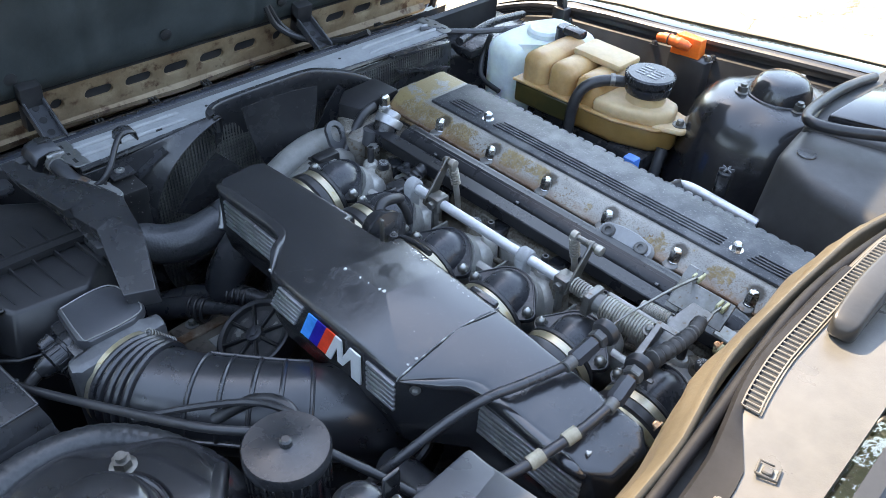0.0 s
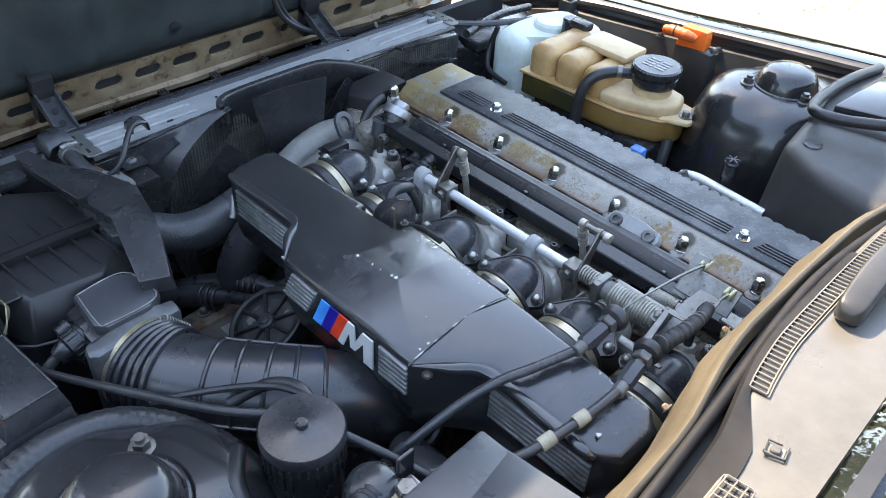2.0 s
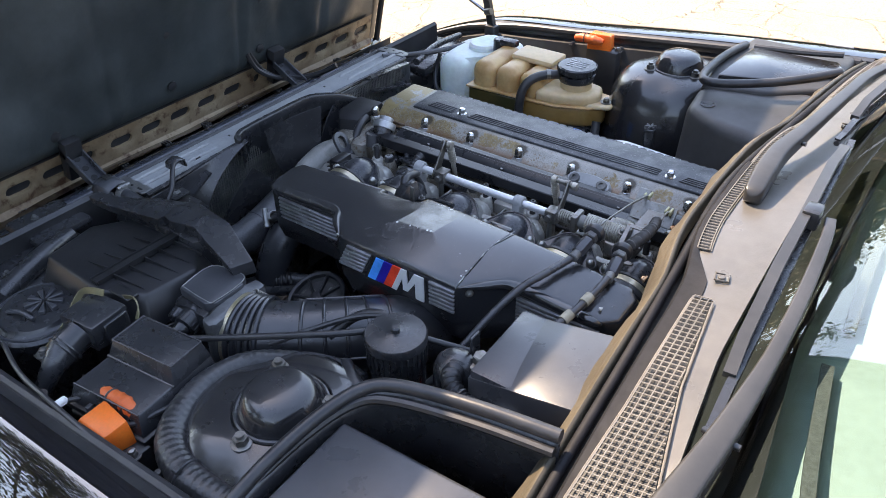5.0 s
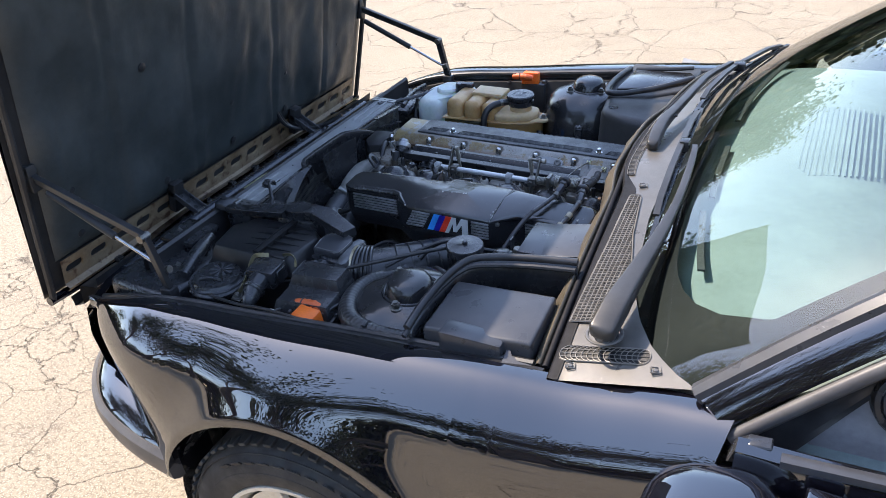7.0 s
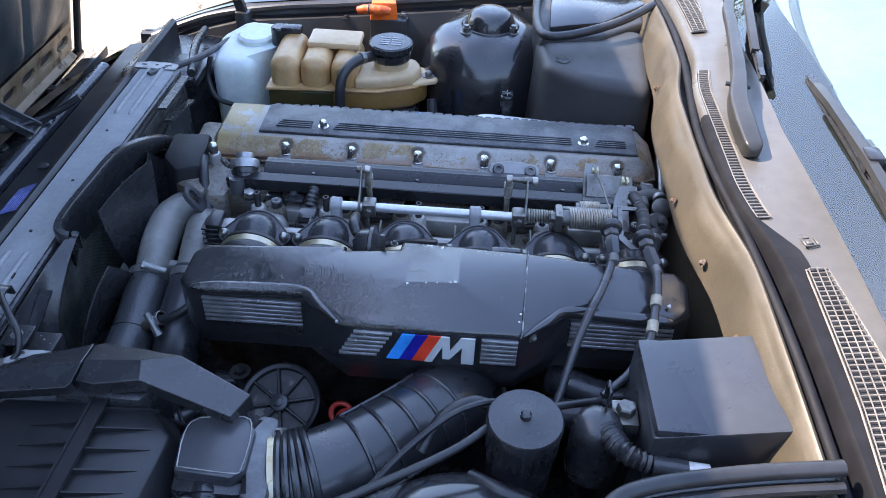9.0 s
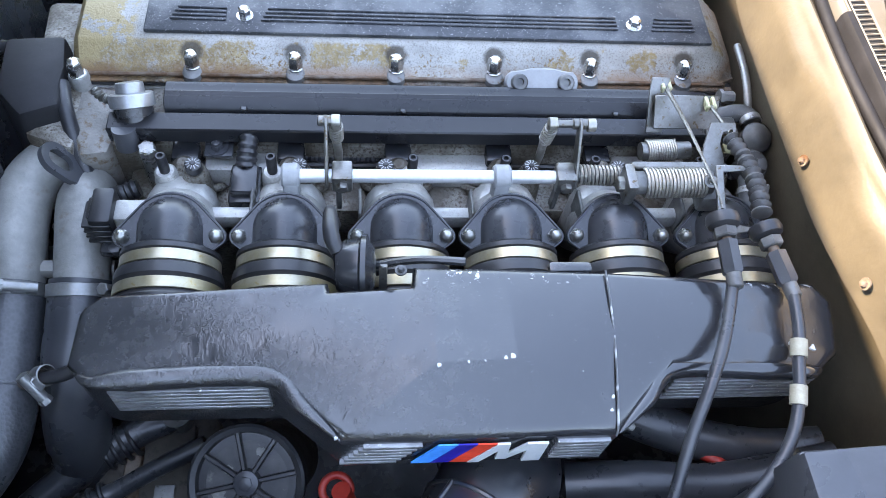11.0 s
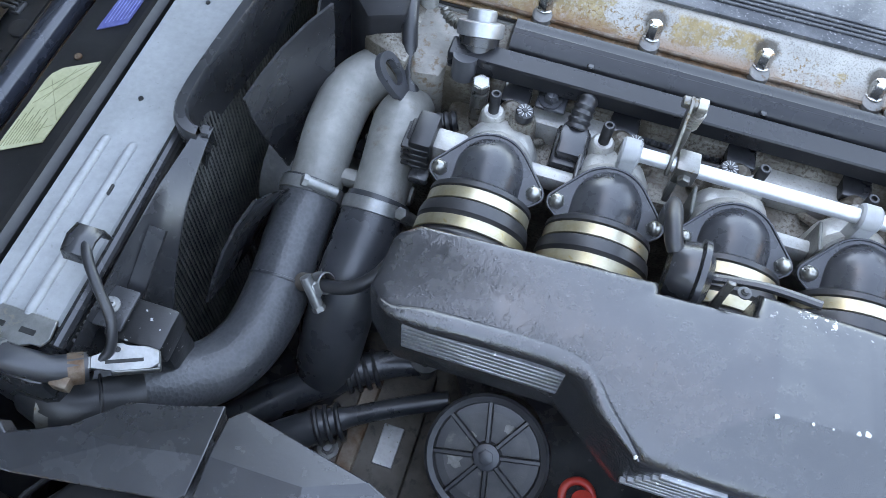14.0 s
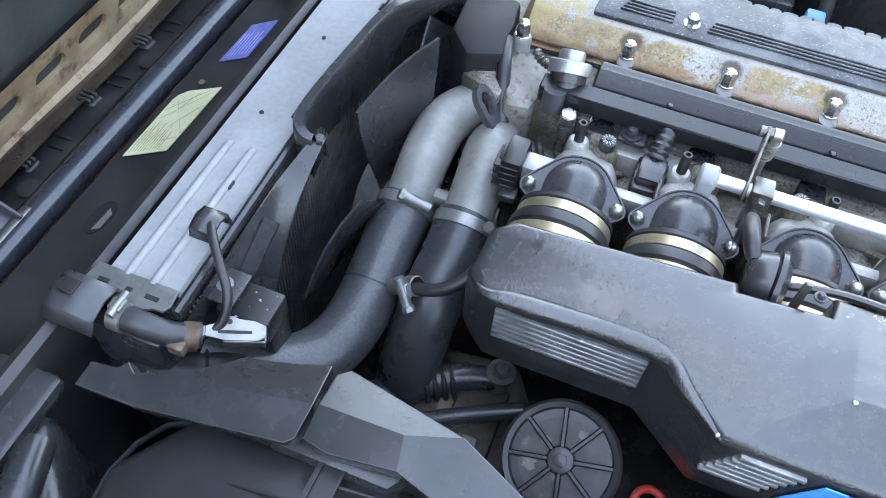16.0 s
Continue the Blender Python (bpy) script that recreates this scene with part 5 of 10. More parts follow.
# hinges: a leg on the frame and an arm to the front panel
for s in (-1, 1):
    y = CY + s * 0.270
    h = part("hinge", Geo().box((-0.012, -0.018, 0), (0.012, 0.018, 0.085), 0.003, m=frame_at((-0.575, y, 0.68), (0.979, 0, -0.205), (0.205, 0, 0.979))), PAINT_IN, hood)
    m = frame_at((-0.578, y, 0.735), (0.75, 0, -0.42), (0.42, 0, 0.75))
    g = Geo().box((0, -0.016, -0.002), (0.10, 0.016, 0.002), 0.0015, 1, m).box((0, -0.018, -0.002), (0.10, -0.014, 0.014), 0.001, 1, m).box((0, 0.014, -0.002), (0.10, 0.018, 0.014), 0.001, 1, m)
    arm = part("hinge_arm", g, PLASTIC_G, hood, "grey steel hinge arm with holes")
    for k in (0.03, 0.055, 0.08):
        part("hole", Geo().cyl(m @ Vector((k, 0, 0.001)), m @ Vector((k, 0, 0.003)), 0.006), MESH_M, arm)
    part("hinge_pin", Geo().cyl(m @ Vector((0.1, -0.03, 0)), m @ Vector((0.1, 0.03, 0)), 0.009), STEEL, arm)
part("wire_loom", Geo().tube([(-0.565, 0.08, 0.775), (-0.555, 0.10, 0.73), (-0.53, 0.15, 0.70), (-0.475, 0.20, 0.705), (-0.43, 0.225, 0.73)], 0.006, 8), RUBBER, hood)
part("wire_loom", Geo().tube([(-0.568, 0.09, 0.775), (-0.558, 0.115, 0.725), (-0.535, 0.165, 0.692), (-0.485, 0.215, 0.698), (-0.44, 0.235, 0.722)], 0.005, 8), RUBBER, hood)

# bonnet props with gas struts
def prop(s):
    f = (lambda p: flip(p)) if s > 0 else (lambda p: p)
    p = thing("bonnet_prop", f((-0.225, -0.775, 0.75)), "folding steel bonnet prop with a gas strut", "bonnet prop", group="bonnet props")
    base, elbow, top = f((-0.215, -0.772, 0.755)), f((-0.245, -0.772, 0.880)), f((-0.528, -0.772, 0.965))
    for a, b, w in ((base, elbow, 0.022), (elbow, top, 0.02)):
        d = Vector(b) - Vector(a)
        g = Geo().box((0, -w / 2, -0.002), (d.length, w / 2, 0.002), 0.0015, 1, frame_at(a, d, (0, 1, 0)))
        g.box((0, w / 2 - 0.003, -0.007), (d.length, w / 2, 0.007), 0.001, 1, frame_at(a, d, (0, 1, 0)))
        part("arm", g, PAINT_IN, p)
    part("pivot", Geo().cyl(Vector(elbow) - Vector((0, 0.012, 0)), Vector(elbow) + Vector((0, 0.012, 0)), 0.009), STEEL, p)
    a, b = Vector(f((-0.222, -0.76, 0.80))), Vector(f((-0.512, -0.76, 0.93)))
    part("rod", Geo().cyl(a, a.lerp(b, 0.45), 0.004), CHROME, p)
    part("cylinder", Geo().cyl(a.lerp(b, 0.42), b, 0.0085, bev=0.002), PAINT_IN, p)
    part("ball_joint", Geo().cyl(a - Vector((0.004, 0, 0)), a + Vector((0.012, 0, 0.005)), 0.008), STEEL, p)
    part("bracket", Geo().box(Vector(top) - Vector((0.02, 0.012, 0.03)), Vector(top) + Vector((0.006, 0.012, 0.03)), 0.003), PAINT_IN, p)
    part("base_plate", Geo().box(Vector(base) - Vector((0.015, 0.012, 0.05)), Vector(base) + Vector((0.015, 0.012, 0.012)), 0.003), PAINT_IN, p)


prop(-1)
prop(1)

# ---- wipers ----
def wiper(arm_path, blade0, blade1, bow, at):
    """arm_path: (x, y, z, half width, height) from the pivot to the blade's joint, which sits a fraction at along the blade."""
    w = thing("wiper", arm_path[0][:3], "satin grey-black windscreen wiper resting at the foot of the glass", "wiper", group="wipers")
    line = smooth_path([Vector(p[:3]) for p in arm_path], 5)
    n = len(line) - 1
    rows_w = []
    for i, p in enumerate(line):
        f = i / n * (len(arm_path) - 1)
        a = min(int(f), len(arm_path) - 2)
        hw, th = (arm_path[a][k] + (arm_path[a + 1][k] - arm_path[a][k]) * (f - a) for k in (3, 4))
        d = (line[min(i + 1, n)] - line[max(i - 1, 0)]).normalized()
        side = d.cross(Vector((0, 0, 1))).normalized()
        lift = side.cross(d)
        for q in ((0.25, 0.55, 0.8, 0.94, 1.0) if i == 0 else (1.0, 0.8) if i == n else (1.0,)):
            ring = []
            for j in range(20):
                c, m = math.cos(2 * math.pi * j / 20), math.sin(2 * math.pi * j / 20)
                ring.append(p - d * (0.012 * math.sqrt(1 - q * q) if i == 0 else 0) + side * hw * q * math.copysign(abs(c) ** 0.33, c) + lift * th * q * 0.5 * math.copysign(abs(m) ** 0.33, m))
            rows_w.append(ring)
    part("arm", Geo().rings(rows_w), WIPER, w, "", 30)
    p0 = Vector(arm_path[0][:3])
    part("dish_rim", Geo().torus((p0.x, p0.y + 0.012, p0.z - 0.014), (-0.1, 0, 1), 0.026, 0.003, 32, 8, 0.7), COWL, w, "bleached collar pressed into the cowl")
    knee = line[int(n * 0.45)]
    kd = (line[int(n * 0.45) + 1] - knee).normalized().cross(Vector((0, 0, 1))).normalized()
    part("arm_pin", Geo().cyl(knee - kd * 0.016, knee + kd * 0.016, 0.003), PLASTIC, w)
    part("pivot_pad", Geo().lathe((arm_path[0][0], arm_path[0][1] + 0.03, arm_path[0][2] - 0.032), (0, 0, 1), [(0, 0.02), (0.005, 0.018), (0.010, 0.012), (0.028, 0.010)], 24), RUBBER, w)
    b0, b1 = Vector(blade0), Vector(blade1)
    on = lambda k, dx=0.0, dz=0.0: b0.lerp(b1, k) + Vector((dx - bow * math.sin(math.pi * k), 0, dz + 0.004 * math.sin(math.pi * k)))
    bl = part("blade", Geo().tube([on(k / 10) for k in range(11)], 0.0038, 8, 2), RUBBER, w)
    part("spine", Geo().strip([on(k / 10, 0, 0.006) for k in range(11)], 0.007, 0.0025), PLASTIC, bl)
    part("bridge", Geo().strip([on(0.12, -0.004, 0.010), on(0.2, -0.006, 0.018), on(0.4, -0.007, 0.021), on(at, -0.006, 0.022), on(0.82, -0.006, 0.018), on(0.94, -0.003, 0.010)], 0.011, 0.008), WIPER, w)
    for k in (0.10, 0.42, 0.90):
        part("yoke", Geo().strip([on(k - 0.07, 0, 0.004), on(k, 0, 0.011), on(k + 0.07, 0, 0.004)], 0.008, 0.004), PLASTIC, w)
    part("joint", Geo().box(on(at - 0.02, -0.010, 0.008), on(at + 0.03, 0.009, 0.028), 0.003), PLASTIC, w)


wiper([(0.702, -0.795, 0.930, 0.0200, 0.026), (0.707, -0.745, 0.942, 0.0195, 0.032), (0.716, -0.67, 0.954, 0.0150, 0.026), (0.727, -0.575, 0.967, 0.0110, 0.018), (0.733, -0.478, 0.979, 0.0075, 0.013), (0.732, -0.384, 0.990, 0.0068, 0.010), (0.727, -0.30, 0.998, 0.006, 0.009), (0.722, -0.265, 1.000, 0.0055, 0.009)],
      (0.716, -0.575, 0.962), (0.698, -0.07, 0.994), 0.0, 0.60)
wiper([(0.621, -0.160, 0.944, 0.0115, 0.022), (0.619, -0.115, 0.950, 0.0128, 0.026), (0.621, -0.065, 0.957, 0.0118, 0.023), (0.634, 0.0, 0.965, 0.0095, 0.017), (0.652, 0.13, 0.971, 0.008, 0.013), (0.664, 0.215, 0.972, 0.008, 0.011), (0.70, 0.32, 0.972, 0.0055, 0.009)],
      (0.672, 0.01, 0.952), (0.808, 0.575, 0.943), 0.022, 0.52)

# ---- engine ----
engine = thing("engine", (0.21, 0.0, 0.32), "six-cylinder engine with an oxidised cast cover", "engine")
STACKS = (0.0, 0.098, 0.2005, 0.2995, 0.3985, 0.5005)
g = Geo()
g.prism([(-0.10, -0.13), (0.55, -0.13), (0.55, 0.16), (-0.10, 0.16)], 0.36, 0.70, 0.02, 2)
g.box((-0.105, -0.09, 0.60), (0.545, 0.13, 0.772), 0.008)
part("cylinder_head", g, ALU_DIRTY, engine, "grimy cast cylinder head")
# ledge of the head under the cover, with rounded bosses
g = Geo().box((-0.112, -0.020, 0.755), (0.556, 0.128, 0.775), 0.005)
for i in range(7):
    g.cyl((-0.055 + 0.1 * i, -0.010, 0.70), (-0.055 + 0.1 * i, -0.010, 0.772), 0.0085, bev=0.002)
part("head_ledge", g, ALU, engine)
part("gasket", Geo().box((-0.112, -0.0185, 0.7755), (0.557, 0.127, 0.779), 0.001), RUBBER, engine, "black cover gasket")

# cover: flange, sloping side and flat crown
prof = [(-0.0135, 0.779), (-0.0135, 0.7842), (-0.0095, 0.7868), (-0.004, 0.790), (0.010, 0.803), (0.016, 0.8065), (0.10, 0.8085), (0.108, 0.806), (0.118, 0.79), (0.126, 0.787), (0.126, 0.779)]
cov_rows = []
for x, k in ((-0.116, 0.0), (-0.113, 0.6), (-0.106, 1.0), (0.53, 1.0), (0.541, 0.75), (0.552, 0.25), (0.560, 0.0)):
    cov_rows.append([(x, y + (0.012 * (1 - k) if y < 0.05 else -0.012 * (1 - k)), 0.779 + (z - 0.779) * (0.3 + 0.7 * k) if z > 0.786 else z) for y, z in prof])
cover = part("valve_cover", Geo().rings(cov_rows), COVER, engine, "oxidised cast cover stained ochre", 30)
for i in range(1, 7):
    x = 0.1 * (i - 1)
    # upright column from the ledge to the nut, standing proud of the flange
    rows_c = []
    for z, r, y1 in ((0.722, 0.0108, -0.0125), (0.770, 0.0100, -0.0122), (0.784, 0.0096, -0.0115), (0.7875, 0.0092, -0.0105), (0.7888, 0.0078, -0.0095)):
        ring = []
        for j in range(24):
            a = 2 * math.pi * j / 24
            ring.append((x + r * math.cos(a), (0.001 if math.sin(a) > 0 else y1) + r * math.sin(a), z + (0.0008 if math.sin(a) > 0 else 0)))
        rows_c.append(ring)
    part("column", Geo().rings(rows_c), COLUMN, cover, "grey cast bolt column")
for i in range(0, 7):
    x = 0.1 * (i - 1) if i else -0.106
    p, ax = (Vector((x, -0.0035, 0.7882)), Vector((0, 0.16, 0.98))) if i else (Vector((x, -0.017, 0.789)), Vector((0, 0, 1)))
    a = Geo().lathe(p, ax, [(0, 0.0078), (0.0012, 0.0078), (0.0016, 0.0074)], 20)
    a.lathe(p + ax * 0.001, ax, [(0, 0.0075), (0.0125, 0.0075), (0.0152, 0.0066), (0.0172, 0.0045), (0.0178, 0.0015)], 6)
    part("cap_nut", a, PLATED, engine, "bright plated cap nut")
part("column", Geo().lathe((-0.106, -0.017, 0.72), (0, 0, 1), [(0, 0.012), (0.05, 0.0105), (0.067, 0.0098), (0.0692, 0.0085)], 20), ALU, cover)
part("bead", Geo().tube([(-0.104 + 0.05 * k, -0.0125, 0.7856) for k in range(14)], 0.0020, 8, 4), RUST, cover, "rust-stained bead along the flange")
part("flange_lip", Geo().rings([[(x, -0.0130, 0.7828), (x, -0.0172, 0.7826), (x, -0.0182, 0.7815), (x, -0.0178, 0.7797), (x, -0.0130, 0.7794)] for x in [-0.110 + 0.664 * k / 24 for k in range(25)]]), COVER, cover)
# ribbed dark panel along the crown
g = Geo().box((-0.046, 0.0215, 0.806), (0.532, 0.104, 0.8115), 0.003)
panel = part("ribbed_panel", g, PANEL, cover, "worn black ribbed panel")
for r in range(4):
    y = 0.036 + r * 0.0056
    for x0, x1 in ((-0.022, 0.032), (0.066, 0.432), (0.468, 0.515)):
        part("rib", Geo().box((x0 + 0.002 * r, y, 0.811), (x1, y + 0.0028, 0.8135), 0.0008, 1), PANEL, panel)
for x in (0.05, 0.45):
    a = Geo().lathe((x, 0.044, 0.8105), (0, 0, 1), [(0, 0.0085), (0.0015, 0.0085)], 14).lathe((x, 0.044, 0.812), (0, 0, 1), [(0, 0.0064), (0.008, 0.0064), (0.010, 0.004)], 6)
    part("cap_nut", a, PLATED, engine)
# irregular rubber edge at the far side of the panel
g = Geo()
x, k = -0.04, 0
while x < 0.525:
    h = 0.0016 * abs(noise.noise(Vector((k * 0.9, 2, 1))))
    w = 0.012 + 0.016 * abs(noise.noise(Vector((k * 1.3, 5, 2))))
    d = 0.0035 * noise.noise(Vector((k * 2.1, 7, 3)))
    g.prism([(x, 0.099), (x + w, 0.099), (x + w - 0.001, 0.1075 + d), (x + w * 0.6, 0.1092 + d), (x + w * 0.25, 0.1080 + d * 0.5), (x + 0.0006, 0.1075 + d)], 0.806, 0.8100 + h, 0.0006, 1)
    x += w + 0.0008
    k += 1
part("foam_edge", g, PANEL, cover)
# small flanged outlet on the cover's side
m = frame_at((0.345, -0.026, 0.797), (1, 0, 0), (0, -0.62, 0.78))
g = Geo()
rows_o = []
for z, k in ((-0.006, 1.0), (0.005, 1.0), (0.0075, 0.9)):
    pts = []
    for j in range(32):
        a = 2 * math.pi * j / 32
        r = 0.013 if abs(math.cos(a)) > 0.3 else 0.0145
        pts.append(m @ Vector((math.copysign(0.024, math.cos(a)) * min(1, abs(math.cos(a)) * 1.8) + r * math.cos(a) * k, r * math.sin(a) * k, z)))
    rows_o.append(pts)
g.rings(rows_o)
g.box((-0.016, -0.028, -0.014), (0.016, 0.0, 0.002), 0.006, 2, m)
outlet = part("flange_outlet", g, SILVER, engine, "pale grey two-bolt outlet flange")
for s in (-1, 1):
    p = m @ Vector((s * 0.0235, 0, 0.0075))
    n = m.to_3x3() @ Vector((0, 0, 1))
    part("socket_bolt", Geo().lathe(p, n, [(0, 0.0085), (0.004, 0.0082), (0.005, 0.007), (0.005, 0.004), (0.002, 0.0038)], 16), BELT, outlet)
# front timing case with its sensor housing
part("timing_case", Geo().prism([(-0.16, 0.10), (-0.10, 0.10), (-0.10, -0.10), (-0.15, -0.08)], 0.40, 0.776, 0.01, 2), ALU_DIRTY, engine)
part("front_casting", Geo().prism([(-0.115, -0.0185), (-0.062, -0.0185), (-0.062, -0.060), (-0.070, -0.100), (-0.096, -0.104), (-0.108, -0.06)], 0.68, 0.7738, 0.005, 2), CASTING, engine, "pale stained front casting")
g = Geo()
g.prism([(-0.183, 0.03), (-0.118, 0.035), (-0.114, -0.02), (-0.111, -0.076), (-0.147, -0.092), (-0.178, -0.055)], 0.62, 0.797, 0.006, 2,
        top=[(-0.178, 0.022), (-0.122, 0.027), (-0.117, -0.018), (-0.113, -0.062), (-0.146, -0.076), (-0.173, -0.045)])
part("distributor_cover", g, MATT, engine, "black plastic distributor cover")
part("plug_lead", Geo().tube([(-0.118, -0.03, 0.788), (-0.112, -0.055, 0.785), (-0.102, -0.085, 0.765), (-0.088, -0.115, 0.742), (-0.07, -0.13, 0.735)], 0.0075, 10), RUBBER, engine)
part("conduit", Geo().tube([(-0.115, -0.16, 0.728), (-0.09, -0.145, 0.738), (-0.07, -0.13, 0.74), (-0.045, -0.12, 0.745)], 0.0095, 10, wave=(0.006, 0.001)), RUBBER, engine)
# round pressure damper at the rail's front end
dm = Vector((-0.10, 0.66, 0.74)).normalized()
dp = Vector((-0.0455, -0.0625, 0.8055))
damper = part("pressure_damper", Geo().lathe(dp, dm, [(-0.0075, 0.0190), (-0.0068, 0.0205), (0.0030, 0.0208), (0.0046, 0.0202), (0.0054, 0.0185), (0.0056, 0.0130), (0.0130, 0.0127), (0.0150, 0.0118), (0.0155, 0.0095), (0.0150, 0.0005)], 44), DAMPER, engine, "satin silver pressure damper")
part("damper_neck", Geo().lathe(dp, dm, [(-0.032, 0.0135), (-0.024, 0.0150), (-0.016, 0.0150), (-0.0155, 0.0175), (-0.0070, 0.0180)], 30), PLASTIC, damper)
part("hose_nipple", Geo().tube([(-0.064, -0.055, 0.792), (-0.076, -0.052, 0.795), (-0.084, -0.046, 0.80)], 0.0045, 8, wave=(0.004, 0.0008)), STEEL, engine)
part("rail_bolt", Geo().cyl((-0.031, -0.104, 0.73), (-0.031, -0.104, 0.775), 0.008).hexa((-0.031, -0.104, 0.779), (0, -0.1, 1), 0.0085, 0.009), NUT, engine)

# ---- fuel rail ----
rail = thing("fuel_rail", (0.24, -0.07, 0.78), "matt black fuel rail along the intake side", "fuel rail")
rows_r = []
for x, k in ((-0.021, 0.55), (-0.018, 1.0), (0.49, 1.0), (0.512, 0.9), (0.53, 0.6)):
    c = Vector((x, -0.047, 0.785))
    rows_r.append([c + Vector((0, y * k, z * k)) for y, z in ((-0.0185, -0.014), (-0.0208, -0.006), (-0.0212, 0.001), (-0.0200, 0.007), (-0.0170, 0.0120), (-0.0125, 0.0152), (-0.0075, 0.0170), (-0.0062, 0.0164), (-0.002, 0.0178), (-0.0006, 0.0172), (0.004, 0.0180), (0.010, 0.017), (0.016, 0.010), (0.017, -0.008))])
part("rail_cover", Geo().rings(rows_r), SLICK, rail, "smooth black rail cover")
g = Geo().box((-0.066, -0.0945, 0.782), (0.515, -0.0725, 0.800), 0.0015, 1)
part("flat_bar", g, SLICK, rail)
part("bar_end", Geo().box((0.50, -0.093, 0.79), (0.535, -0.07, 0.802), 0.002, 1), STEEL, rail)
part("lug", Geo().cyl((-0.05, -0.096, 0.778), (-0.05, -0.092, 0.80), 0.011), PLASTIC_G, rail)
for x in (0.055, 0.205, 0.415):
    part("clip", Geo().box((x - 0.003, -0.069, 0.797), (x + 0.003, -0.064, 0.8), 0.001, 1), PLASTIC, rail)
for i, x in enumerate(STACKS[:5]):
    inj = thing("injector", (x, -0.085, 0.73), "black fuel injector with a clipped plug", "injector", group="injectors")
    part("body", Geo().cyl((x, -0.08, 0.71), (x, -0.082, 0.762), 0.012, bev=0.002).torus((x, -0.081, 0.752), (0, 0, 1), 0.0135, 0.004), PLASTIC, inj)
    part("plug", Geo().box((x - 0.013, -0.105, 0.752), (x + 0.013, -0.078, 0.772), 0.003), PLASTIC, inj)
    part("wire_clip", Geo().tube([(x - 0.011, -0.106, 0.758), (x - 0.004, -0.1075, 0.760), (x + 0.004, -0.1075, 0.758), (x + 0.011, -0.106, 0.76)], 0.0009, 5), STEEL, inj)

# ---- intake castings, boots and clamps ----
bodies = part("intake_base", Geo().box((-0.06, -0.14, 0.69), (0.54, -0.05, 0.735), 0.01), ALU_DIRTY, engine, "grimy intake base casting")
for x in STACKS:
    g = Geo().lathe((x, -0.183, 0.770), (0, 0.62, -0.78), [(0, 0.034), (0.012, 0.036), (0.05, 0.034), (0.11, 0.036)], 28)
    g.lathe((x, -0.148, 0.764), (0, 0.2, 0.98), [(-0.03, 0.036), (-0.004, 0.033), (0.008, 0.026), (0.012, 0.018)], 20)
    part("throttle_body", g, ALU, engine, "speckled cast throttle body")
for a, b in ((0, 1), (2, 3), (4, 5)):
    part("balance_bar", Geo().box((STACKS[a], -0.172, 0.752), (STACKS[b], -0.158, 0.772), 0.005), ALU, engine)
for i, x in enumerate(STACKS):
    stud_dx, knurl_dx = ((-0.014, 0.0125), (-0.015, 0.010), (0.012, -0.013), (0.0, 0.026), (-0.013, 0.012), (-0.012, 0.013))[i]
    part("stud_dome", Geo().lathe((x, -0.112, 0.72), (0, 0, 1), [(0, 0.015), (0.044, 0.0125), (0.052, 0.010), (0.056, 0.005)], 18), ALU_DIRTY, bodies)
    px, py = x + stud_dx, -0.124
    part("stud_boss", Geo().lathe((px, py, 0.72), (0, 0, 1), [(0, 0.014), (0.045, 0.0115), (0.056, 0.010), (0.058, 0.008)], 18), ALU, bodies)
    part("stud", Geo().lathe((px, py, 0.776), (0, 0, 1), [(0, 0.0048), (0.0235, 0.0048), (0.0245, 0.004), (0.0245, 0.0026), (0.021, 0.0024)], 14), DARK_STEEL, bodies)
    px = x + knurl_dx
    part("knurl_cup", Geo().lathe((px, py, 0.72), (0, 0, 1), [(0, 0.015), (0.05, 0.0125), (0.058, 0.0105), (0.060, 0.0095), (0.059, 0.008)], 20), ALU_DIRTY, bodies)
    g = Geo().rings([[Vector((px + r * q * math.cos(math.pi * j / 12), py + r * q * math.sin(math.pi * j / 12), 0.780 + h)) for j in range(24) for q in [0.82 if j % 2 and r < 0.0074 else 1.0]] for r, h in ((0.0078, 0.0), (0.0078, 0.008), (0.0073, 0.0092), (0.0066, 0.0095), (0.003, 0.0095), (0.0022, 0.0105), (0.0004, 0.0106))])
    part("knurled_cap", g, RUBBER, bodies, "black spoked screw cap")
    g = Geo()
    for j in range(11):
        g.box((0.0028, -0.0004, 0), (0.0068, 0.0004, 0.0004), 0, 1, Matrix.Translation((px, py, 0.7893)) @ Matrix.Rotation(2 * math.pi * j / 11, 4, "Z"))
    part("cap_star", g, INK, bodies, "pale worn star on the cap")
for a, b in ((2, 3), (4, 5), (0, 1)):
    part("port_bar", Geo().box((STACKS[a] + 0.016, -0.112, 0.733), (STACKS[b] - 0.008, -0.088, 0.763), 0.006), ALU, bodies)
# lower bolts along the port row
for x in (0.046, 0.146, 0.246, 0.348, 0.455):
    part("port_nut", Geo().nut((x, -0.066, 0.772), (0, -0.4, 0.9), 0.007, 0.011), BELT, engine)
    part("port_lug", Geo().cyl((x + 0.022, -0.07, 0.72), (x + 0.022, -0.074, 0.770), 0.012, bev=0.003), ALU_DIRTY, engine)

boot0 = thing("intake_boot", (0, 0, 0), "black rubber intake boot with gold hose clamps", "intake boot", group="intake boots")
FN = Vector((0, -0.42, 0.907))
fm = frame_at((0, -0.194, 0.7795), (1, 0, 0), FN)


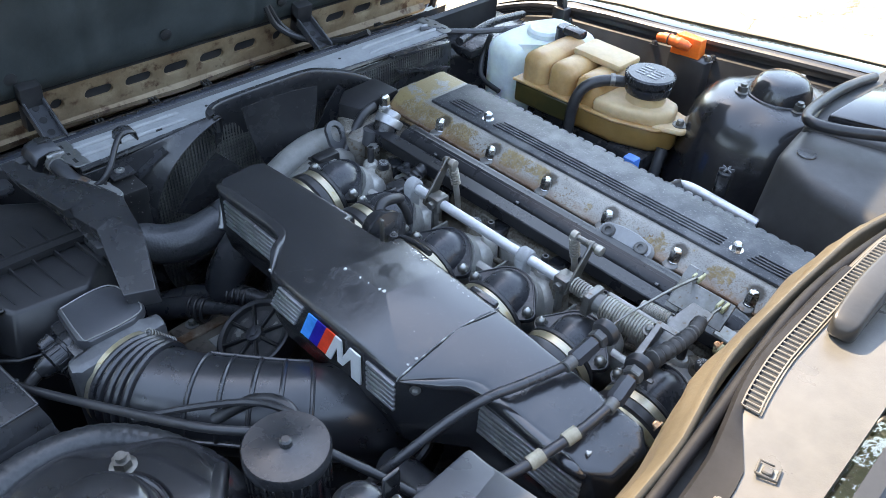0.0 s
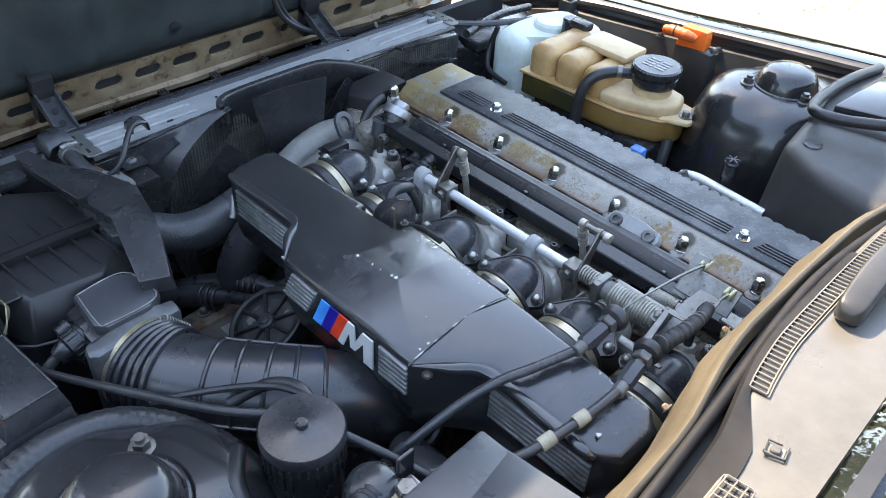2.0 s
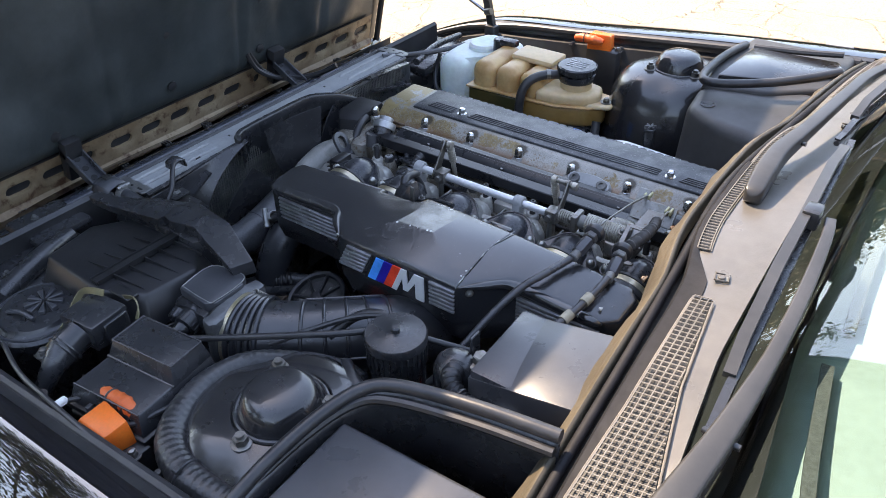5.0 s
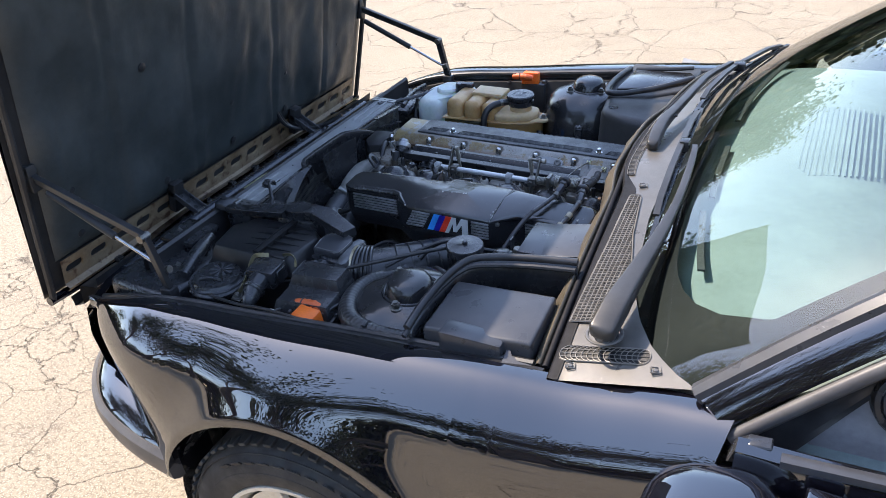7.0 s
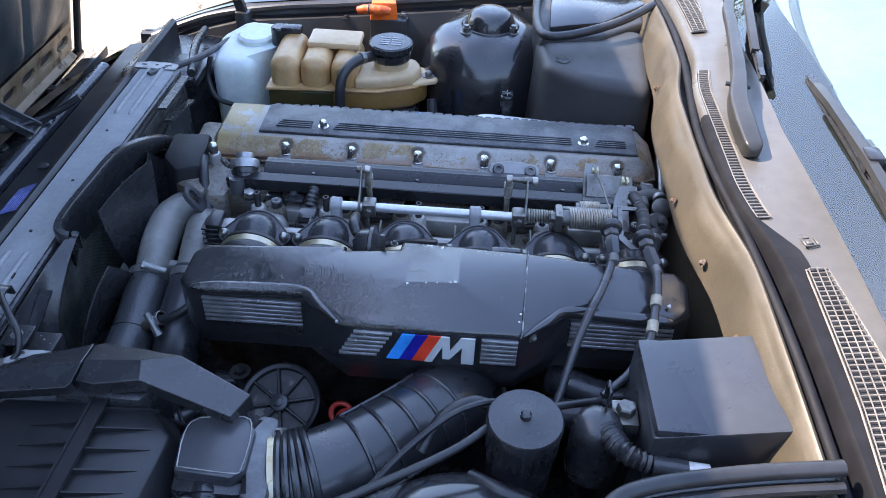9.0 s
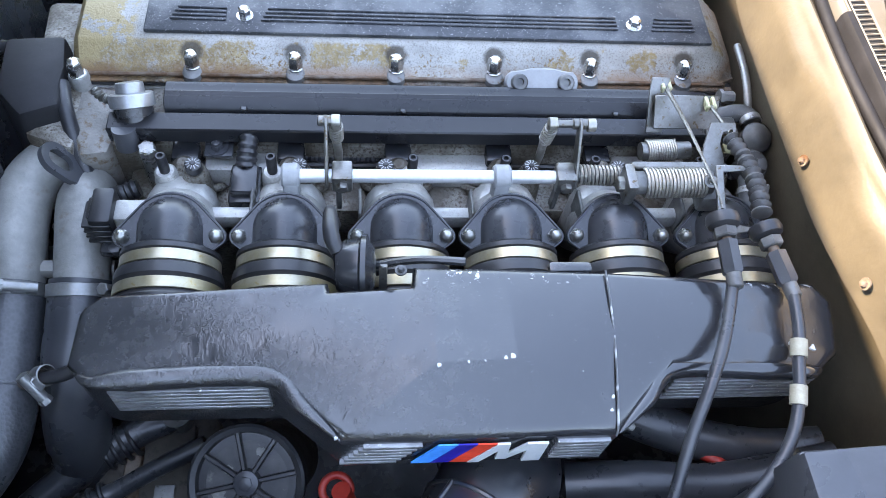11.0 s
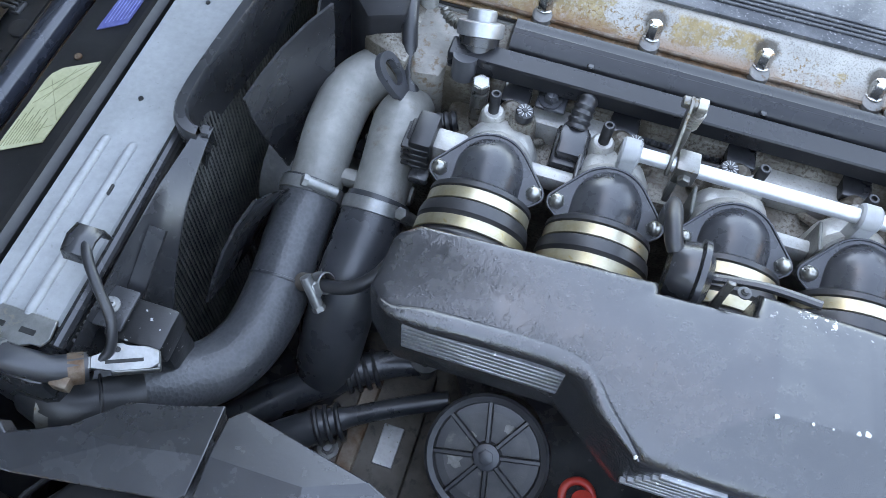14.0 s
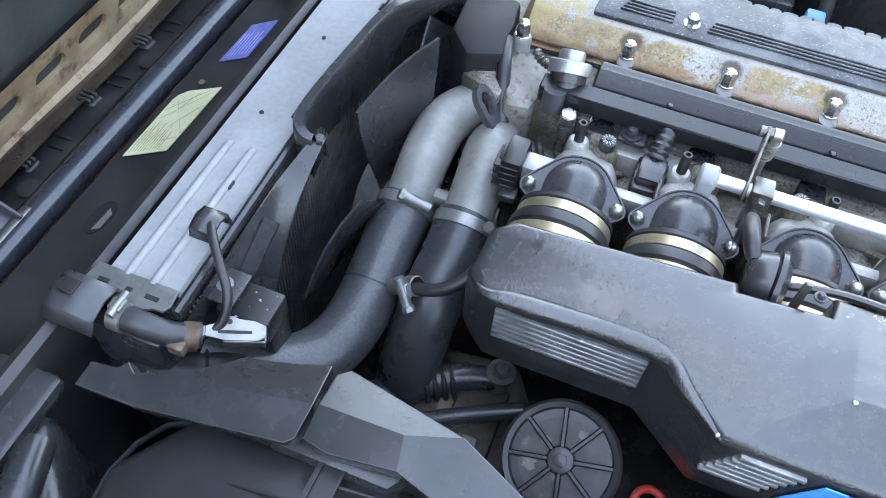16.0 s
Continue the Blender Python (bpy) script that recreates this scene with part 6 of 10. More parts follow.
def hull(pts):
    """Convex outline round the points, anticlockwise."""
    pts = sorted(pts)
    out = []
    for run in (pts, pts[::-1]):
        h = []
        for p in run:
            while len(h) > 1 and (h[-1][0] - h[-2][0]) * (p[1] - h[-2][1]) - (h[-1][1] - h[-2][1]) * (p[0] - h[-2][0]) <= 1e-12:
                h.pop()
            h.append(p)
        out += h[:-1]
    return out


circle = lambda x, y, r, n: [(x + r * math.cos(2 * math.pi * j / n), y + r * math.sin(2 * math.pi * j / n)) for j in range(n)]
ear = hull(circle(0, 0.001, 0.0355, 40) + circle(-0.0395, -0.003, 0.0088, 18) + circle(0.0395, -0.003, 0.0088, 18))
rows_f = [[fm @ Vector((x * k, y * k, z)) for x, y in ear] for k, z in ((1.0, 0.0), (1.0, 0.0045), (0.985, 0.006), (0.955, 0.006), (0.935, 0.0045), (0.3, 0.0045))]
part("flange", Geo().rings(rows_f), HOSE, boot0)
AX = Vector((0, -0.98, -0.2))
path = [(0, -0.185, 0.772), (0, -0.190, 0.780), (0, -0.197, 0.779), (0, -0.207, 0.7725), (0, -0.222, 0.765)]
part("neck_ring", Geo().torus((0, -0.1945, 0.7805), FN, 0.0295, 0.0016, 36, 8), HOSE, boot0)
part("elbow", Geo().tube(path, [0.029, 0.0285, 0.0282, 0.029, 0.031], 28, 6), HOSE, boot0)
RC = Vector((0, -0.211, 0.7665))
part("sleeve", Geo().lathe(RC, AX, [(-0.006, 0.030), (-0.004, 0.038), (-0.001, 0.0425), (0.003, 0.0428), (0.004, 0.0408), (0.015, 0.0412), (0.0165, 0.0445), (0.020, 0.0455), (0.026, 0.046), (0.029, 0.0435), (0.041, 0.044), (0.044, 0.0465), (0.075, 0.0465)], 40), RUBBER, boot0)
for o in (0.0045, 0.0295):
    part("clamp", Geo().lathe(RC + AX * o, AX, [(0, 0.0412 if o < 0.02 else 0.0442), (0.0005, 0.0425 if o < 0.02 else 0.0455), (0.0095, 0.0428 if o < 0.02 else 0.0458), (0.010, 0.0414 if o < 0.02 else 0.0444)], 40, False, False), BRASS, boot0)
for s in (-1, 1):
    p = fm @ Vector((s * 0.0395, -0.003, 0.004))
    part("acorn_nut", Geo().lathe(p, FN, [(0, 0.0068), (0.0055, 0.0068), (0.006, 0.0062)], 6).lathe(p + FN * 0.0055, FN, [(0, 0.006), (0.003, 0.0056), (0.0055, 0.0036), (0.0065, 0.0008)], 16), NUT, boot0)
for x in STACKS[1:]:
    copy_thing(boot0, Matrix.Translation((x, 0, 0)))

# ---- intake plenum ----
plenum = thing("intake_plenum", (0.25, -0.34, 0.745), "chipped black wrinkle-painted intake plenum with a striped badge", "intake plenum")
OUTL = [(-0.046, -0.292), (-0.05, -0.334), (-0.034, -0.3495), (0.096, -0.3495), (0.150, -0.4005), (0.349, -0.4005), (0.402, -0.3495), (0.522, -0.3515), (0.545, -0.336), (0.549, -0.294),
        (0.534, -0.2795), (0.356, -0.2715), (0.276, -0.2688), (0.222, -0.2671), (0.2045, -0.2665), (0.2025, -0.2835), (0.1405, -0.2855), (0.1385, -0.2775), (-0.03, -0.2835)]
TOPZ = [0.831, 0.824, 0.825, 0.833, 0.8335, 0.8345, 0.834, 0.828, 0.825, 0.832, 0.839, 0.8475, 0.8487, 0.8486, 0.8485, 0.847, 0.8445, 0.8445, 0.8375]
b = bmesh.new()
top = [b.verts.new((x, y, z)) for (x, y), z in zip(OUTL, TOPZ)]
mid = [b.verts.new((0.2475 + (x - 0.2475) * 1.0, y, 0.775 if y < -0.38 else 0.757)) for x, y in OUTL]
low = [b.verts.new((0.2475 + (x - 0.2475) * 0.97, -0.335 + (y + 0.335) * 0.8, 0.735)) for x, y in OUTL]
extra = [b.verts.new(p) for p in ((0.217, -0.3535, 0.8595), (0.276, -0.3515, 0.8615), (0.088, -0.318, 0.8455), (0.412, -0.312, 0.85))]
V = top + extra
for f in ((3, 4, 19, 21), (2, 3, 21), (1, 2, 21), (0, 1, 21), (18, 0, 21), (17, 18, 21), (16, 17, 21), (16, 21, 19), (15, 16, 19), (14, 15, 19), (13, 14, 19), (13, 19, 20, 12), (4, 5, 20, 19), (5, 6, 22, 20), (11, 12, 20, 22), (10, 11, 22), (9, 10, 22), (8, 9, 22), (7, 8, 22), (6, 7, 22)):
    b.faces.new([V[i] for i in f])
n = len(OUTL)
for hi, lo in ((top, mid), (mid, low)):
    for i in range(n):
        b.faces.new((hi[i], lo[i], lo[(i + 1) % n], hi[(i + 1) % n]))
b.faces.new(low)
bmesh.ops.recalc_face_normals(b, faces=b.faces[:])
rim = [e for e in b.edges if (e.verts[0] in top and e.verts[1] in top) or (e.verts[0] in top and e.verts[1] in mid) or (e.verts[0] in mid and e.verts[1] in mid)]
bmesh.ops.bevel(b, geom=rim, offset=0.008, segments=4, affect="EDGES", profile=0.55)
# the lid's panels meet in crisp folds
near_to = lambda v, ks, r: any((v.co - Vector(c)).length < r for c in ks)
peaks, ends = ((0.217, -0.3535, 0.8595), (0.276, -0.3515, 0.8615)), ((0.150, -0.4005, 0.8335), (0.349, -0.4005, 0.8345), (0.276, -0.2688, 0.8487), (0.222, -0.2671, 0.8486))
folds = [e for e in b.edges if e.is_manifold and any(near_to(v, peaks, 0.004) for v in e.verts) and all(near_to(v, peaks, 0.004) or near_to(v, ends, 0.0145) for v in e.verts)]
bmesh.ops.split_edges(b, edges=folds)
shell = part("shell", Geo().bm(b), WRINKLE, plenum, "", 50, False)
# brow over the wing grilles
for pts in (((-0.040, -0.343, 0.8225), (-0.028, -0.3495, 0.8255), (0.0, -0.3475, 0.8245), (0.094, -0.3475, 0.8275), (0.122, -0.374, 0.8325), (0.149, -0.3995, 0.832)),
            ((0.35, -0.3995, 0.832), (0.376, -0.375, 0.832), (0.404, -0.3475, 0.8255), (0.48, -0.3485, 0.8225), (0.512, -0.352, 0.8245), (0.526, -0.3495, 0.822))):
    part("brow", Geo().tube(pts, [0.002, 0.0045, 0.0085, 0.0085, 0.006, 0.0008] if pts[0][0] < 0.2 else [0.0008, 0.006, 0.0085, 0.0085, 0.0065, 0.002], 12, 6), WRINKLE, plenum)
# seam and casting line
SEAM = mat("worn_seam", (0.10, 0.105, 0.11), 0.4, 0, (0.42, 0.42, 0.41), 110, mix=(0.54, 0.62))
part("seam", Geo().tube([(0.356, -0.274, 0.8502), (0.3535, -0.31, 0.8542), (0.3515, -0.345, 0.8517), (0.349, -0.392, 0.8385), (0.3475, -0.4015, 0.832)], 0.0009, 6, 4), SEAM, plenum, "worn casting seam")


def slats(x0, x1, y, z0, z1, count, skew=0.0):
    for k in range(count):
        z = z0 + (z1 - z0) * (k + 0.5) / count
        s = skew * (k - (count - 1) / 2)
        part("slat", Geo().box((x0 + s, y - 0.0022, z - (z1 - z0) / count * 0.30), (x1 + s, y + 0.002, z + (z1 - z0) / count * 0.30), 0.0007, 1), SLAT, plenum, "worn silver grille slat")


slats(-0.021, 0.095, -0.3505, 0.774, 0.814, 6)
slats(0.408, 0.525, -0.3515, 0.774, 0.814, 6)
slats(0.156, 0.1985, -0.4015, 0.7875, 0.8275, 6, 0.0035)
slats(0.3055, 0.3455, -0.4015, 0.7875, 0.8275, 6)
bm_ = frame_at((0.20, -0.4025, 0.7875), (1, 0, 0), (0, -1, 0))
for k, mt in enumerate((B_LIGHT, B_DARK, B_RED)):
    x = 0.0005 + k * 0.0142
    part("badge_stripe", Geo().prism([(x, 0), (x + 0.0142, 0), (x + 0.0322, 0.04), (x + 0.018, 0.04)], 0, 0.0012, 0, m=bm_), mt, plenum)
part("badge_letter", Geo().prism([(0.0432, 0), (0.052, 0), (0.0632, 0.0255), (0.0635, 0.006), (0.0715, 0.006), (0.0845, 0.0255), (0.0845, 0), (0.0985, 0), (0.0985, 0.04), (0.083, 0.04), (0.0715, 0.0185), (0.0705, 0.04), (0.0612, 0.04)], 0, 0.0018, 0, m=bm_), B_SILVER, plenum, "speckled silver badge letter")
# bare chips in the paint
for x, y, z, r in ((0.272, -0.3505, 0.8612, 0.0042), (0.267, -0.3515, 0.8612, 0.003), (0.219, -0.355, 0.859, 0.0035), (0.24, -0.3535, 0.8602, 0.002), (0.252, -0.353, 0.8606, 0.0017), (0.498, -0.333, 0.8385, 0.0036), (0.517, -0.336, 0.835, 0.0045), (0.345, -0.385, 0.8402, 0.003), (0.3465, -0.376, 0.8432, 0.0034), (0.146, -0.3985, 0.8355, 0.003)):
    pts = [(x + 0.75 * r * math.cos(a) * (0.35 + 1.1 * abs(noise.noise(Vector((x * 90, y * 90, a * 1.7))))), y + 0.75 * r * math.sin(a) * (0.35 + 1.1 * abs(noise.noise(Vector((x * 70, a * 1.9, 3)))))) for a in [2 * math.pi * j / 14 for j in range(14)]]
    part("paint_chip", Geo().prism(pts, z - 0.002, z + 0.0004), CHIP, plenum)
part("side_screw", Geo().nut((0.361, -0.390, 0.823), (0.7, -0.7, 0), 0.0034, 0.004), BELT, plenum)

# ---- vacuum unit at the plenum's notch ----
vac = thing("vacuum_unit", (0.16, -0.256, 0.80), "black vacuum capsule on a steel bracket", "vacuum unit")
part("capsule", Geo().lathe((0.145, -0.254, 0.823), (0.97, -0.05, 0.05), [(0, 0.018), (0.006, 0.0225), (0.018, 0.024), (0.02, 0.0275), (0.024, 0.0275), (0.026, 0.022), (0.03, 0.016), (0.031, 0.008)], 30), PLASTIC, vac)
part("bracket", Geo().prism([(0.0, 0.0), (0.03, 0.0), (0.03, 0.006), (0.006, 0.008), (0.006, 0.05), (0.0, 0.05)], 0, 0.003, 0.0008, 1, frame_at((0.178, -0.272, 0.81), (1, 0, 0), (0, -1, 0))), STEEL, vac)
part("bracket_nut", Geo().nut((0.195, -0.2685, 0.8425), (0, 0, 1), 0.003, 0.004), BELT, vac)
part("pull_rod", Geo().tube([(0.176, -0.254, 0.826), (0.21, -0.256, 0.838), (0.246, -0.2625, 0.8455)], 0.0035, 8), PLASTIC, vac)
part("pipe", Geo().tube([(0.146, -0.248, 0.838), (0.1415, -0.240, 0.843), (0.140, -0.228, 0.8425), (0.1395, -0.213, 0.838), (0.139, -0.205, 0.834)], [0.006, 0.0066, 0.0066, 0.0062, 0.0045], 14), RUBBER, vac)
part("hose", Geo().tube([(0.138, -0.21, 0.833), (0.14, -0.2, 0.815), (0.142, -0.195, 0.795)], 0.005, 10), RUBBER, vac)
part("lug", Geo().box((0.312, -0.272, 0.838), (0.348, -0.262, 0.8465), 0.004), WRINKLE, vac)

# ---- throttle linkage ----
link = thing("throttle_linkage", (0.25, -0.152, 0.78), "polished throttle shaft with levers and return springs", "throttle linkage")
SY, SZ = -0.152, 0.809
part("shaft", Geo().cyl((0.098, SY, SZ), (0.352, SY, SZ), 0.0062, bev=0.001), ROD, link)
for x in (0.103, 0.291):
    part("bearing", Geo().cyl((x - 0.008, SY, SZ), (x + 0.008, SY, SZ), 0.0112, bev=0.002).box((x - 0.007, SY - 0.012, 0.77), (x + 0.007, SY + 0.006, SZ), 0.003), SILVER, link)
for x in (0.148, 0.349):
    part("clamp_block", Geo().box((x - 0.009, SY - 0.011, SZ - 0.010), (x + 0.009, SY + 0.010, SZ + 0.010), 0.002).hexa((x, SY - 0.011, SZ), (0, -1, 0), 0.0055, 0.005), STEEL, link)
    part("drop_lever", Geo().box((x - 0.006, SY - 0.006, 0.765), (x - 0.001, SY + 0.004, SZ), 0.001, 1), BELT, link)
for x in (0.1345, 0.358):
    d = Vector((0, 0.028, 0.045))
    m = frame_at((x, SY, SZ), d, (1, 0, 0))
    part("lever", Geo().prism([(-0.009, -0.0075), (0.0, -0.009), (0.052, -0.005), (0.056, 0.0), (0.052, 0.005), (0.0, 0.009), (-0.009, 0.0075)], -0.0015, 0.0015, 0.0006, 1, m), STEEL, link)
    part("lever_eye", Geo().cyl((x - 0.007, -0.124, 0.85), (x + 0.009, -0.124, 0.85), 0.0048, bev=0.001), STEEL, link)
for x in (0.143, 0.3335):
    part("ball_end", Geo().lathe((x, -0.124, 0.85), (1, 0, 0), [(-0.0048, 0.003), (-0.0035, 0.006), (0.0035, 0.006), (0.0048, 0.003)], 16), SPRING, link)
    part("push_rod", Geo().tube([(x, -0.124, 0.846), (x - 0.001, -0.118, 0.825), (x + 0.001, -0.112, 0.79), (x, -0.108, 0.765)], 0.004, 10), SPRING, link)
    part("rod_spring", Geo().coil((x, -0.1235, 0.844), (x, -0.1165, 0.818), 0.0055, 0.001, 6), SPRING, link)
part("cross_pin", Geo().cyl((0.333, -0.124, 0.85), (0.368, -0.124, 0.85), 0.0035), STEEL, link)
part("ball_end", Geo().lathe((0.368, -0.125, 0.85), (1, 0, 0), [(-0.0048, 0.003), (-0.0035, 0.006), (0.0035, 0.006), (0.0048, 0.003)], 16), SPRING, link)
part("dark_spring", Geo().coil((0.362, SY, SZ + 0.004), (0.4, SY - 0.002, SZ + 0.005), 0.0085, 0.0013, 11), SPRING, link)
part("spring_core", Geo().cyl((0.36, SY, SZ + 0.004), (0.43, SY - 0.003, SZ + 0.006), 0.0066), BELT, link)
part("bright_spring", Geo().coil((0.414, -0.172, 0.828), (0.470, -0.171, 0.828), 0.0125, 0.0015, 17), SPRING, link)
part("spring_core", Geo().cyl((0.398, -0.172, 0.828), (0.476, -0.171, 0.828), 0.0105), BELT, link)
part("spring_anchor", Geo().box((0.394, -0.188, 0.815), (0.404, -0.160, 0.842), 0.003).hexa((0.394, -0.175, 0.83), (-1, 0, 0), 0.007, 0.006), STEEL, link)
part("slide_bar", Geo().box((0.405, -0.158, 0.822), (0.475, -0.150, 0.832), 0.0015, 1), STEEL, link)
part("rear_spring", Geo().coil((0.434, -0.118, 0.805), (0.462, -0.116, 0.805), 0.0098, 0.0012, 12), SPRING, link)
part("rear_spring_core", Geo().cyl((0.428, -0.118, 0.805), (0.476, -0.116, 0.805), 0.0085), STEEL, link)
# cable brackets
part("tall_bracket", Geo().prism([(-0.009, -0.075), (0.004, -0.078), (0.008, -0.03), (0.008, 0.0), (0.01, 0.012), (-0.008, 0.012), (-0.009, 0.0)], 0, 0.0025, 0.0007, 1, frame_at((0.4495, -0.062, 0.829), (1, 0, 0), (0, -0.75, 0.65))), STEEL, link)
part("square_bracket", Geo().prism([(-0.012, -0.02), (0.052, -0.02), (0.052, 0.012), (-0.012, 0.012)], 0, 0.0025, 0.0007, 1, frame_at((0.456, -0.078, 0.822), (1, 0, 0), (0, -0.7, 0.7))), STEEL, link)
for x, y, z in ((0.456, -0.06, 0.832), (0.497, -0.08, 0.829)):
    for s in (-1, 1):
        part("nylon_clip", Geo().box((x + s * 0.0032 - 0.0018, y - 0.006, z - 0.004), (x + s * 0.0032 + 0.0018, y + 0.008, z + 0.004), 0.001, 1), YELLOW, link)
part("arm_plate", Geo().prism([(-0.012, -0.034), (0.014, -0.034), (0.013, -0.006), (0.008, 0.008), (0.011, 0.019), (0.021, 0.022), (0.021, 0.014), (0.024, 0.014), (0.024, 0.027), (0.0, 0.027), (-0.006, 0.008)], 0, 0.0025, 0.0007, 1, frame_at((0.481, -0.140, 0.832), (1, 0, 0), (0, -0.55, 0.83))), STEEL, link)
part("hook_plate", Geo().prism([(-0.006, -0.04), (0.010, -0.055), (0.026, -0.053), (0.026, -0.049), (0.012, -0.048), (0.001, -0.036), (-0.001, 0.0), (0.022, 0.001), (0.022, -0.006), (0.025, -0.006), (0.025, 0.005), (-0.006, 0.005)], 0, 0.003, 0.0007, 1, frame_at((0.479, -0.172, 0.846), (1, 0, 0), (0, -0.5, 0.86))), STEEL, link)
part("bearing_pad", Geo().box((0.468, -0.185, 0.80), (0.492, -0.145, 0.822), 0.004), BELT, link)
part("inner_wire", Geo().tube([(0.456, -0.063, 0.833), (0.456, -0.12, 0.85), (0.4565, -0.20, 0.868), (0.456, -0.228, 0.87)], [0.0022, 0.0018, 0.0011, 0.0011], 6, 4), STEEL, link)
part("inner_wire", Geo().tube([(0.497, -0.083, 0.83), (0.499, -0.11, 0.838), (0.501, -0.13, 0.843)], 0.0018, 6, 4), STEEL, link)
part("bolt", Geo().nut((0.47, -0.178, 0.84), (0, -0.5, 0.86), 0.004, 0.006), STEEL, link)

def cable(pts, collar, label, tapes=()):
    c = thing("throttle_cable", pts[-1], label, "throttle cable", group="throttle cables")
    p0, p1 = Vector(pts[0]), Vector(pts[1])
    d = (p1 - p0).normalized()
    part("grommet", Geo().lathe(p0 - d * 0.004, d, [(0, 0.007), (0.002, 0.013), (0.007, 0.014), (0.011, 0.0125), (0.013, 0.009)], 24), RUBBER, c)
    part("lock_nut", Geo().hexa(p0 + d * 0.010, d, 0.0095, 0.008), BELT, c)
    part("thread", Geo().cyl(p0 + d * 0.016, p1, 0.0045), RUST, c)
    part("adjuster", Geo().lathe(p1 - d * 0.006, d, [(0, 0.0085), (0.026, 0.0085), (0.028, 0.007)], 6), PLASTIC_G, c)
    part("ferrule", Geo().cyl(p1 + d * 0.02, p1 + d * 0.034, 0.0062, bev=0.001), BELT, c)
    part("sheath", Geo().tube([p1 + d * 0.018] + [Vector(p) for p in pts[2:]], collar, 12), HOSE, c)
    for t in tapes:
        a, b2 = Vector(t[0]), Vector(t[1])
        part("tape", Geo().cyl(a, b2, collar + 0.0017, seg=14), TAPE, c, "cream adhesive tape")
    return c


cable([(0.4555, -0.235, 0.866), (0.455, -0.262, 0.863), (0.452, -0.295, 0.858), (0.438, -0.335, 0.853), (0.424, -0.365, 0.846), (0.408, -0.40, 0.825), (0.39, -0.45, 0.79), (0.372, -0.49, 0.755), (0.33, -0.55, 0.72)], 0.0048, "black throttle cable crossing the plenum")
cable([(0.4965, -0.237, 0.854), (0.501, -0.266, 0.852), (0.505, -0.295, 0.851), (0.503, -0.325, 0.847), (0.498, -0.35, 0.842), (0.492, -0.378, 0.837), (0.482, -0.405, 0.83), (0.462, -0.432, 0.82), (0.435, -0.455, 0.81)], 0.0049, "black throttle cable bound with cream tape",
      tapes=(((0.501, -0.334, 0.8455), (0.4985, -0.347, 0.8425)), ((0.4935, -0.369, 0.839), (0.4905, -0.383, 0.8355))))
part("bellows", Geo().tube([(0.4985, -0.130, 0.842), (0.503, -0.155, 0.846), (0.5035, -0.19, 0.851), (0.499, -0.222, 0.853)], [0.0055, 0.0062, 0.0068, 0.0070], 18, wave=(0.0075, 0.0020)), DUSTY, link, "dusty rubber bellows")

# ---- breather tee at the rear ----
tee = thing("breather_valve", (0.535, -0.125, 0.78), "grey plastic breather valve on a bent hose", "valve")
part("hose", Geo().tube([(0.508, -0.070, 0.782), (0.525, -0.063, 0.792), (0.541, -0.0625, 0.798), (0.550, -0.068, 0.80), (0.552, -0.078, 0.80)], 0.0092, 16), DUSTY, tee)
part("clamp", Geo().lathe((0.5515, -0.071, 0.80), (0.1, -1, 0), [(0, 0.0104), (0.0065, 0.0104)], 24, False, False), DULL, tee, "bright hose clip")
CA = Vector((0.10, -0.38, 0.92)).normalized()
part("cup", Geo().lathe((0.553, -0.094, 0.797), CA, [(-0.012, 0.009), (-0.004, 0.011), (-0.003, 0.0152), (0.0035, 0.0156), (0.005, 0.0135), (0.0085, 0.012), (0.0115, 0.007), (0.012, 0.001)], 30), DUSTY, tee)
part("rim_band", Geo().lathe((0.553, -0.094, 0.797), CA, [(-0.0005, 0.0158), (0.0015, 0.0158)], 30, False, False), PLASTIC, tee)
part("body", Geo().lathe((0.541, -0.126, 0.795), CA, [(-0.022, 0.010), (-0.004, 0.0125), (-0.002, 0.0148), (0.004, 0.0148), (0.0052, 0.0128), (0.0075, 0.0118), (0.008, 0.001)], 30), DUSTY, tee)
part("nub", Geo().box((-0.0045, -0.006, 0), (0.0045, 0.006, 0.009), 0.002, 2, frame_at(Vector((0.543, -0.129, 0.795)) + CA * 0.006, (1, 0, 0), CA)), DUSTY, tee)
part("elbow", Geo().tube([(0.540, -0.136, 0.786), (0.536, -0.152, 0.787), (0.531, -0.168, 0.781), (0.528, -0.182, 0.770)], [0.011, 0.0105, 0.010, 0.010], 16), DUSTY, tee)
part("clamp", Geo().lathe((0.5365, -0.150, 0.7865), (-0.25, -0.95, -0.2), [(0, 0.0118), (0.0065, 0.0118)], 24, False, False).box((0.543, -0.156, 0.79), (0.551, -0.150, 0.799), 0.0015, 1), DULL, tee)
part("union_bolt", Geo().lathe((0.531, -0.036, 0.792), (1, 0, 0), [(0, 0.0085), (0.004, 0.0085), (0.0045, 0.0065), (0.016, 0.0065)], 6), DULL, tee)
part("side_bolt", Geo().lathe((0.520, -0.108, 0.800), (-0.1, -0.5, 0.85), [(0, 0.0075), (0.006, 0.0075), (0.007, 0.006), (0.0072, 0.001)], 6), ZINC, tee)
part("steel_line", Geo().tube([(0.565, 0.03, 0.80), (0.562, -0.01, 0.802), (0.559, -0.045, 0.795), (0.560, -0.07, 0.77), (0.562, -0.085, 0.72)], 0.0042, 10), DULL, tee)

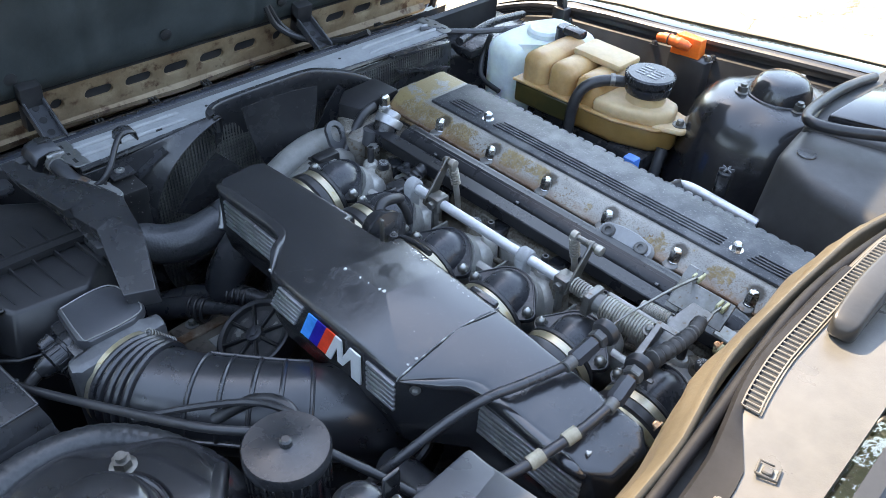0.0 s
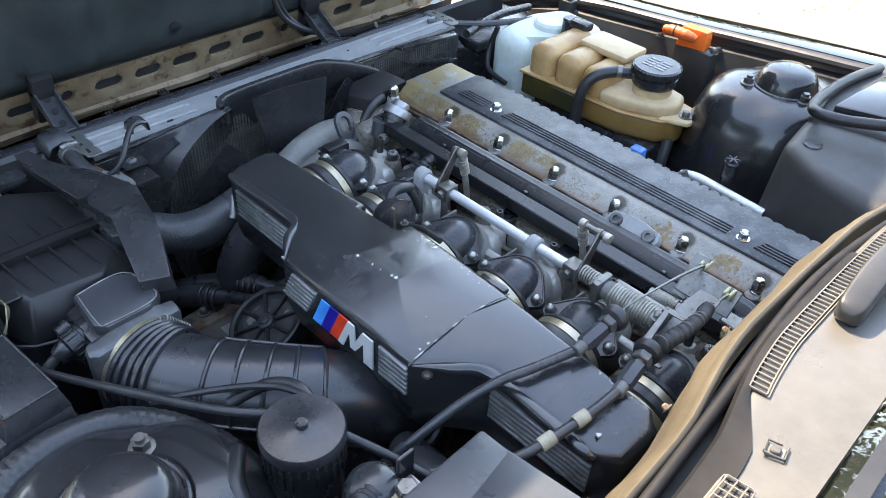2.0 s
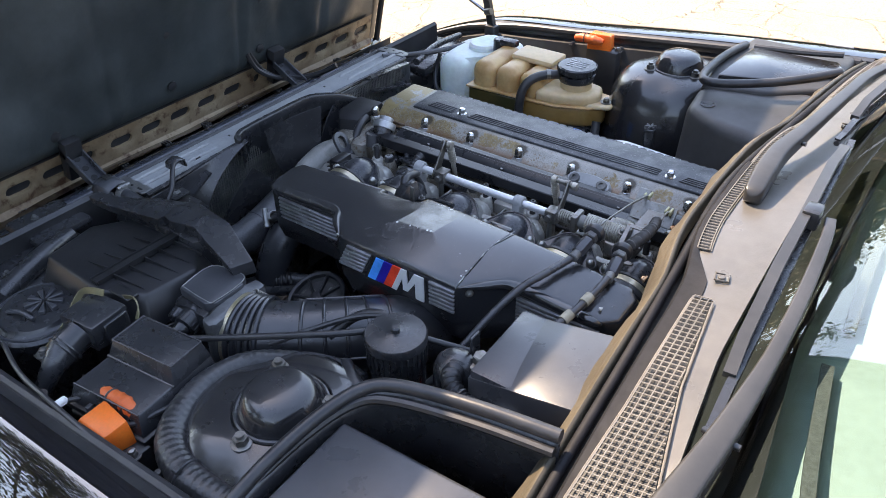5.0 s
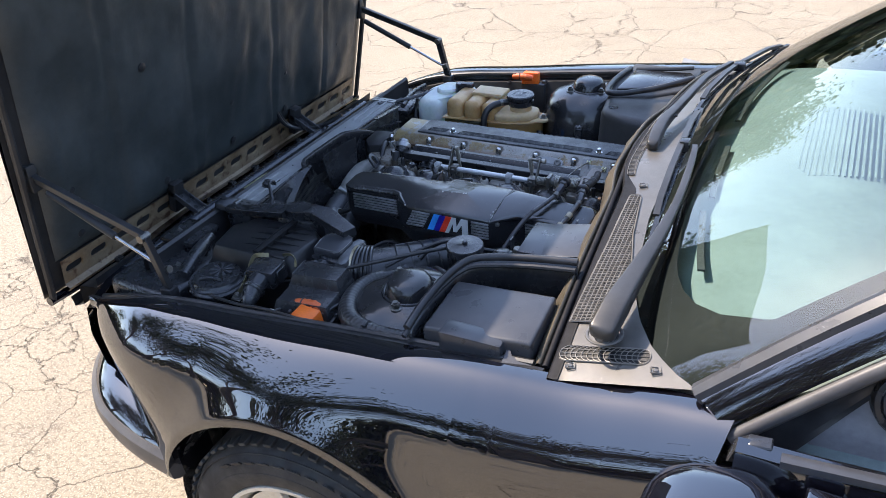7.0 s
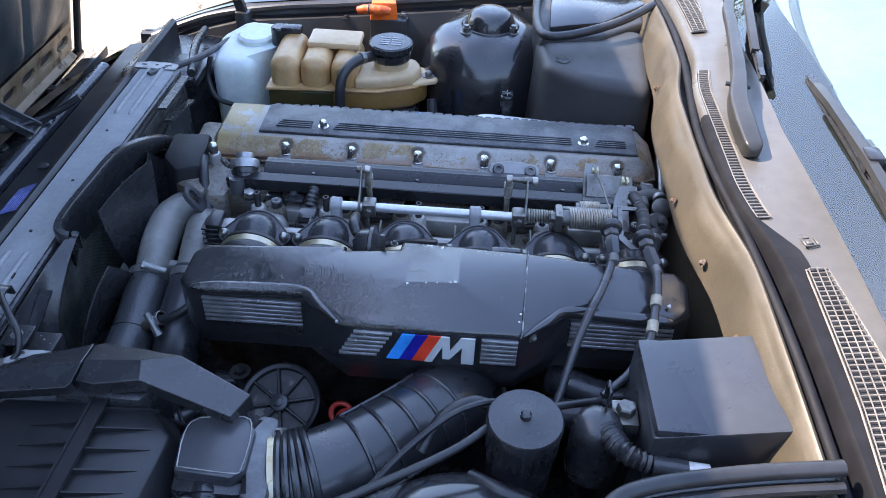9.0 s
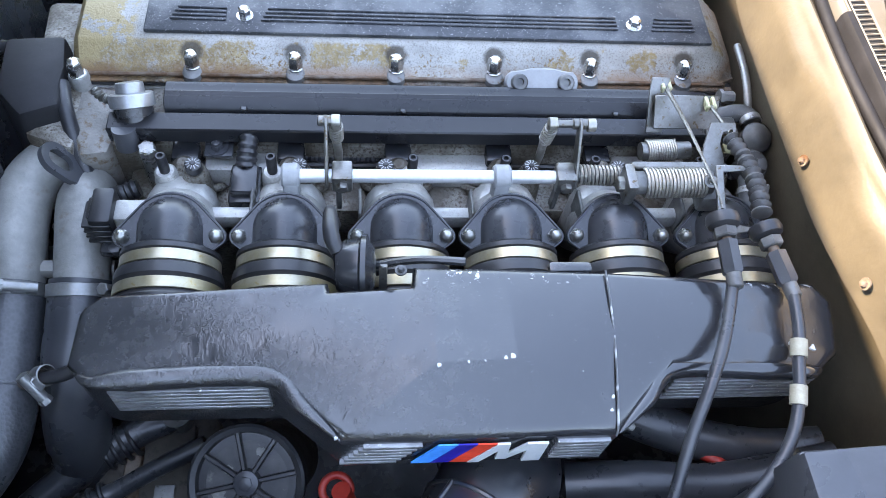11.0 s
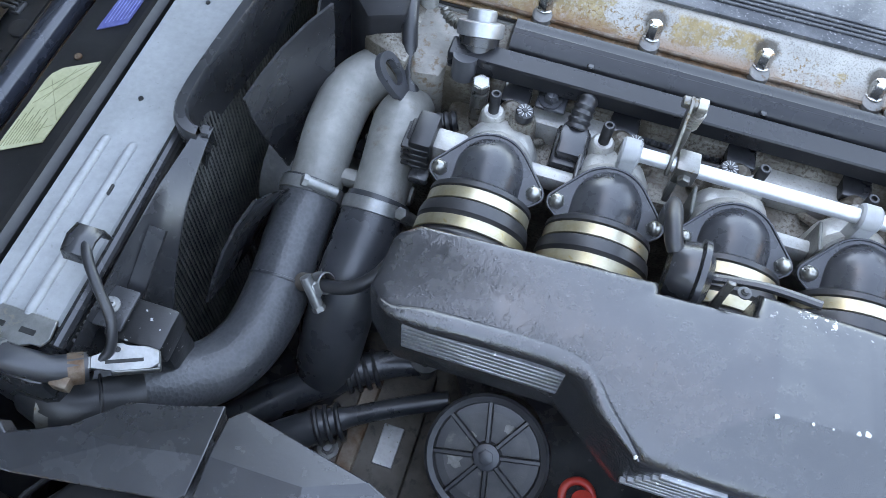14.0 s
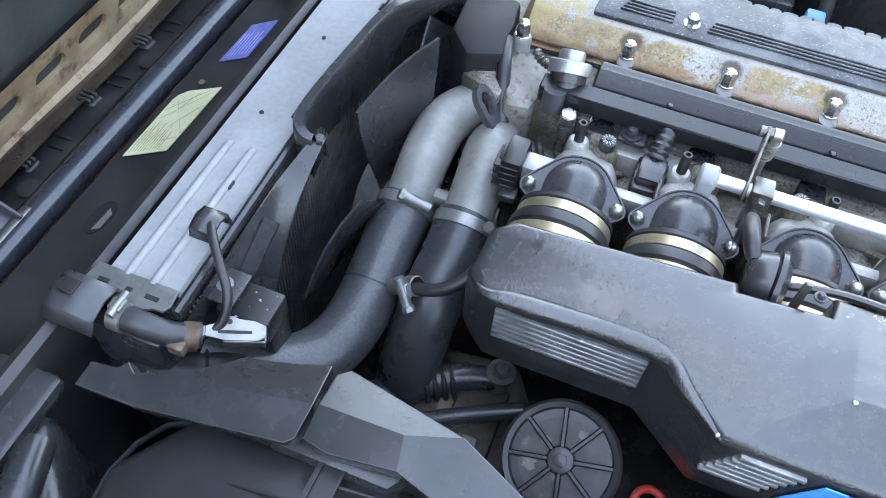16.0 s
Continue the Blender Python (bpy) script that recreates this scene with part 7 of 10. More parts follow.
# ---- front coolant castings and hoses ----
inlet = thing("thermostat_housing", (-0.12, -0.15, 0.66), "matt cast aluminium coolant outlet with two necks", "thermostat housing")
part("long_neck", Geo().tube([(-0.118, -0.075, 0.735), (-0.135, -0.088, 0.737), (-0.150, -0.115, 0.734), (-0.154, -0.155, 0.722), (-0.153, -0.20, 0.702), (-0.154, -0.215, 0.695)], [0.024, 0.025, 0.0255, 0.0255, 0.0245, 0.024], 24), NECK, inlet)
part("short_neck", Geo().tube([(-0.09, -0.105, 0.728), (-0.095, -0.13, 0.735), (-0.092, -0.17, 0.728), (-0.09, -0.215, 0.712)], [0.022, 0.025, 0.025, 0.0245], 24), NECK, inlet)
part("web", Geo().box((-0.152, -0.195, 0.70), (-0.07, -0.18, 0.717), 0.006).cyl((-0.075, -0.188, 0.709), (-0.064, -0.188, 0.709), 0.009), NECK, inlet)
def hose_clamp(parent, p, axis, r, screw=(0, 0, 1)):
    a = Vector(axis).normalized()
    part("clamp", Geo().lathe(Vector(p) - a * 0.006, a, [(0, r), (0.0005, r + 0.0012), (0.0115, r + 0.0012), (0.012, r)], 36, False, False), ZINC_B, parent, "steel worm-drive hose clamp")
    s = (Vector(screw) - a * Vector(screw).dot(a)).normalized()
    t = a.cross(s)
    c = Vector(p) + s * (r + 0.005)
    part("clamp_screw", Geo().cyl(c - t * 0.014, c + t * 0.014, 0.005, seg=12).hexa(c + t * 0.014, t, 0.006, 0.005).box((-0.0055, -0.007, -0.006), (0.0055, 0.007, 0.0015), 0.0012, 1, frame_at(c, a, s)), ZINC_B, parent)


GRIMY_STUB = mat("grimy_branch_stub", (0.10, 0.078, 0.062), 0.5, 0.2, (0.16, 0.14, 0.12), 60, bump=0.4, bscale=200)
up = thing("upper_radiator_hose", (-0.17, -0.32, 0.62), "braided black upper radiator hose with steel clamps", "hose")
HP = [(-0.1535, -0.20, 0.703), (-0.1545, -0.24, 0.690), (-0.153, -0.275, 0.682), (-0.152, -0.31, 0.674), (-0.157, -0.345, 0.668), (-0.172, -0.378, 0.668), (-0.196, -0.402, 0.675), (-0.225, -0.422, 0.688), (-0.252, -0.43, 0.70)]
part("hose_ridge", Geo().torus((-0.238, -0.4405, 0.7005), (0.8, 0.5, -0.3), 0.0255, 0.0014, 28), PLASTIC_D, up)
part("hose", Geo().tube(HP, [0.028, 0.028, 0.0275, 0.0285, 0.0285, 0.0285, 0.0285, 0.028, 0.027], 28), BRAID, up)
hose_clamp(up, (-0.154, -0.207, 0.7005), (0, -0.94, -0.32), 0.0285, (0.5, -0.3, 0.9))
part("moulded_band", Geo().torus((-0.152, -0.292, 0.678), (0.02, -0.97, -0.22), 0.0277, 0.0016, 32), HOSE, up)
part("branch", Geo().cyl((-0.135, -0.292, 0.69), (-0.110, -0.296, 0.711), 0.0085, 0.0072), GRIMY_STUB, up)
hose_clamp(up, (-0.108, -0.2965, 0.7135), (0.75, -0.1, 0.6), 0.0084, (-0.2, -1, 0.5))
part("small_hose", Geo().tube([(-0.116, -0.2955, 0.707), (-0.095, -0.30, 0.72), (-0.078, -0.297, 0.728), (-0.062, -0.285, 0.738), (-0.052, -0.27, 0.75)], 0.006, 12), RUBBER, up)
by = thing("bypass_hose", (-0.09, -0.27, 0.6), "black rubber bypass hose below the plenum", "hose")
part("hose", Geo().tube([(-0.09, -0.205, 0.716), (-0.091, -0.24, 0.702), (-0.093, -0.275, 0.685), (-0.096, -0.31, 0.65), (-0.10, -0.33, 0.60), (-0.105, -0.34, 0.50)], [0.0285, 0.029, 0.0295, 0.0295, 0.029, 0.029], 28), HOSE, by)
hose_clamp(by, (-0.09, -0.214, 0.7125), (0, -0.92, -0.4), 0.0295, (1, -0.2, 0.3))
lift = thing("lifting_eye", (-0.09, -0.13, 0.72), "black steel engine lifting eye", "lifting eye")
m = frame_at((-0.1135, -0.110, 0.770), (0.62, -0.13, -0.78), (0.79, 0.12, 0.61))
oval = lambda rx, ry, x1: [((x1 if math.cos(a) > 0 else -0.004) + rx * math.cos(a), ry * math.sin(a)) for a in [2 * math.pi * (j + 0.5) / 28 for j in range(28)]]
loop_e = [[m @ Vector((x, y, z)) for x, y in r] for r, z in ((oval(0.016, 0.0165, 0.010), 0), (oval(0.016, 0.0165, 0.010), 0.006), (oval(0.0085, 0.009, 0.004), 0.006), (oval(0.0085, 0.009, 0.004), 0), (oval(0.016, 0.0165, 0.010), 0))]
part("plate", Geo().rings(loop_e, False, False), PLASTIC_G, lift)
part("shank", Geo().prism([(0.019, -0.0150), (0.055, -0.012), (0.075, -0.010), (0.075, 0.014), (0.05, 0.015), (0.019, 0.0150)], 0.0005, 0.0055, 0.001, 1, m), PLASTIC_G, lift)
# throttle position switch and plugs
sw = thing("throttle_switch", (-0.058, -0.165, 0.75), "black throttle position switch with a plug", "switch")
part("body", Geo().box((-0.072, -0.185, 0.748), (-0.052, -0.147, 0.785), 0.004).box((-0.076, -0.178, 0.752), (-0.068, -0.154, 0.78), 0.003), PLASTIC_D, sw)
for k in range(4):
    part("rib", Geo().box((-0.0775, -0.186, 0.752 + 0.008 * k), (-0.054, -0.158, 0.7545 + 0.008 * k), 0.0008, 1), PLASTIC_D, sw)
part("mount", Geo().box((-0.054, -0.178, 0.752), (-0.025, -0.155, 0.778), 0.004), ALU, sw)
part("foot", Geo().box((-0.068, -0.196, 0.742), (-0.05, -0.18, 0.752), 0.003), PLASTIC, sw)
pl = thing("sensor_plug", (0.058, -0.125, 0.74), "black sensor plug with a wire clip", "plug")
part("housing", Geo().box((0.043, -0.155, 0.745), (0.073, -0.112, 0.772), 0.004).box((0.046, -0.150, 0.765), (0.07, -0.118, 0.782), 0.003), PLASTIC, pl)
part("boot", Geo().tube([(0.058, -0.118, 0.776), (0.06, -0.102, 0.787), (0.062, -0.09, 0.789), (0.07, -0.078, 0.782)], [0.010, 0.009, 0.0085, 0.008], 14, wave=(0.006, 0.0008)), RUBBER, pl)
part("wire_clip", Geo().tube([(0.046, -0.1555, 0.760), (0.052, -0.1565, 0.763), (0.058, -0.1565, 0.757), (0.064, -0.1565, 0.763), (0.07, -0.1555, 0.760)], 0.001, 5), STEEL, pl)
part("bracket", Geo().box((0.018, -0.105, 0.772), (0.045, -0.085, 0.776), 0.003).nut((0.03, -0.095, 0.776), (0, 0, 1), 0.0065, 0.008), PLASTIC_G, pl)

# ---- small hardware under the rail ----
for x in STACKS:
    part("port_rim", Geo().torus((x, -0.105, 0.733), (0, 0.62, 0.78), 0.033, 0.004, 28, 8), ALU_DIRTY, engine)
lead = thing("injector_lead", (0.2, -0.105, 0.735), "thin black injector wiring beneath the rail", "wiring loom")
for a, b2 in zip(STACKS[:-2], STACKS[1:-1]):
    part("lead", Geo().tube([(a + 0.012, -0.100, 0.756), (a + 0.035, -0.094, 0.748), (a + 0.065, -0.096, 0.75), (b2 - 0.013, -0.1, 0.756)], 0.0032, 8), RUBBER, lead)
part("grey_sleeve", Geo().tube([(0.03, -0.088, 0.752), (0.08, -0.085, 0.755), (0.13, -0.087, 0.752), (0.2, -0.086, 0.752)], 0.0055, 8, wave=(0.005, 0.0007)), PLASTIC_G, lead)
for x in (0.052, 0.148, 0.25, 0.352, 0.45):
    part("stop_plate", Geo().box((x + 0.014, -0.178, 0.752), (x + 0.017, -0.150, 0.788), 0.001, 1), BELT, link)

# ---- front of the bay: radiator, shroud, fan ----
TUBE = mat("blue_black_tube_paint", (0.022, 0.026, 0.036), 0.2, 0.1, (0.034, 0.038, 0.05), 8, bump=0.08, bscale=90, coat=0.4, dust=0.4)
BLUE_INK = mat("pale_blue_print", (0.24, 0.28, 0.58), 0.5)
front = thing("radiator_support", (-0.38, CY, 0.40), "black front panel with a silver radiator strip and stickers", "radiator support")
part("top_panel", Geo().rings([[(x, CY - 0.60 + 1.2 * k / 12, z) for x, z in ((-0.335, 0.52), (-0.335, 0.764), (-0.341, 0.770), (-0.349, 0.766), (-0.352, 0.73), (-0.372, 0.717), (-0.436, 0.708), (-0.444, 0.7055), (-0.448, 0.697), (-0.452, 0.52))] for k in range(13)], closed=False), PAINT_IN, front)
part("sill_closing", Geo().rings([[(-0.449, y, 0.702), (-0.458, y, 0.678), (-0.472, y, 0.664), (-0.490, y, 0.656), (-0.50, y, 0.60)] for y in (CY - 0.58, CY, CY + 0.58)], closed=False), PAINT_IN, front)
part("cross_tube", Geo().tube([(-0.484, CY - 0.55, 0.672), (-0.488, CY - 0.3, 0.677), (-0.488, CY, 0.678), (-0.488, CY + 0.3, 0.677), (-0.484, CY + 0.55, 0.672)], 0.0165, 20), TUBE, front)
TROUGH = mat("moulded_trough_plastic", (0.017, 0.0172, 0.018), 0.34, 0, (0.03, 0.03, 0.031), 18, bump=0.35, bscale=60, rough2=0.5, dust=1.0)
part("front_trough", Geo().rings([[(x, CY - 0.62 + 1.24 * k / 16, z + 0.0015 * math.sin(k * 2.1)) for x, z in ((-0.502, 0.690), (-0.505, 0.668), (-0.512, 0.662), (-0.530, 0.661), (-0.566, 0.655), (-0.572, 0.650), (-0.576, 0.60), (-0.612, 0.585), (-0.618, 0.61))] for k in range(17)], closed=False), TROUGH, front)
part("trough_rim", Geo().tube([(-0.508, CY - 0.6, 0.6665), (-0.508, CY, 0.668), (-0.508, CY + 0.6, 0.6665)], 0.0022, 8, 6), TROUGH, front)
for k in range(10):
    y = CY - 0.50 + k * 0.108
    # combed clip, a pair of slots beside it, and now and then a round cap
    g = Geo().box((-0.564, y - 0.009, 0.653), (-0.546, y + 0.009, 0.662), 0.002, 1)
    for j in (-1, 0, 1):
        g.box((-0.569, y + j * 0.006 - 0.0018, 0.658), (-0.55, y + j * 0.006 + 0.0018, 0.667), 0.001, 1)
    part("trough_clip", g, TROUGH, front)
    for j in (0.030, 0.046):
        part("trough_slot", Geo().box((-0.556, y + j, 0.657), (-0.534, y + j + 0.002, 0.6625), 0.0005, 1), MESH_M, front)
    if k % 2:
        part("trough_cap", Geo().lathe((-0.532, y - 0.028, 0.660), (0, 0, 1), [(0, 0.0125), (0.003, 0.0125), (0.004, 0.010), (0.0035, 0.001)], 20), TROUGH, front)
    part("trough_step", Geo().box((-0.522, y + 0.012, 0.658), (-0.513, y + 0.05, 0.667), 0.002, 1), TROUGH, front)
hp = Vector((-0.406, -0.341, 0.7125))
part("lamp_hole", Geo().prism([(0.011 * math.cos(2 * math.pi * j / 20), 0.021 * math.sin(2 * math.pi * j / 20)) for j in range(20)], 0, 0.0008, m=Matrix.Translation(hp) @ pose(0, 0, 0, 0, -7.8, 0)), MESH_M, front, "dark oval opening in the panel")
part("lamp_back", Geo().prism([(0.001, -0.016), (0.008, -0.012), (0.009, 0.006), (0.003, 0.012)], 0.0008, 0.0012, m=Matrix.Translation(hp) @ pose(0, 0, 0, 0, -7.8, 0)), DULL, front)
strip = part("silver_strip", Geo().rings([[(x, -0.415 + 0.68 * k / 20, z) for x, z in ((-0.327, 0.755), (-0.327, 0.769), (-0.3245, 0.7735), (-0.318, 0.7742), (-0.300, 0.7738), (-0.270, 0.7738), (-0.262, 0.7732), (-0.2575, 0.769), (-0.256, 0.755))] for k in range(21)], closed=False), SILVER, front, "dull silver radiator top strip")
for x in (-0.307, -0.2835):
    for y0, y1 in ((-0.40, -0.27), (0.12, 0.25)):
        part("bead", Geo().tube([(x, y0 - 0.012, 0.7725), (x, y0, 0.7745), (x, y1, 0.7745), (x, y1 + 0.012, 0.7725)], 0.0038, 12, 6), SILVER, strip)
for k, (x, y) in enumerate(((-0.30, -0.21), (-0.27, -0.20), (-0.295, -0.09), (-0.262, -0.02), (-0.30, 0.05), (-0.28, -0.3))):
    part("slot", Geo().box((x - 0.0015, y - 0.005, 0.7735), (x + 0.0015, y + 0.005, 0.7765 if k else 0.777), 0.0005, 1) if k % 2 else Geo().lathe((x, y, 0.7725), (0, 0, 1), [(0, 0.0022), (0.0024, 0.0022)], 12), MESH_M, strip)
for y, s in ((-0.412, -1), (0.262, 1)):
    # folded end plate with a scalloped edge and slots
    edge = [(-0.334, 0.0), (-0.336, 0.018), (-0.330, 0.024), (-0.322, 0.022), (-0.316, 0.026), (-0.302, 0.027), (-0.296, 0.023), (-0.288, 0.026), (-0.276, 0.026), (-0.270, 0.021), (-0.262, 0.022), (-0.258, 0.015), (-0.260, 0.0)]
    edge = [(x, y + s * d) for x, d in edge]
    plate_ = part("end_plate", Geo().prism(edge[::-1] if s < 0 else edge, 0.7735, 0.7765, 0.0008, 1), ZINC_B, strip, "bright zinc end plate")
    for x, w in ((-0.320, 0.005), (-0.297, 0.003), (-0.276, 0.006)):
        part("plate_slot", Geo().box((x - w, y + s * 0.014 - 0.0022, 0.776), (x + w, y + s * 0.014 + 0.0022, 0.7769), 0.0004, 1), MESH_M, plate_)
lab = Matrix.Translation((-0.4135, -0.207, 0.7128)) @ pose(0, 0, 0, 0, -7.8, 0)
label_ = part("yellow_label", Geo().prism([(-0.0205, -0.060), (0.0185, -0.040), (0.0215, 0.061), (-0.0105, 0.045), (-0.0175, 0.036), (-0.0195, 0.028)], 0, 0.0012, 0, m=lab), YELLOW, front, "faded yellow diagram sticker")
for k in range(11):
    x = -0.0175 + k * 0.0026
    part("print_line", Geo().box((x, -0.054 + 0.0013 * k, 0.0012), (x + 0.0007, -0.022 + 0.008 * ((k * 7) % 3), 0.0015), 0, m=lab), LABEL_INK, label_)
for a, b2 in (((-0.016, -0.002), (0.018, 0.052)), ((-0.014, 0.03), (0.018, -0.014)), ((0.0, -0.01), (0.018, 0.03)), ((-0.017, 0.012), (0.012, 0.052)), ((0.004, -0.03), (0.018, -0.02)), ((-0.008, 0.004), (0.004, 0.046))):
    part("drawn_line", Geo().tube([lab @ Vector((*a, 0.0013)), lab @ Vector((*b2, 0.0013))], 0.0003, 4), LABEL_INK, label_)
lab2 = Matrix.Translation((-0.402, -0.07, 0.7142)) @ pose(0, 0, 0, 0, -7.8, 0)
blue_ = part("blue_label", Geo().prism([(-0.017, -0.038), (0.010, -0.023), (0.011, 0.048), (-0.015, 0.030)], 0, 0.0012, 0, m=lab2), BLUELAB, front, "blue warning sticker")
for k in range(7):
    part("print_line", Geo().box((-0.013 + k * 0.0034, -0.028 + k * 0.0018, 0.0012), (-0.0122 + k * 0.0034, 0.012 + 0.006 * (k % 3), 0.0015), 0, m=lab2), BLUE_INK, blue_)
part("rusty_screw", Geo().lathe((-0.418, -0.145, 0.7125), (0, 0, 1), [(0, 0.004), (0.0015, 0.0038), (0.0022, 0.002)], 12), RUST, front)
part("front_cap", Geo().lathe((-0.405, 0.02, 0.7165), (0, 0, 1), [(0, 0.009), (0.003, 0.0085), (0.004, 0.006)], 18), PAINT_IN, front)
# clip cover and hose at the radiator's near end
part("clip_cover", Geo().rings([[(x, y, z) for y, z in ((-0.428, 0.772), (-0.432, 0.785), (-0.448, 0.789), (-0.465, 0.784), (-0.472, 0.772))] for x in (-0.345, -0.335, -0.30)], closed=False), PLASTIC_G, front, "", thick=0.003)
part("clip_slot", Geo().box((-0.339, -0.453, 0.7895), (-0.325, -0.440, 0.7912), 0.0006, 1), MESH_M, front)

rad = thing("radiator", (-0.255, CY, 0.42), "black-cored car radiator behind the shroud", "radiator")
part("core", Geo().box((-0.32, -0.43, 0.42), (-0.25, 0.25, 0.768), 0.006), CORE, rad)
for k in range(52):
    part("fin", Geo().box((-0.2505, -0.42, 0.45 + k * 0.006), (-0.2480, 0.24, 0.4522 + k * 0.006), 0, 1), BELT, rad)
for k in range(130):
    part("core_tube", Geo().box((-0.2496, -0.42 + k * 0.0051, 0.45), (-0.2470, -0.4176 + k * 0.0051, 0.764), 0, 1), BELT, rad)
part("near_tank", Geo().box((-0.325, -0.46, 0.44), (-0.25, -0.425, 0.766), 0.012), PLASTIC, rad)
part("far_tank", Geo().box((-0.325, 0.245, 0.44), (-0.25, 0.28, 0.766), 0.012), PLASTIC, rad)
part("hose_neck", Geo().tube([(-0.285, -0.445, 0.70), (-0.262, -0.45, 0.703), (-0.235, -0.44, 0.70), (-0.215, -0.425, 0.69)], 0.025, 20), PLASTIC_D, rad)
part("steel_strap", Geo().lathe((-0.272, -0.452, 0.70), (1, 0.1, 0), [(0, 0.0262), (0.011, 0.0262)], 28, False, False), STEEL, rad)
part("bleed_hose", Geo().tube([(-0.29, -0.447, 0.772), (-0.275, -0.447, 0.772), (-0.25, -0.443, 0.765), (-0.232, -0.432, 0.758)], 0.0105, 14), HOSE, rad)
part("rusty_clamp", Geo().lathe((-0.239, -0.437, 0.7595), (0.8, 0.5, -0.3), [(-0.005, 0.0118), (0.006, 0.0118)], 18).box((-0.248, -0.455, 0.757), (-0.234, -0.445, 0.768), 0.002), RUST, rad)
part("bright_clamp", Geo().lathe((-0.291, -0.4475, 0.772), (1, 0, 0), [(-0.006, 0.0113), (-0.0055, 0.0124), (0.0055, 0.0124), (0.006, 0.0113)], 24).box((-0.297, -0.451, 0.7825), (-0.285, -0.439, 0.788), 0.002).cyl((-0.291, -0.456, 0.7855), (-0.291, -0.433, 0.7855), 0.0035), ZINC_B, rad)
part("vent_pipe", Geo().tube([(-0.236, -0.435, 0.760), (-0.226, -0.430, 0.762), (-0.219, -0.418, 0.768), (-0.222, -0.402, 0.782), (-0.236, -0.386, 0.796), (-0.250, -0.370, 0.804), (-0.262, -0.352, 0.80)], 0.0040, 12), RUBBER, rad)
part("pipe_clip", Geo().rings([[(x, y, z) for y, z in ((-0.372, 0.793), (-0.370, 0.803), (-0.358, 0.807), (-0.346, 0.803), (-0.344, 0.79))] for x in (-0.272, -0.268, -0.250)], closed=False), PLASTIC, rad, thick=0.003)
FLAKED = mat("flaked_black_paint", (0.014, 0.014, 0.015), 0.3, 0, (0.02, 0.02, 0.021), 20, bump=0.3, bscale=120, spots=(0.42, 0.42, 0.41), spot_at=0.645, spot_scale=190, spot_soft=0.03)
part("sensor_block", Geo().box((-0.238, -0.406, 0.728), (-0.190, -0.370, 0.755), 0.004).box((-0.214, -0.402, 0.69), (-0.191, -0.372, 0.735), 0.004), FLAKED, rad)
part("screw_plate", Geo().box((-0.262, -0.402, 0.7575), (-0.222, -0.368, 0.7615), 0.002), PLASTIC, rad)
part("block_screw", Geo().lathe((-0.238, -0.385, 0.7615), (0, 0, 1), [(0, 0.0072), (0.0012, 0.0072), (0.0016, 0.0045), (0.0034, 0.004), (0.004, 0.002)], 20), DULL, rad)
for r in (0, 90):
    part("cross_slot", Geo().box((-0.0028, -0.0006, 0), (0.0028, 0.0006, 0.0003), 0, 1, Matrix.Translation((-0.238, -0.385, 0.7655)) @ pose(0, 0, 0, 0, 0, r + 30)), MESH_M, rad)
# bent sheet clip over the hose neck, with slots and an upturned ear
cm = frame_at((-0.207, -0.418, 0.757), (0.86, 0.45, -0.2), (-0.1, -0.2, 0.95))
clip_ = part("spring_clip", Geo().prism([(-0.026, -0.006), (-0.010, -0.009), (0.014, -0.0095), (0.021, -0.006), (0.021, 0.004), (0.012, 0.008), (0.0, 0.0082), (-0.004, 0.0115), (-0.012, 0.011), (-0.013, 0.006), (-0.026, 0.003)], 0.004, 0.0062, 0.0007, 1, cm).box((-0.012, -0.0105, -0.004), (0.021, -0.0085, 0.0055), 0.0008, 1, cm).box((0.019, -0.009, -0.010), (0.0215, 0.004, 0.0055), 0.0008, 1, cm).box((-0.0275, -0.006, -0.003), (-0.0255, 0.003, 0.0058), 0.0006, 1, cm), ZINC_B, rad, "bright sheet-steel spring clip")
part("clip_slot", Geo().box((-0.016, -0.0035, 0.0061), (0.010, -0.0008, 0.0066), 0.0002, 1, cm), MESH_M, clip_)
part("clip_hole", Geo().lathe(cm @ Vector((-0.0075, 0.0065, 0.0061)), cm.to_3x3() @ Vector((0, 0, 1)), [(0, 0.0022), (0.0006, 0.0022)], 14), MESH_M, clip_)

shroud = thing("fan_shroud", (-0.225, CY, 0.45), "black plastic fan shroud with a round opening", "fan shroud")
FC, FR = Vector((-0.225, -0.14, 0.617)), 0.224
XL = -0.220
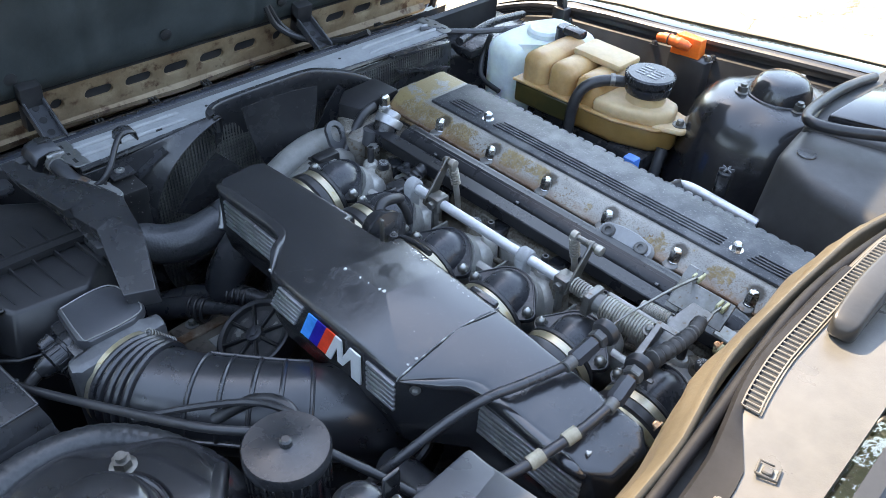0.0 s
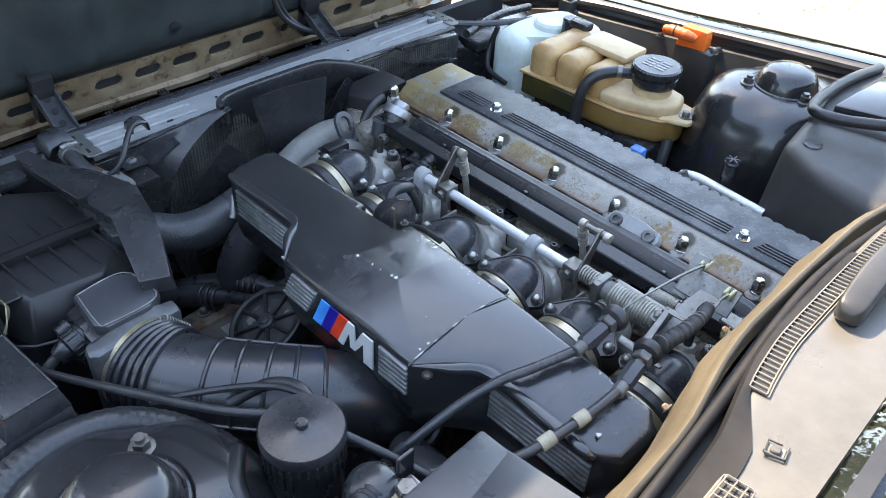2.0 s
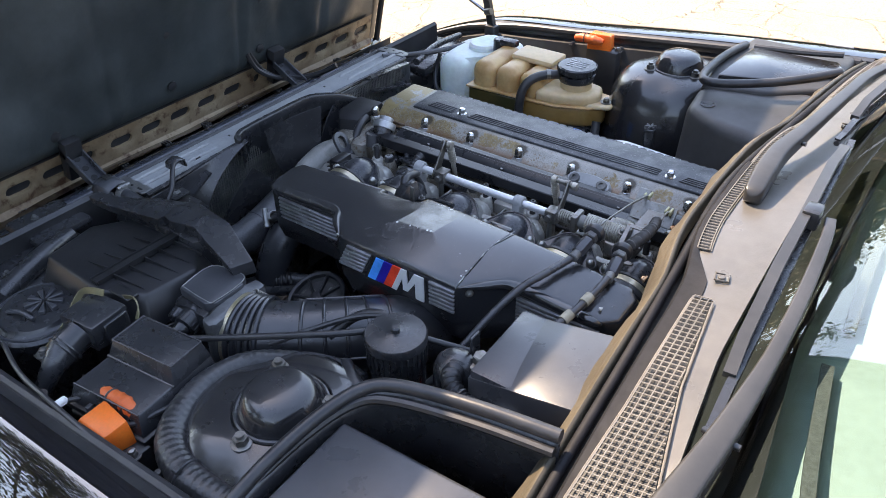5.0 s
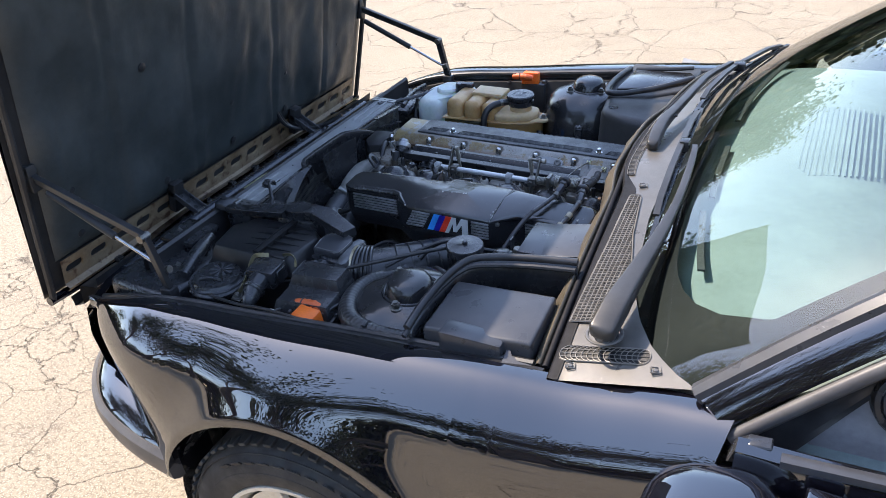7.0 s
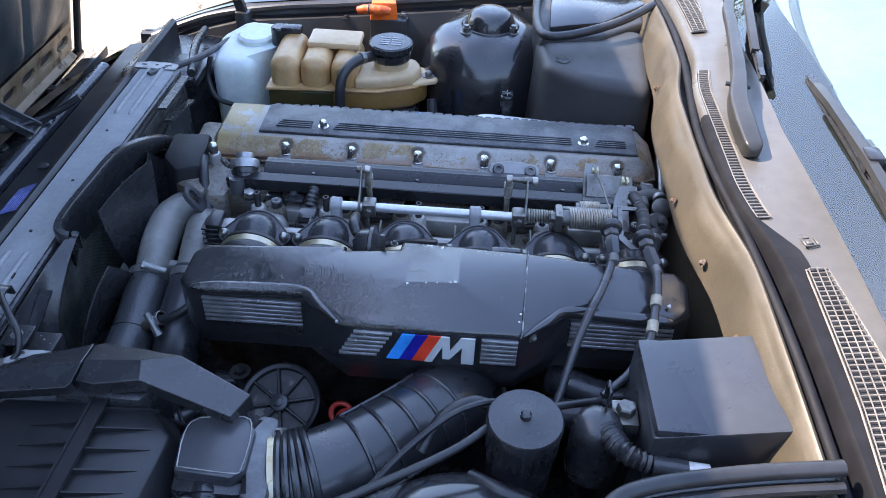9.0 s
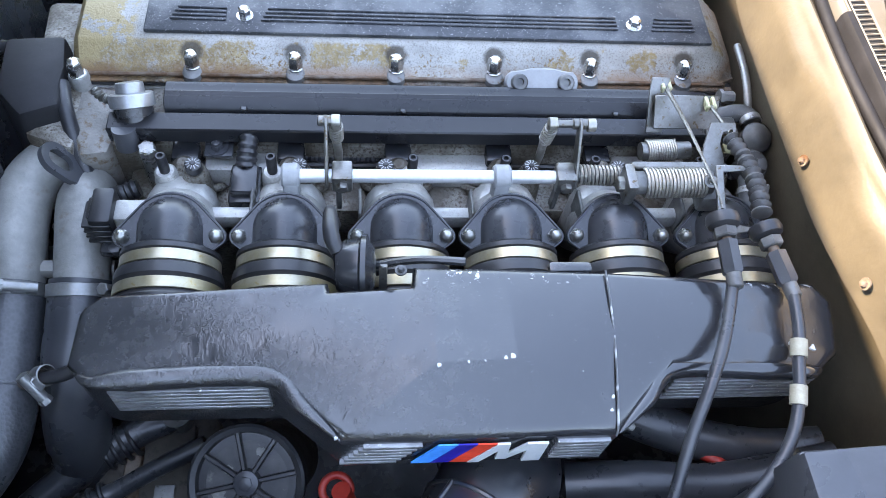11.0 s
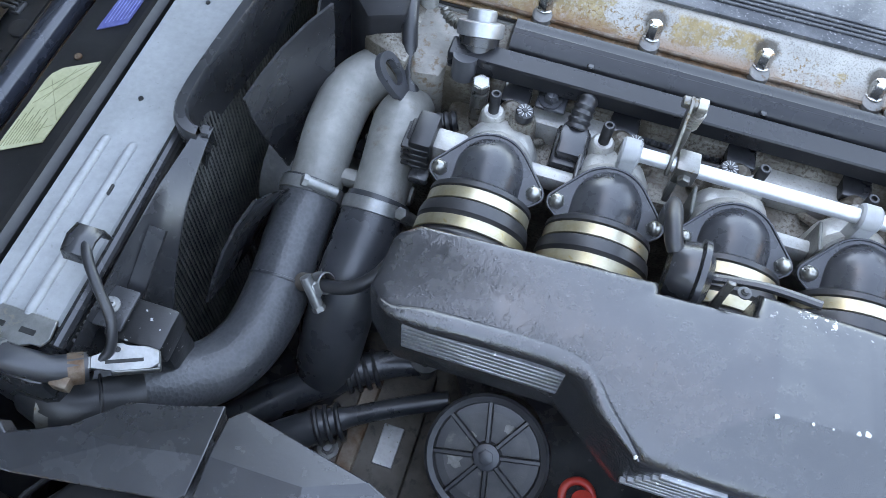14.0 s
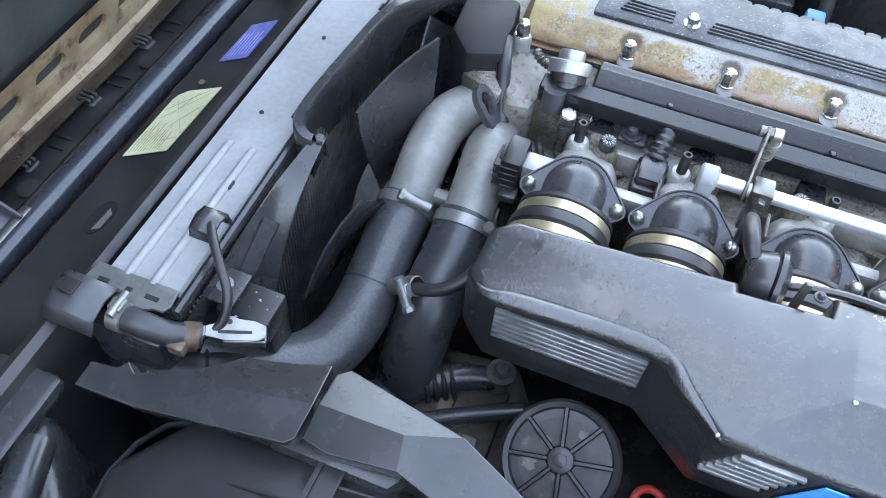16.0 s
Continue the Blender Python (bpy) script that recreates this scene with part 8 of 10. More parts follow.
# flat-topped rail above the opening, stepping down at a notch
rail_path = smooth_path([(-0.221, -0.236, 0.797), (-0.236, -0.2385, 0.800), (-0.247, -0.228, 0.803), (-0.2505, -0.20, 0.805), (-0.243, -0.13, 0.810), (-0.235, -0.075, 0.814), (-0.224, -0.048, 0.814), (-0.203, -0.010, 0.806), (-0.188, 0.030, 0.785), (-0.186, 0.06, 0.745), (-0.19, 0.078, 0.69)], 5)
rows_s = []
for i, p in enumerate(rail_path):
    d = rail_path[min(i + 1, len(rail_path) - 1)] - rail_path[max(i - 1, 0)]
    q = Vector((-d.y, d.x, 0)).normalized() if abs(d.x) + abs(d.y) > 1e-6 else Vector((-1, 0, 0))
    q = q if q.x < 0.2 else -q
    lo_ = Vector((min(p.x, -0.235), p.y, 0.74 if p.z > 0.76 else p.z - 0.03))
    rows_s.append([p + q * 0.007 + Vector((0, 0, -0.03)), p + q * 0.007 + Vector((0, 0, -0.003)), p + q * 0.005, p - q * 0.003, p - q * 0.005 + Vector((0, 0, -0.003)), p - q * 0.0045 + Vector((0, 0, -0.016)), lo_ - q * 0.002])
part("top_rail", Geo().rings(rows_s, closed=False), PLASTIC, shroud, "", 50)


def lip_at(a, r):
    return FC.y - math.sin(a) * r, FC.z + math.cos(a) * r


# cheeks on both sides, each ending in a round lip
for s in (1, -1):
    rows_s = []
    for j in range(41):
        a = radians(27 + 118 * j / 40) * s if s > 0 else radians(-62 - 84 * j / 40)
        y, z = lip_at(a, FR if s < 0 else FR - 0.024 * max(0.0, 1 - j / 14) ** 1.5)
        edge = -0.428 if s > 0 else 0.262
        zo = max(0.43, min(0.766, z + 0.02))
        rows_s.append([(XL - 0.010, y + s * 0.002, z), (XL, y, z), (XL - 0.001, y - s * 0.003, z), (XL - 0.012, y - s * 0.012, z), (-0.240, y + (edge - y) * 0.3, z + (zo - z) * 0.3), (-0.244, y + (edge - y) * 0.65, z + (zo - z) * 0.65), (-0.246, edge, zo)])
    part("cheek", Geo().rings(rows_s, closed=False), PLASTIC, shroud, "", 50)
part("side_panel", Geo().box((-0.262, -0.43, 0.44), (-0.251, -0.352, 0.768), 0.002, 1), PLASTIC, shroud)
part("side_panel", Geo().box((-0.262, 0.15, 0.44), (-0.251, 0.265, 0.768), 0.002, 1), PLASTIC, shroud)
for a, b2 in (((-0.238, -0.415, 0.715), (-0.230, -0.318, 0.772)), ((-0.238, -0.405, 0.645), (-0.230, -0.352, 0.685)), ((-0.238, -0.41, 0.705), (-0.230, -0.345, 0.685)), ((-0.238, 0.25, 0.77), (-0.225, 0.10, 0.79)), ((-0.238, 0.255, 0.72), (-0.23, 0.12, 0.755))):
    part("web", Geo().strip([a, b2], 0.004, 0.014, (1, 0, 0)), PLASTIC, shroud)
part("top_lip", Geo().tube([(-0.2525, -0.43, 0.774), (-0.2525, -0.30, 0.778), (-0.253, -0.20, 0.78), (-0.253, -0.05, 0.78), (-0.2525, 0.26, 0.774)], 0.0045, 8), PLASTIC, shroud)
for y in (-0.155, -0.145):
    part("clip", Geo().box((-0.264, y, 0.776), (-0.254, y + 0.007, 0.786), 0.002, 1), PLASTIC, shroud)
fan = thing("cooling_fan", (-0.20, FC.y, FC.z), "black plastic engine fan at rest", "fan")
part("hub", Geo().lathe((-0.225, FC.y, FC.z), (1, 0, 0), [(0, 0.05), (0.03, 0.055), (0.05, 0.05), (0.055, 0.03), (0.09, 0.028)], 28), BELT, fan)
for k in range(7):
    a = 2 * math.pi * k / 7 + 0.12
    m = Matrix.Translation((-0.186, FC.y, FC.z)) @ Matrix.Rotation(a, 4, "X")
    rows_b = []
    for r, w, tw in ((0.045, 0.05, 32), (0.09, 0.068, 28), (0.13, 0.09, 23), (0.17, 0.108, 19), (0.2, 0.116, 17)):
        t = radians(tw)
        sw_ = 0.012 * (r / 0.2) ** 2
        rows_b.append([m @ Vector((math.sin(t) * q * w + e, math.cos(t) * q * w + sw_, r)) for q, e in ((-0.5, 0), (-0.25, -0.004), (0, -0.006), (0.25, -0.005), (0.5, 0), (0.5, 0.0025), (0.25, -0.0025), (0, -0.0035), (-0.25, -0.0015), (-0.5, 0.0025))])
    part("blade", Geo().rings(rows_b), PLASTIC, fan)

# ---- lower front of the engine, under the plenum ----
DULL_DUST = mat("flaked_dust", (0.2, 0.195, 0.18), 0.7, 0, (0.3, 0.29, 0.27), 200)
GRIME = mat("brown_grime", (0.075, 0.062, 0.05), 0.6, 0.1, (0.13, 0.11, 0.09), 22, bump=0.5, bscale=140, spots=(0.04, 0.03, 0.025), spot_at=0.56, spot_scale=70)
low = thing("steering_pump", (0.064, -0.382, 0.55), "power steering pump with an eight-spoke black pulley cap", "pump")
PA = Vector((-0.1, -0.42, 0.90)).normalized()
pc = Vector((0.064, -0.381, 0.667))
part("body", Geo().lathe(pc, PA, [(-0.15, 0.04), (-0.02, 0.045), (-0.012, 0.05)], 28), ALU_DIRTY, low)
part("cap", Geo().lathe(pc, PA, [(-0.02, 0.05), (-0.002, 0.052), (0.004, 0.0515), (0.0055, 0.049), (0.004, 0.0445), (-0.002, 0.043), (-0.003, 0.01)], 36), RUBBER, low)
part("cap_face", Geo().lathe(pc, PA, [(-0.004, 0.0428), (-0.0022, 0.0428), (-0.0022, 0.006)], 36), PUMP_GREY, low, "dusty grey cap face")
part("hub", Geo().lathe(pc, PA, [(-0.004, 0.013), (0.005, 0.011), (0.006, 0.008)], 20).hexa(pc + PA * 0.005, PA, 0.0065, 0.003), PLASTIC_G, low)
fm2 = frame_at(pc, Vector((1, 0, 0.11)), PA)
for k in range(8):
    part("spoke", Geo().box((0.01, -0.0022, -0.003), (0.046, 0.0022, 0.003), 0.001, 1, fm2 @ Matrix.Rotation(2 * math.pi * k / 8 + 0.15, 4, "Z")), RUBBER, low)
for px, py, pr in ((-0.026, -0.010, 0.010), (0.012, 0.026, 0.007), (-0.016, 0.012, 0.006)):
    ragged = [(px + pr * math.cos(a) * (0.45 + 0.9 * abs(noise.noise(Vector((px * 80, a * 1.6, 1))))), py + pr * math.sin(a) * (0.45 + 0.9 * abs(noise.noise(Vector((a * 1.6, py * 80, 2)))))) for a in [2 * math.pi * j / 16 for j in range(16)]]
    part("dust_patch", Geo().prism(ragged, -0.0026, -0.0018, m=fm2), DULL_DUST, low, "pale flaked patch")
alt = thing("alternator", (-0.02, -0.34, 0.50), "grimy cast alternator body low in the bay", "alternator")
part("case", Geo().prism([(-0.10, -0.46), (0.04, -0.44), (0.05, -0.34), (0.0, -0.26), (-0.08, -0.27), (-0.11, -0.35)], 0.45, 0.585, 0.014, 3), GRIME, alt)
part("plate", Geo().box((-0.085, -0.43, 0.585), (0.002, -0.30, 0.598), 0.006), GRIME, alt)
part("red_strap", Geo().box((-0.062, -0.432, 0.590), (-0.045, -0.30, 0.6005), 0.002, 1), RUST, alt, "rusty red strap")
part("type_plate", Geo().box((-0.031, -0.400, 0.5975), (-0.012, -0.362, 0.5995), 0.0006, 1), DULL, alt, "scuffed silver type plate")
part("bolt", Geo().nut((-0.072, -0.40, 0.598), (0, 0, 1), 0.006, 0.008), BELT, alt)
part("support", Geo().box((-0.06, -0.43, 0.33), (0.02, -0.33, 0.47), 0.008), BELT, alt)
h1 = thing("pump_hose", (-0.08, -0.35, 0.6), "black rubber hose with crimped ends", "hose", group="pump hoses")
part("hose", Geo().tube([(-0.18, -0.40, 0.56), (-0.13, -0.365, 0.59), (-0.085, -0.335, 0.606), (-0.045, -0.312, 0.612), (-0.01, -0.302, 0.612)], [0.017, 0.017, 0.0165, 0.0135, 0.009], 18), HOSE, h1)
for k in range(4):
    part("crimp", Geo().torus((-0.078 + k * 0.0075, -0.331 + k * 0.0042, 0.607), (0.85, 0.5, 0.1), 0.0165, 0.0026, 24), RUBBER, h1)
part("union", Geo().cyl((-0.012, -0.302, 0.60), (-0.012, -0.302, 0.628), 0.011, bev=0.002).nut((-0.012, -0.302, 0.628), (0, 0, 1), 0.009, 0.01), BELT, h1)
h2 = thing("pump_hose", (-0.08, -0.40, 0.58), "thin black pump hose with crimped ends", "hose", group="pump hoses")
part("hose", Geo().tube([(-0.20, -0.46, 0.56), (-0.14, -0.42, 0.59), (-0.09, -0.39, 0.612), (-0.06, -0.372, 0.62), (-0.02, -0.352, 0.628), (0.02, -0.335, 0.636)], [0.0165, 0.0165, 0.016, 0.009, 0.0085, 0.0085], 18), HOSE, h2)
for k in range(3):
    part("crimp", Geo().torus((-0.085 + k * 0.0085, -0.387 + k * 0.0047, 0.6135), (0.85, 0.5, 0.15), 0.0158, 0.0026, 24), RUBBER, h2)
dip = thing("dipstick", (0.143, -0.388, 0.60), "red ring-topped oil dipstick", "dipstick")
part("ring", Geo().torus((0.142, -0.390, 0.668), (0.1, -0.25, 0.95), 0.0125, 0.0036, 28, 10), RED, dip)
part("stem", Geo().tube([(0.146, -0.392, 0.672), (0.152, -0.396, 0.65), (0.155, -0.39, 0.60)], [0.009, 0.008, 0.006], 12), RED, dip)
lowh = thing("coolant_pipe", (0.45, -0.45, 0.68), "wide black coolant pipe beneath the plenum", "pipe")
part("branch_pipe", Geo().tube([(0.40, -0.335, 0.70), (0.425, -0.35, 0.705), (0.474, -0.367, 0.702), (0.53, -0.374, 0.70), (0.575, -0.375, 0.71)], [0.02, 0.02, 0.019, 0.017, 0.016], 18), HOSE, lowh)
red = thing("battery_lead", (0.49, -0.40, 0.69), "bright red battery lead beneath the plenum", "cable")
part("lead", Geo().tube([(0.455, -0.372, 0.70), (0.468, -0.380, 0.705), (0.495, -0.402, 0.705), (0.516, -0.419, 0.70), (0.53, -0.44, 0.69)], 0.006, 10), RED, red)
ribbed = thing("ribbed_hose", (0.43, -0.41, 0.67), "thin ribbed black conduit beneath the plenum", "hose")
part("conduit", Geo().tube([(0.36, -0.42, 0.66), (0.381, -0.406, 0.68), (0.431, -0.398, 0.69), (0.47, -0.41, 0.688), (0.50, -0.435, 0.67)], 0.011, 14, wave=(0.006, 0.0014)), RUBBER, ribbed)
part("pipe", Geo().tube([(0.34, -0.40, 0.70), (0.40, -0.405, 0.715), (0.46, -0.41, 0.715), (0.52, -0.405, 0.72), (0.57, -0.40, 0.735)], 0.019, 18), HOSE, lowh)
part("red_sleeve", Geo().tube([(0.415, -0.445, 0.69), (0.45, -0.455, 0.692), (0.48, -0.47, 0.68)], 0.010, 12), RED, lowh)
part("clamp", Geo().lathe((0.535, -0.404, 0.723), (1, 0.1, 0.2), [(0, 0.02), (0.01, 0.02)], 24), RUST, lowh)

# ---- intake tract: air box, air-flow meter, ribbed hose ----
ab = thing("air_box", (-0.10, -0.56, 0.55), "ribbed black plastic air filter box", "air box")
body_o = [(-0.215, -0.648), (-0.06, -0.662), (0.012, -0.625), (0.02, -0.53), (-0.02, -0.485), (-0.19, -0.49), (-0.235, -0.55)]
part("lower_case", Geo().prism(body_o, 0.50, 0.752, 0.01, 2), PLASTIC_D, ab)
lid = part("lid", Geo().prism(body_o, 0.752, 0.797, 0.004, 2, top=[(-0.20, -0.635), (-0.072, -0.642), (-0.008, -0.61), (0.0, -0.535), (-0.035, -0.50), (-0.18, -0.505), (-0.215, -0.555)]), PLASTIC_D, ab)
part("rim", Geo().tube([(x, y, 0.7525) for x, y in body_o + body_o[:1]], 0.0024, 8, 3), PLASTIC_D, ab)
for y0, y1 in ((-0.0042, -0.0028), (0.0028, 0.0042)):
    part("ridge_bead", Geo().strip([(-0.086 + 2.2 * y1, -0.636, 0.8035), (-0.082 + 2.2 * y1, -0.57, 0.8068), (-0.080 + 2.2 * y1, -0.504, 0.8068)], 0.0022, 0.004), PLASTIC_D, lid)
part("split_ridge", Geo().strip([(-0.087, -0.636, 0.799), (-0.083, -0.57, 0.802), (-0.081, -0.502, 0.802)], 0.017, 0.008), PLASTIC_D, lid)
for k in range(5):
    # wedge ribs, tall by the ridge and running out on the slope
    y = -0.612 + k * 0.0245
    part("rib", Geo().rings([[(x, y + 0.004 * j - w, z0), (x, y + 0.004 * j - w * 0.6, z1), (x, y + 0.004 * j + w * 0.6, z1), (x, y + 0.004 * j + w, z0)] for j, (x, w, z0, z1) in enumerate(((-0.074, 0.0016, 0.795, 0.8045), (-0.045, 0.0014, 0.795, 0.8015), (-0.012 - 0.004 * abs(k - 2), 0.0008, 0.793, 0.7975)))]), PLASTIC_D, lid)
    if k < 4:
        part("rib", Geo().rings([[(x, y + 0.006 - 0.002 * j - w, z0), (x, y + 0.006 - 0.002 * j - w * 0.6, z1), (x, y + 0.006 - 0.002 * j + w * 0.6, z1), (x, y + 0.006 - 0.002 * j + w, z0)] for j, (x, w, z0, z1) in enumerate(((-0.093, 0.0016, 0.795, 0.8035), (-0.115, 0.0012, 0.795, 0.8005), (-0.140, 0.0008, 0.794, 0.7975)))]), PLASTIC_D, lid)
part("lid_panel", Geo().box((-0.060, -0.634, 0.7955), (-0.018, -0.616, 0.7985), 0.0012, 1), PLASTIC_D, lid)
part("latch", Geo().box((-0.105, -0.672, 0.745), (-0.06, -0.652, 0.765), 0.004).box((-0.108, -0.668, 0.752), (-0.057, -0.660, 0.757), 0.002, 1), PLASTIC, ab)
duct = thing("air_duct", (-0.10, -0.48, 0.78), "angular black plastic air duct cover", "air duct")
def folded(name, pts, faces, drop=0.02):
    b = bmesh.new()
    vs = [b.verts.new(p) for p in pts]
    for f in faces:
        b.faces.new([vs[i] for i in f])
    ex = bmesh.ops.extrude_face_region(b, geom=b.faces[:])
    mid = sum(p[1] for p in pts) / len(pts)
    for v in [e for e in ex["geom"] if isinstance(e, bmesh.types.BMVert)]:
        v.co.z -= drop
        v.co.y += 0.004 if v.co.y < mid else -0.004
    bmesh.ops.recalc_face_normals(b, faces=b.faces[:])
    sharp = [e for e in b.edges if len(e.link_faces) == 2 and e.calc_face_angle(0) > 0.6]
    bmesh.ops.bevel(b, geom=sharp, offset=0.0012, segments=2, affect="EDGES", profile=0.5)
    return part(name, Geo().bm(b), PLASTIC, duct, "", 8)


folded("front_cover", [(-0.263, -0.521, 0.815), (-0.263, -0.502, 0.815), (-0.243, -0.4995, 0.816), (-0.238, -0.493, 0.818), (-0.230, -0.4985, 0.816), (-0.195, -0.483, 0.818), (-0.169, -0.457, 0.812), (-0.136, -0.450, 0.815), (-0.108, -0.442, 0.819), (-0.1045, -0.477, 0.829), (-0.106, -0.502, 0.825), (-0.112, -0.506, 0.821), (-0.215, -0.520, 0.816), (-0.162, -0.487, 0.825)],
       [(5, 6, 7, 8, 9, 13), (0, 1, 2, 4, 5, 13, 12), (2, 3, 4), (13, 9, 10, 11, 12)], 0.016)
folded("rear_cover", [(-0.101, -0.4505, 0.827), (-0.094, -0.442, 0.822), (-0.004, -0.462, 0.832), (0.073, -0.492, 0.815), (0.060, -0.522, 0.815), (-0.036, -0.500, 0.834), (-0.083, -0.5045, 0.828), (-0.1015, -0.5005, 0.828), (-0.101, -0.477, 0.832), (-0.040, -0.478, 0.839)],
       [(0, 1, 2, 9, 8), (8, 9, 5, 6, 7), (2, 3, 4, 5, 9)], 0.022)
part("skirt", Geo().prism([(-0.13, -0.505), (-0.04, -0.505), (-0.02, -0.475), (-0.085, -0.45), (-0.12, -0.47)], 0.74, 0.808, 0.006), PLASTIC, duct)

maf = thing("air_flow_meter", (0.055, -0.548, 0.70), "grey-lidded air flow meter with an aluminium ring", "air flow meter")
part("lid", Geo().prism([(0.018, -0.578), (0.012, -0.535), (0.022, -0.512), (0.07, -0.506), (0.085, -0.525), (0.086, -0.572), (0.074, -0.582)], 0.785, 0.801, 0.004, 2), PLASTIC_G, maf, "grey-black lid")
part("lid_bead", Geo().tube([(0.021, -0.574, 0.8015), (0.016, -0.536, 0.8015), (0.025, -0.516, 0.8015), (0.069, -0.510, 0.8015), (0.081, -0.526, 0.8015), (0.082, -0.570, 0.8015), (0.073, -0.577, 0.8015), (0.021, -0.574, 0.8015)], 0.0008, 6, 3), DULL, maf)
part("housing", Geo().box((0.012, -0.592, 0.69), (0.088, -0.505, 0.787), 0.012), PLASTIC, maf)
part("alloy_body", Geo().prism([(0.084, -0.60), (0.105, -0.605), (0.112, -0.595), (0.104, -0.50), (0.078, -0.498), (0.084, -0.53)], 0.69, 0.795, 0.008, 2), ALLOY_D, maf, "dull cast alloy body")
PM = Vector((0.046, -0.572, 0.772))
PD = Vector((0.12, -0.97, -0.18)).normalized()
part("plug_body", Geo().lathe(PM, PD, [(0, 0.017), (0.004, 0.0185), (0.014, 0.0185), (0.015, 0.0165), (0.018, 0.0165), (0.019, 0.0175), (0.034, 0.0170), (0.036, 0.012), (0.046, 0.010), (0.05, 0.007)], 28), PLASTIC, maf)
for k in range(16):
    part("plug_rib", Geo().box((-0.0011, 0.0168, 0.02), (0.0011, 0.0188, 0.033), 0.0004, 1, frame_at(PM, PD.orthogonal(), PD) @ Matrix.Rotation(2 * math.pi * k / 16, 4, "Z")), PLASTIC, maf)
part("plug_cable", Geo().tube([PM + PD * 0.046, PM + PD * 0.065 + Vector((0, 0, -0.008)), PM + PD * 0.08 + Vector((0.004, 0, -0.03)), PM + PD * 0.085 + Vector((0.004, 0, -0.07))], 0.006, 12), RUBBER, maf)
part("small_plug", Geo().cyl((0.03, -0.59, 0.775), (0.033, -0.606, 0.77), 0.010, bev=0.002), PLASTIC, maf)

ih = thing("intake_hose", (0.2, -0.5, 0.70), "ribbed black rubber intake hose", "intake hose")
IP = [(0.104, -0.551, 0.748), (0.125, -0.546, 0.748), (0.150, -0.535, 0.748), (0.182, -0.514, 0.747), (0.212, -0.488, 0.746), (0.238, -0.462, 0.743), (0.260, -0.435, 0.738), (0.277, -0.405, 0.726), (0.286, -0.375, 0.702), (0.288, -0.350, 0.665), (0.286, -0.335, 0.62)]
part("hose", Geo().tube(IP, [0.050, 0.0495, 0.049, 0.049, 0.049, 0.0495, 0.05, 0.05, 0.05, 0.05, 0.05], 32), HOSE_G, ih)
sp = smooth_path(IP, 10)
def along(i):
    return sp[i], (sp[min(i + 1, len(sp) - 1)] - sp[max(i - 1, 0)]).normalized()


for i in (4, 7, 10, 13, 16):
    p, d = along(i)
    part("bellow_ring", Geo().torus(p, d, 0.0502, 0.0042, 40, 8), HOSE_G, ih)
for i in (30, 37, 44, 51, 58):
    p, d = along(i)
    part("rib_ring", Geo().torus(p, d, 0.0495, 0.0026, 40, 8), HOSE_G, ih)
for off in (-0.75, 1.5):
    pts = []
    for i in range(30, 59, 4):
        p, d = along(i)
        u = d.cross(Vector((0, 0, 1))).normalized()
        w = u.cross(d)
        pts.append(p + (u * math.sin(off) + w * math.cos(off)) * 0.0505)
    part("long_rib", Geo().tube(pts, 0.0022, 8, 3), HOSE_G, ih)
p, d = along(1)
part("clamp", Geo().lathe(p - d * 0.004, d, [(0, 0.0515), (0.0005, 0.053), (0.0105, 0.053), (0.011, 0.0515)], 40, False, False), BRASS, ih)
part("clamp_worm", Geo().coil(p + Vector((0, 0.028, 0.048)), p + Vector((0, 0.052, 0.018)), 0.004, 0.0012, 9), STEEL, ih)
part("mount_ring", Geo().torus((0.288, -0.356, 0.676), (0.02, 0.55, -0.83), 0.053, 0.006, 36, 8), RUBBER, ih)

# ---- near side: relay box, caps, drum ----
rb = thing("fuse_box", (0.10, -0.70, 0.66), "black stepped plastic fuse box", "fuse box")
def tilted_box(name, lo, hi, bev, mt, par, ang=6.0, about=(0.1, -0.70, 0.78), label=""):
    m = Matrix.Translation(about) @ pose(0, 0, 0, 0, 0, ang)
    return part(name, Geo().box(lo, hi, bev, 2, m), mt, par, label)


FB = (0.110, -0.700, 0.78)
tilted_box("base", (-0.062, -0.066, -0.12), (0.060, 0.055, 0.0), 0.004, PLASTIC_D, rb, about=FB)
tilted_box("rim", (-0.067, -0.072, -0.012), (0.065, 0.058, -0.003), 0.002, PLASTIC_D, rb, about=FB)
tilted_box("rim", (-0.065, -0.070, -0.026), (0.063, 0.056, -0.020), 0.0015, PLASTIC_D, rb, about=FB)
bx = Matrix.Translation(FB) @ pose(0, 0, 0, 0, 0, 6)
low_in, low_out = [(-0.054, -0.060), (0.051, -0.060), (0.051, 0.053), (-0.054, 0.053)], [(-0.062, -0.068), (0.060, -0.068), (0.060, 0.054), (-0.062, 0.054)]
up_in, up_out = [(-0.050, 0.000), (0.046, 0.000), (0.046, 0.049), (-0.050, 0.049)], [(-0.056, -0.008), (0.053, -0.008), (0.053, 0.054), (-0.056, 0.054)]
part("lower_lid", Geo().prism(low_out, -0.002, 0.022, 0.0014, 2, bx, top=low_in), PLASTIC, rb)
part("upper_lid", Geo().prism(up_out, 0.020, 0.043, 0.0014, 2, bx, top=up_in), PLASTIC, rb)
for outl, z in ((low_in[:2], 0.0222), (up_in, 0.0432)):
    pts = [bx @ Vector((x, y, z)) for x, y in (outl + outl[:1] if len(outl) > 2 else outl)]
    for p, q in zip(pts, pts[1:]):
        part("lid_edge", Geo().cyl(p, q, 0.0013, seg=8), PLASTIC, rb)
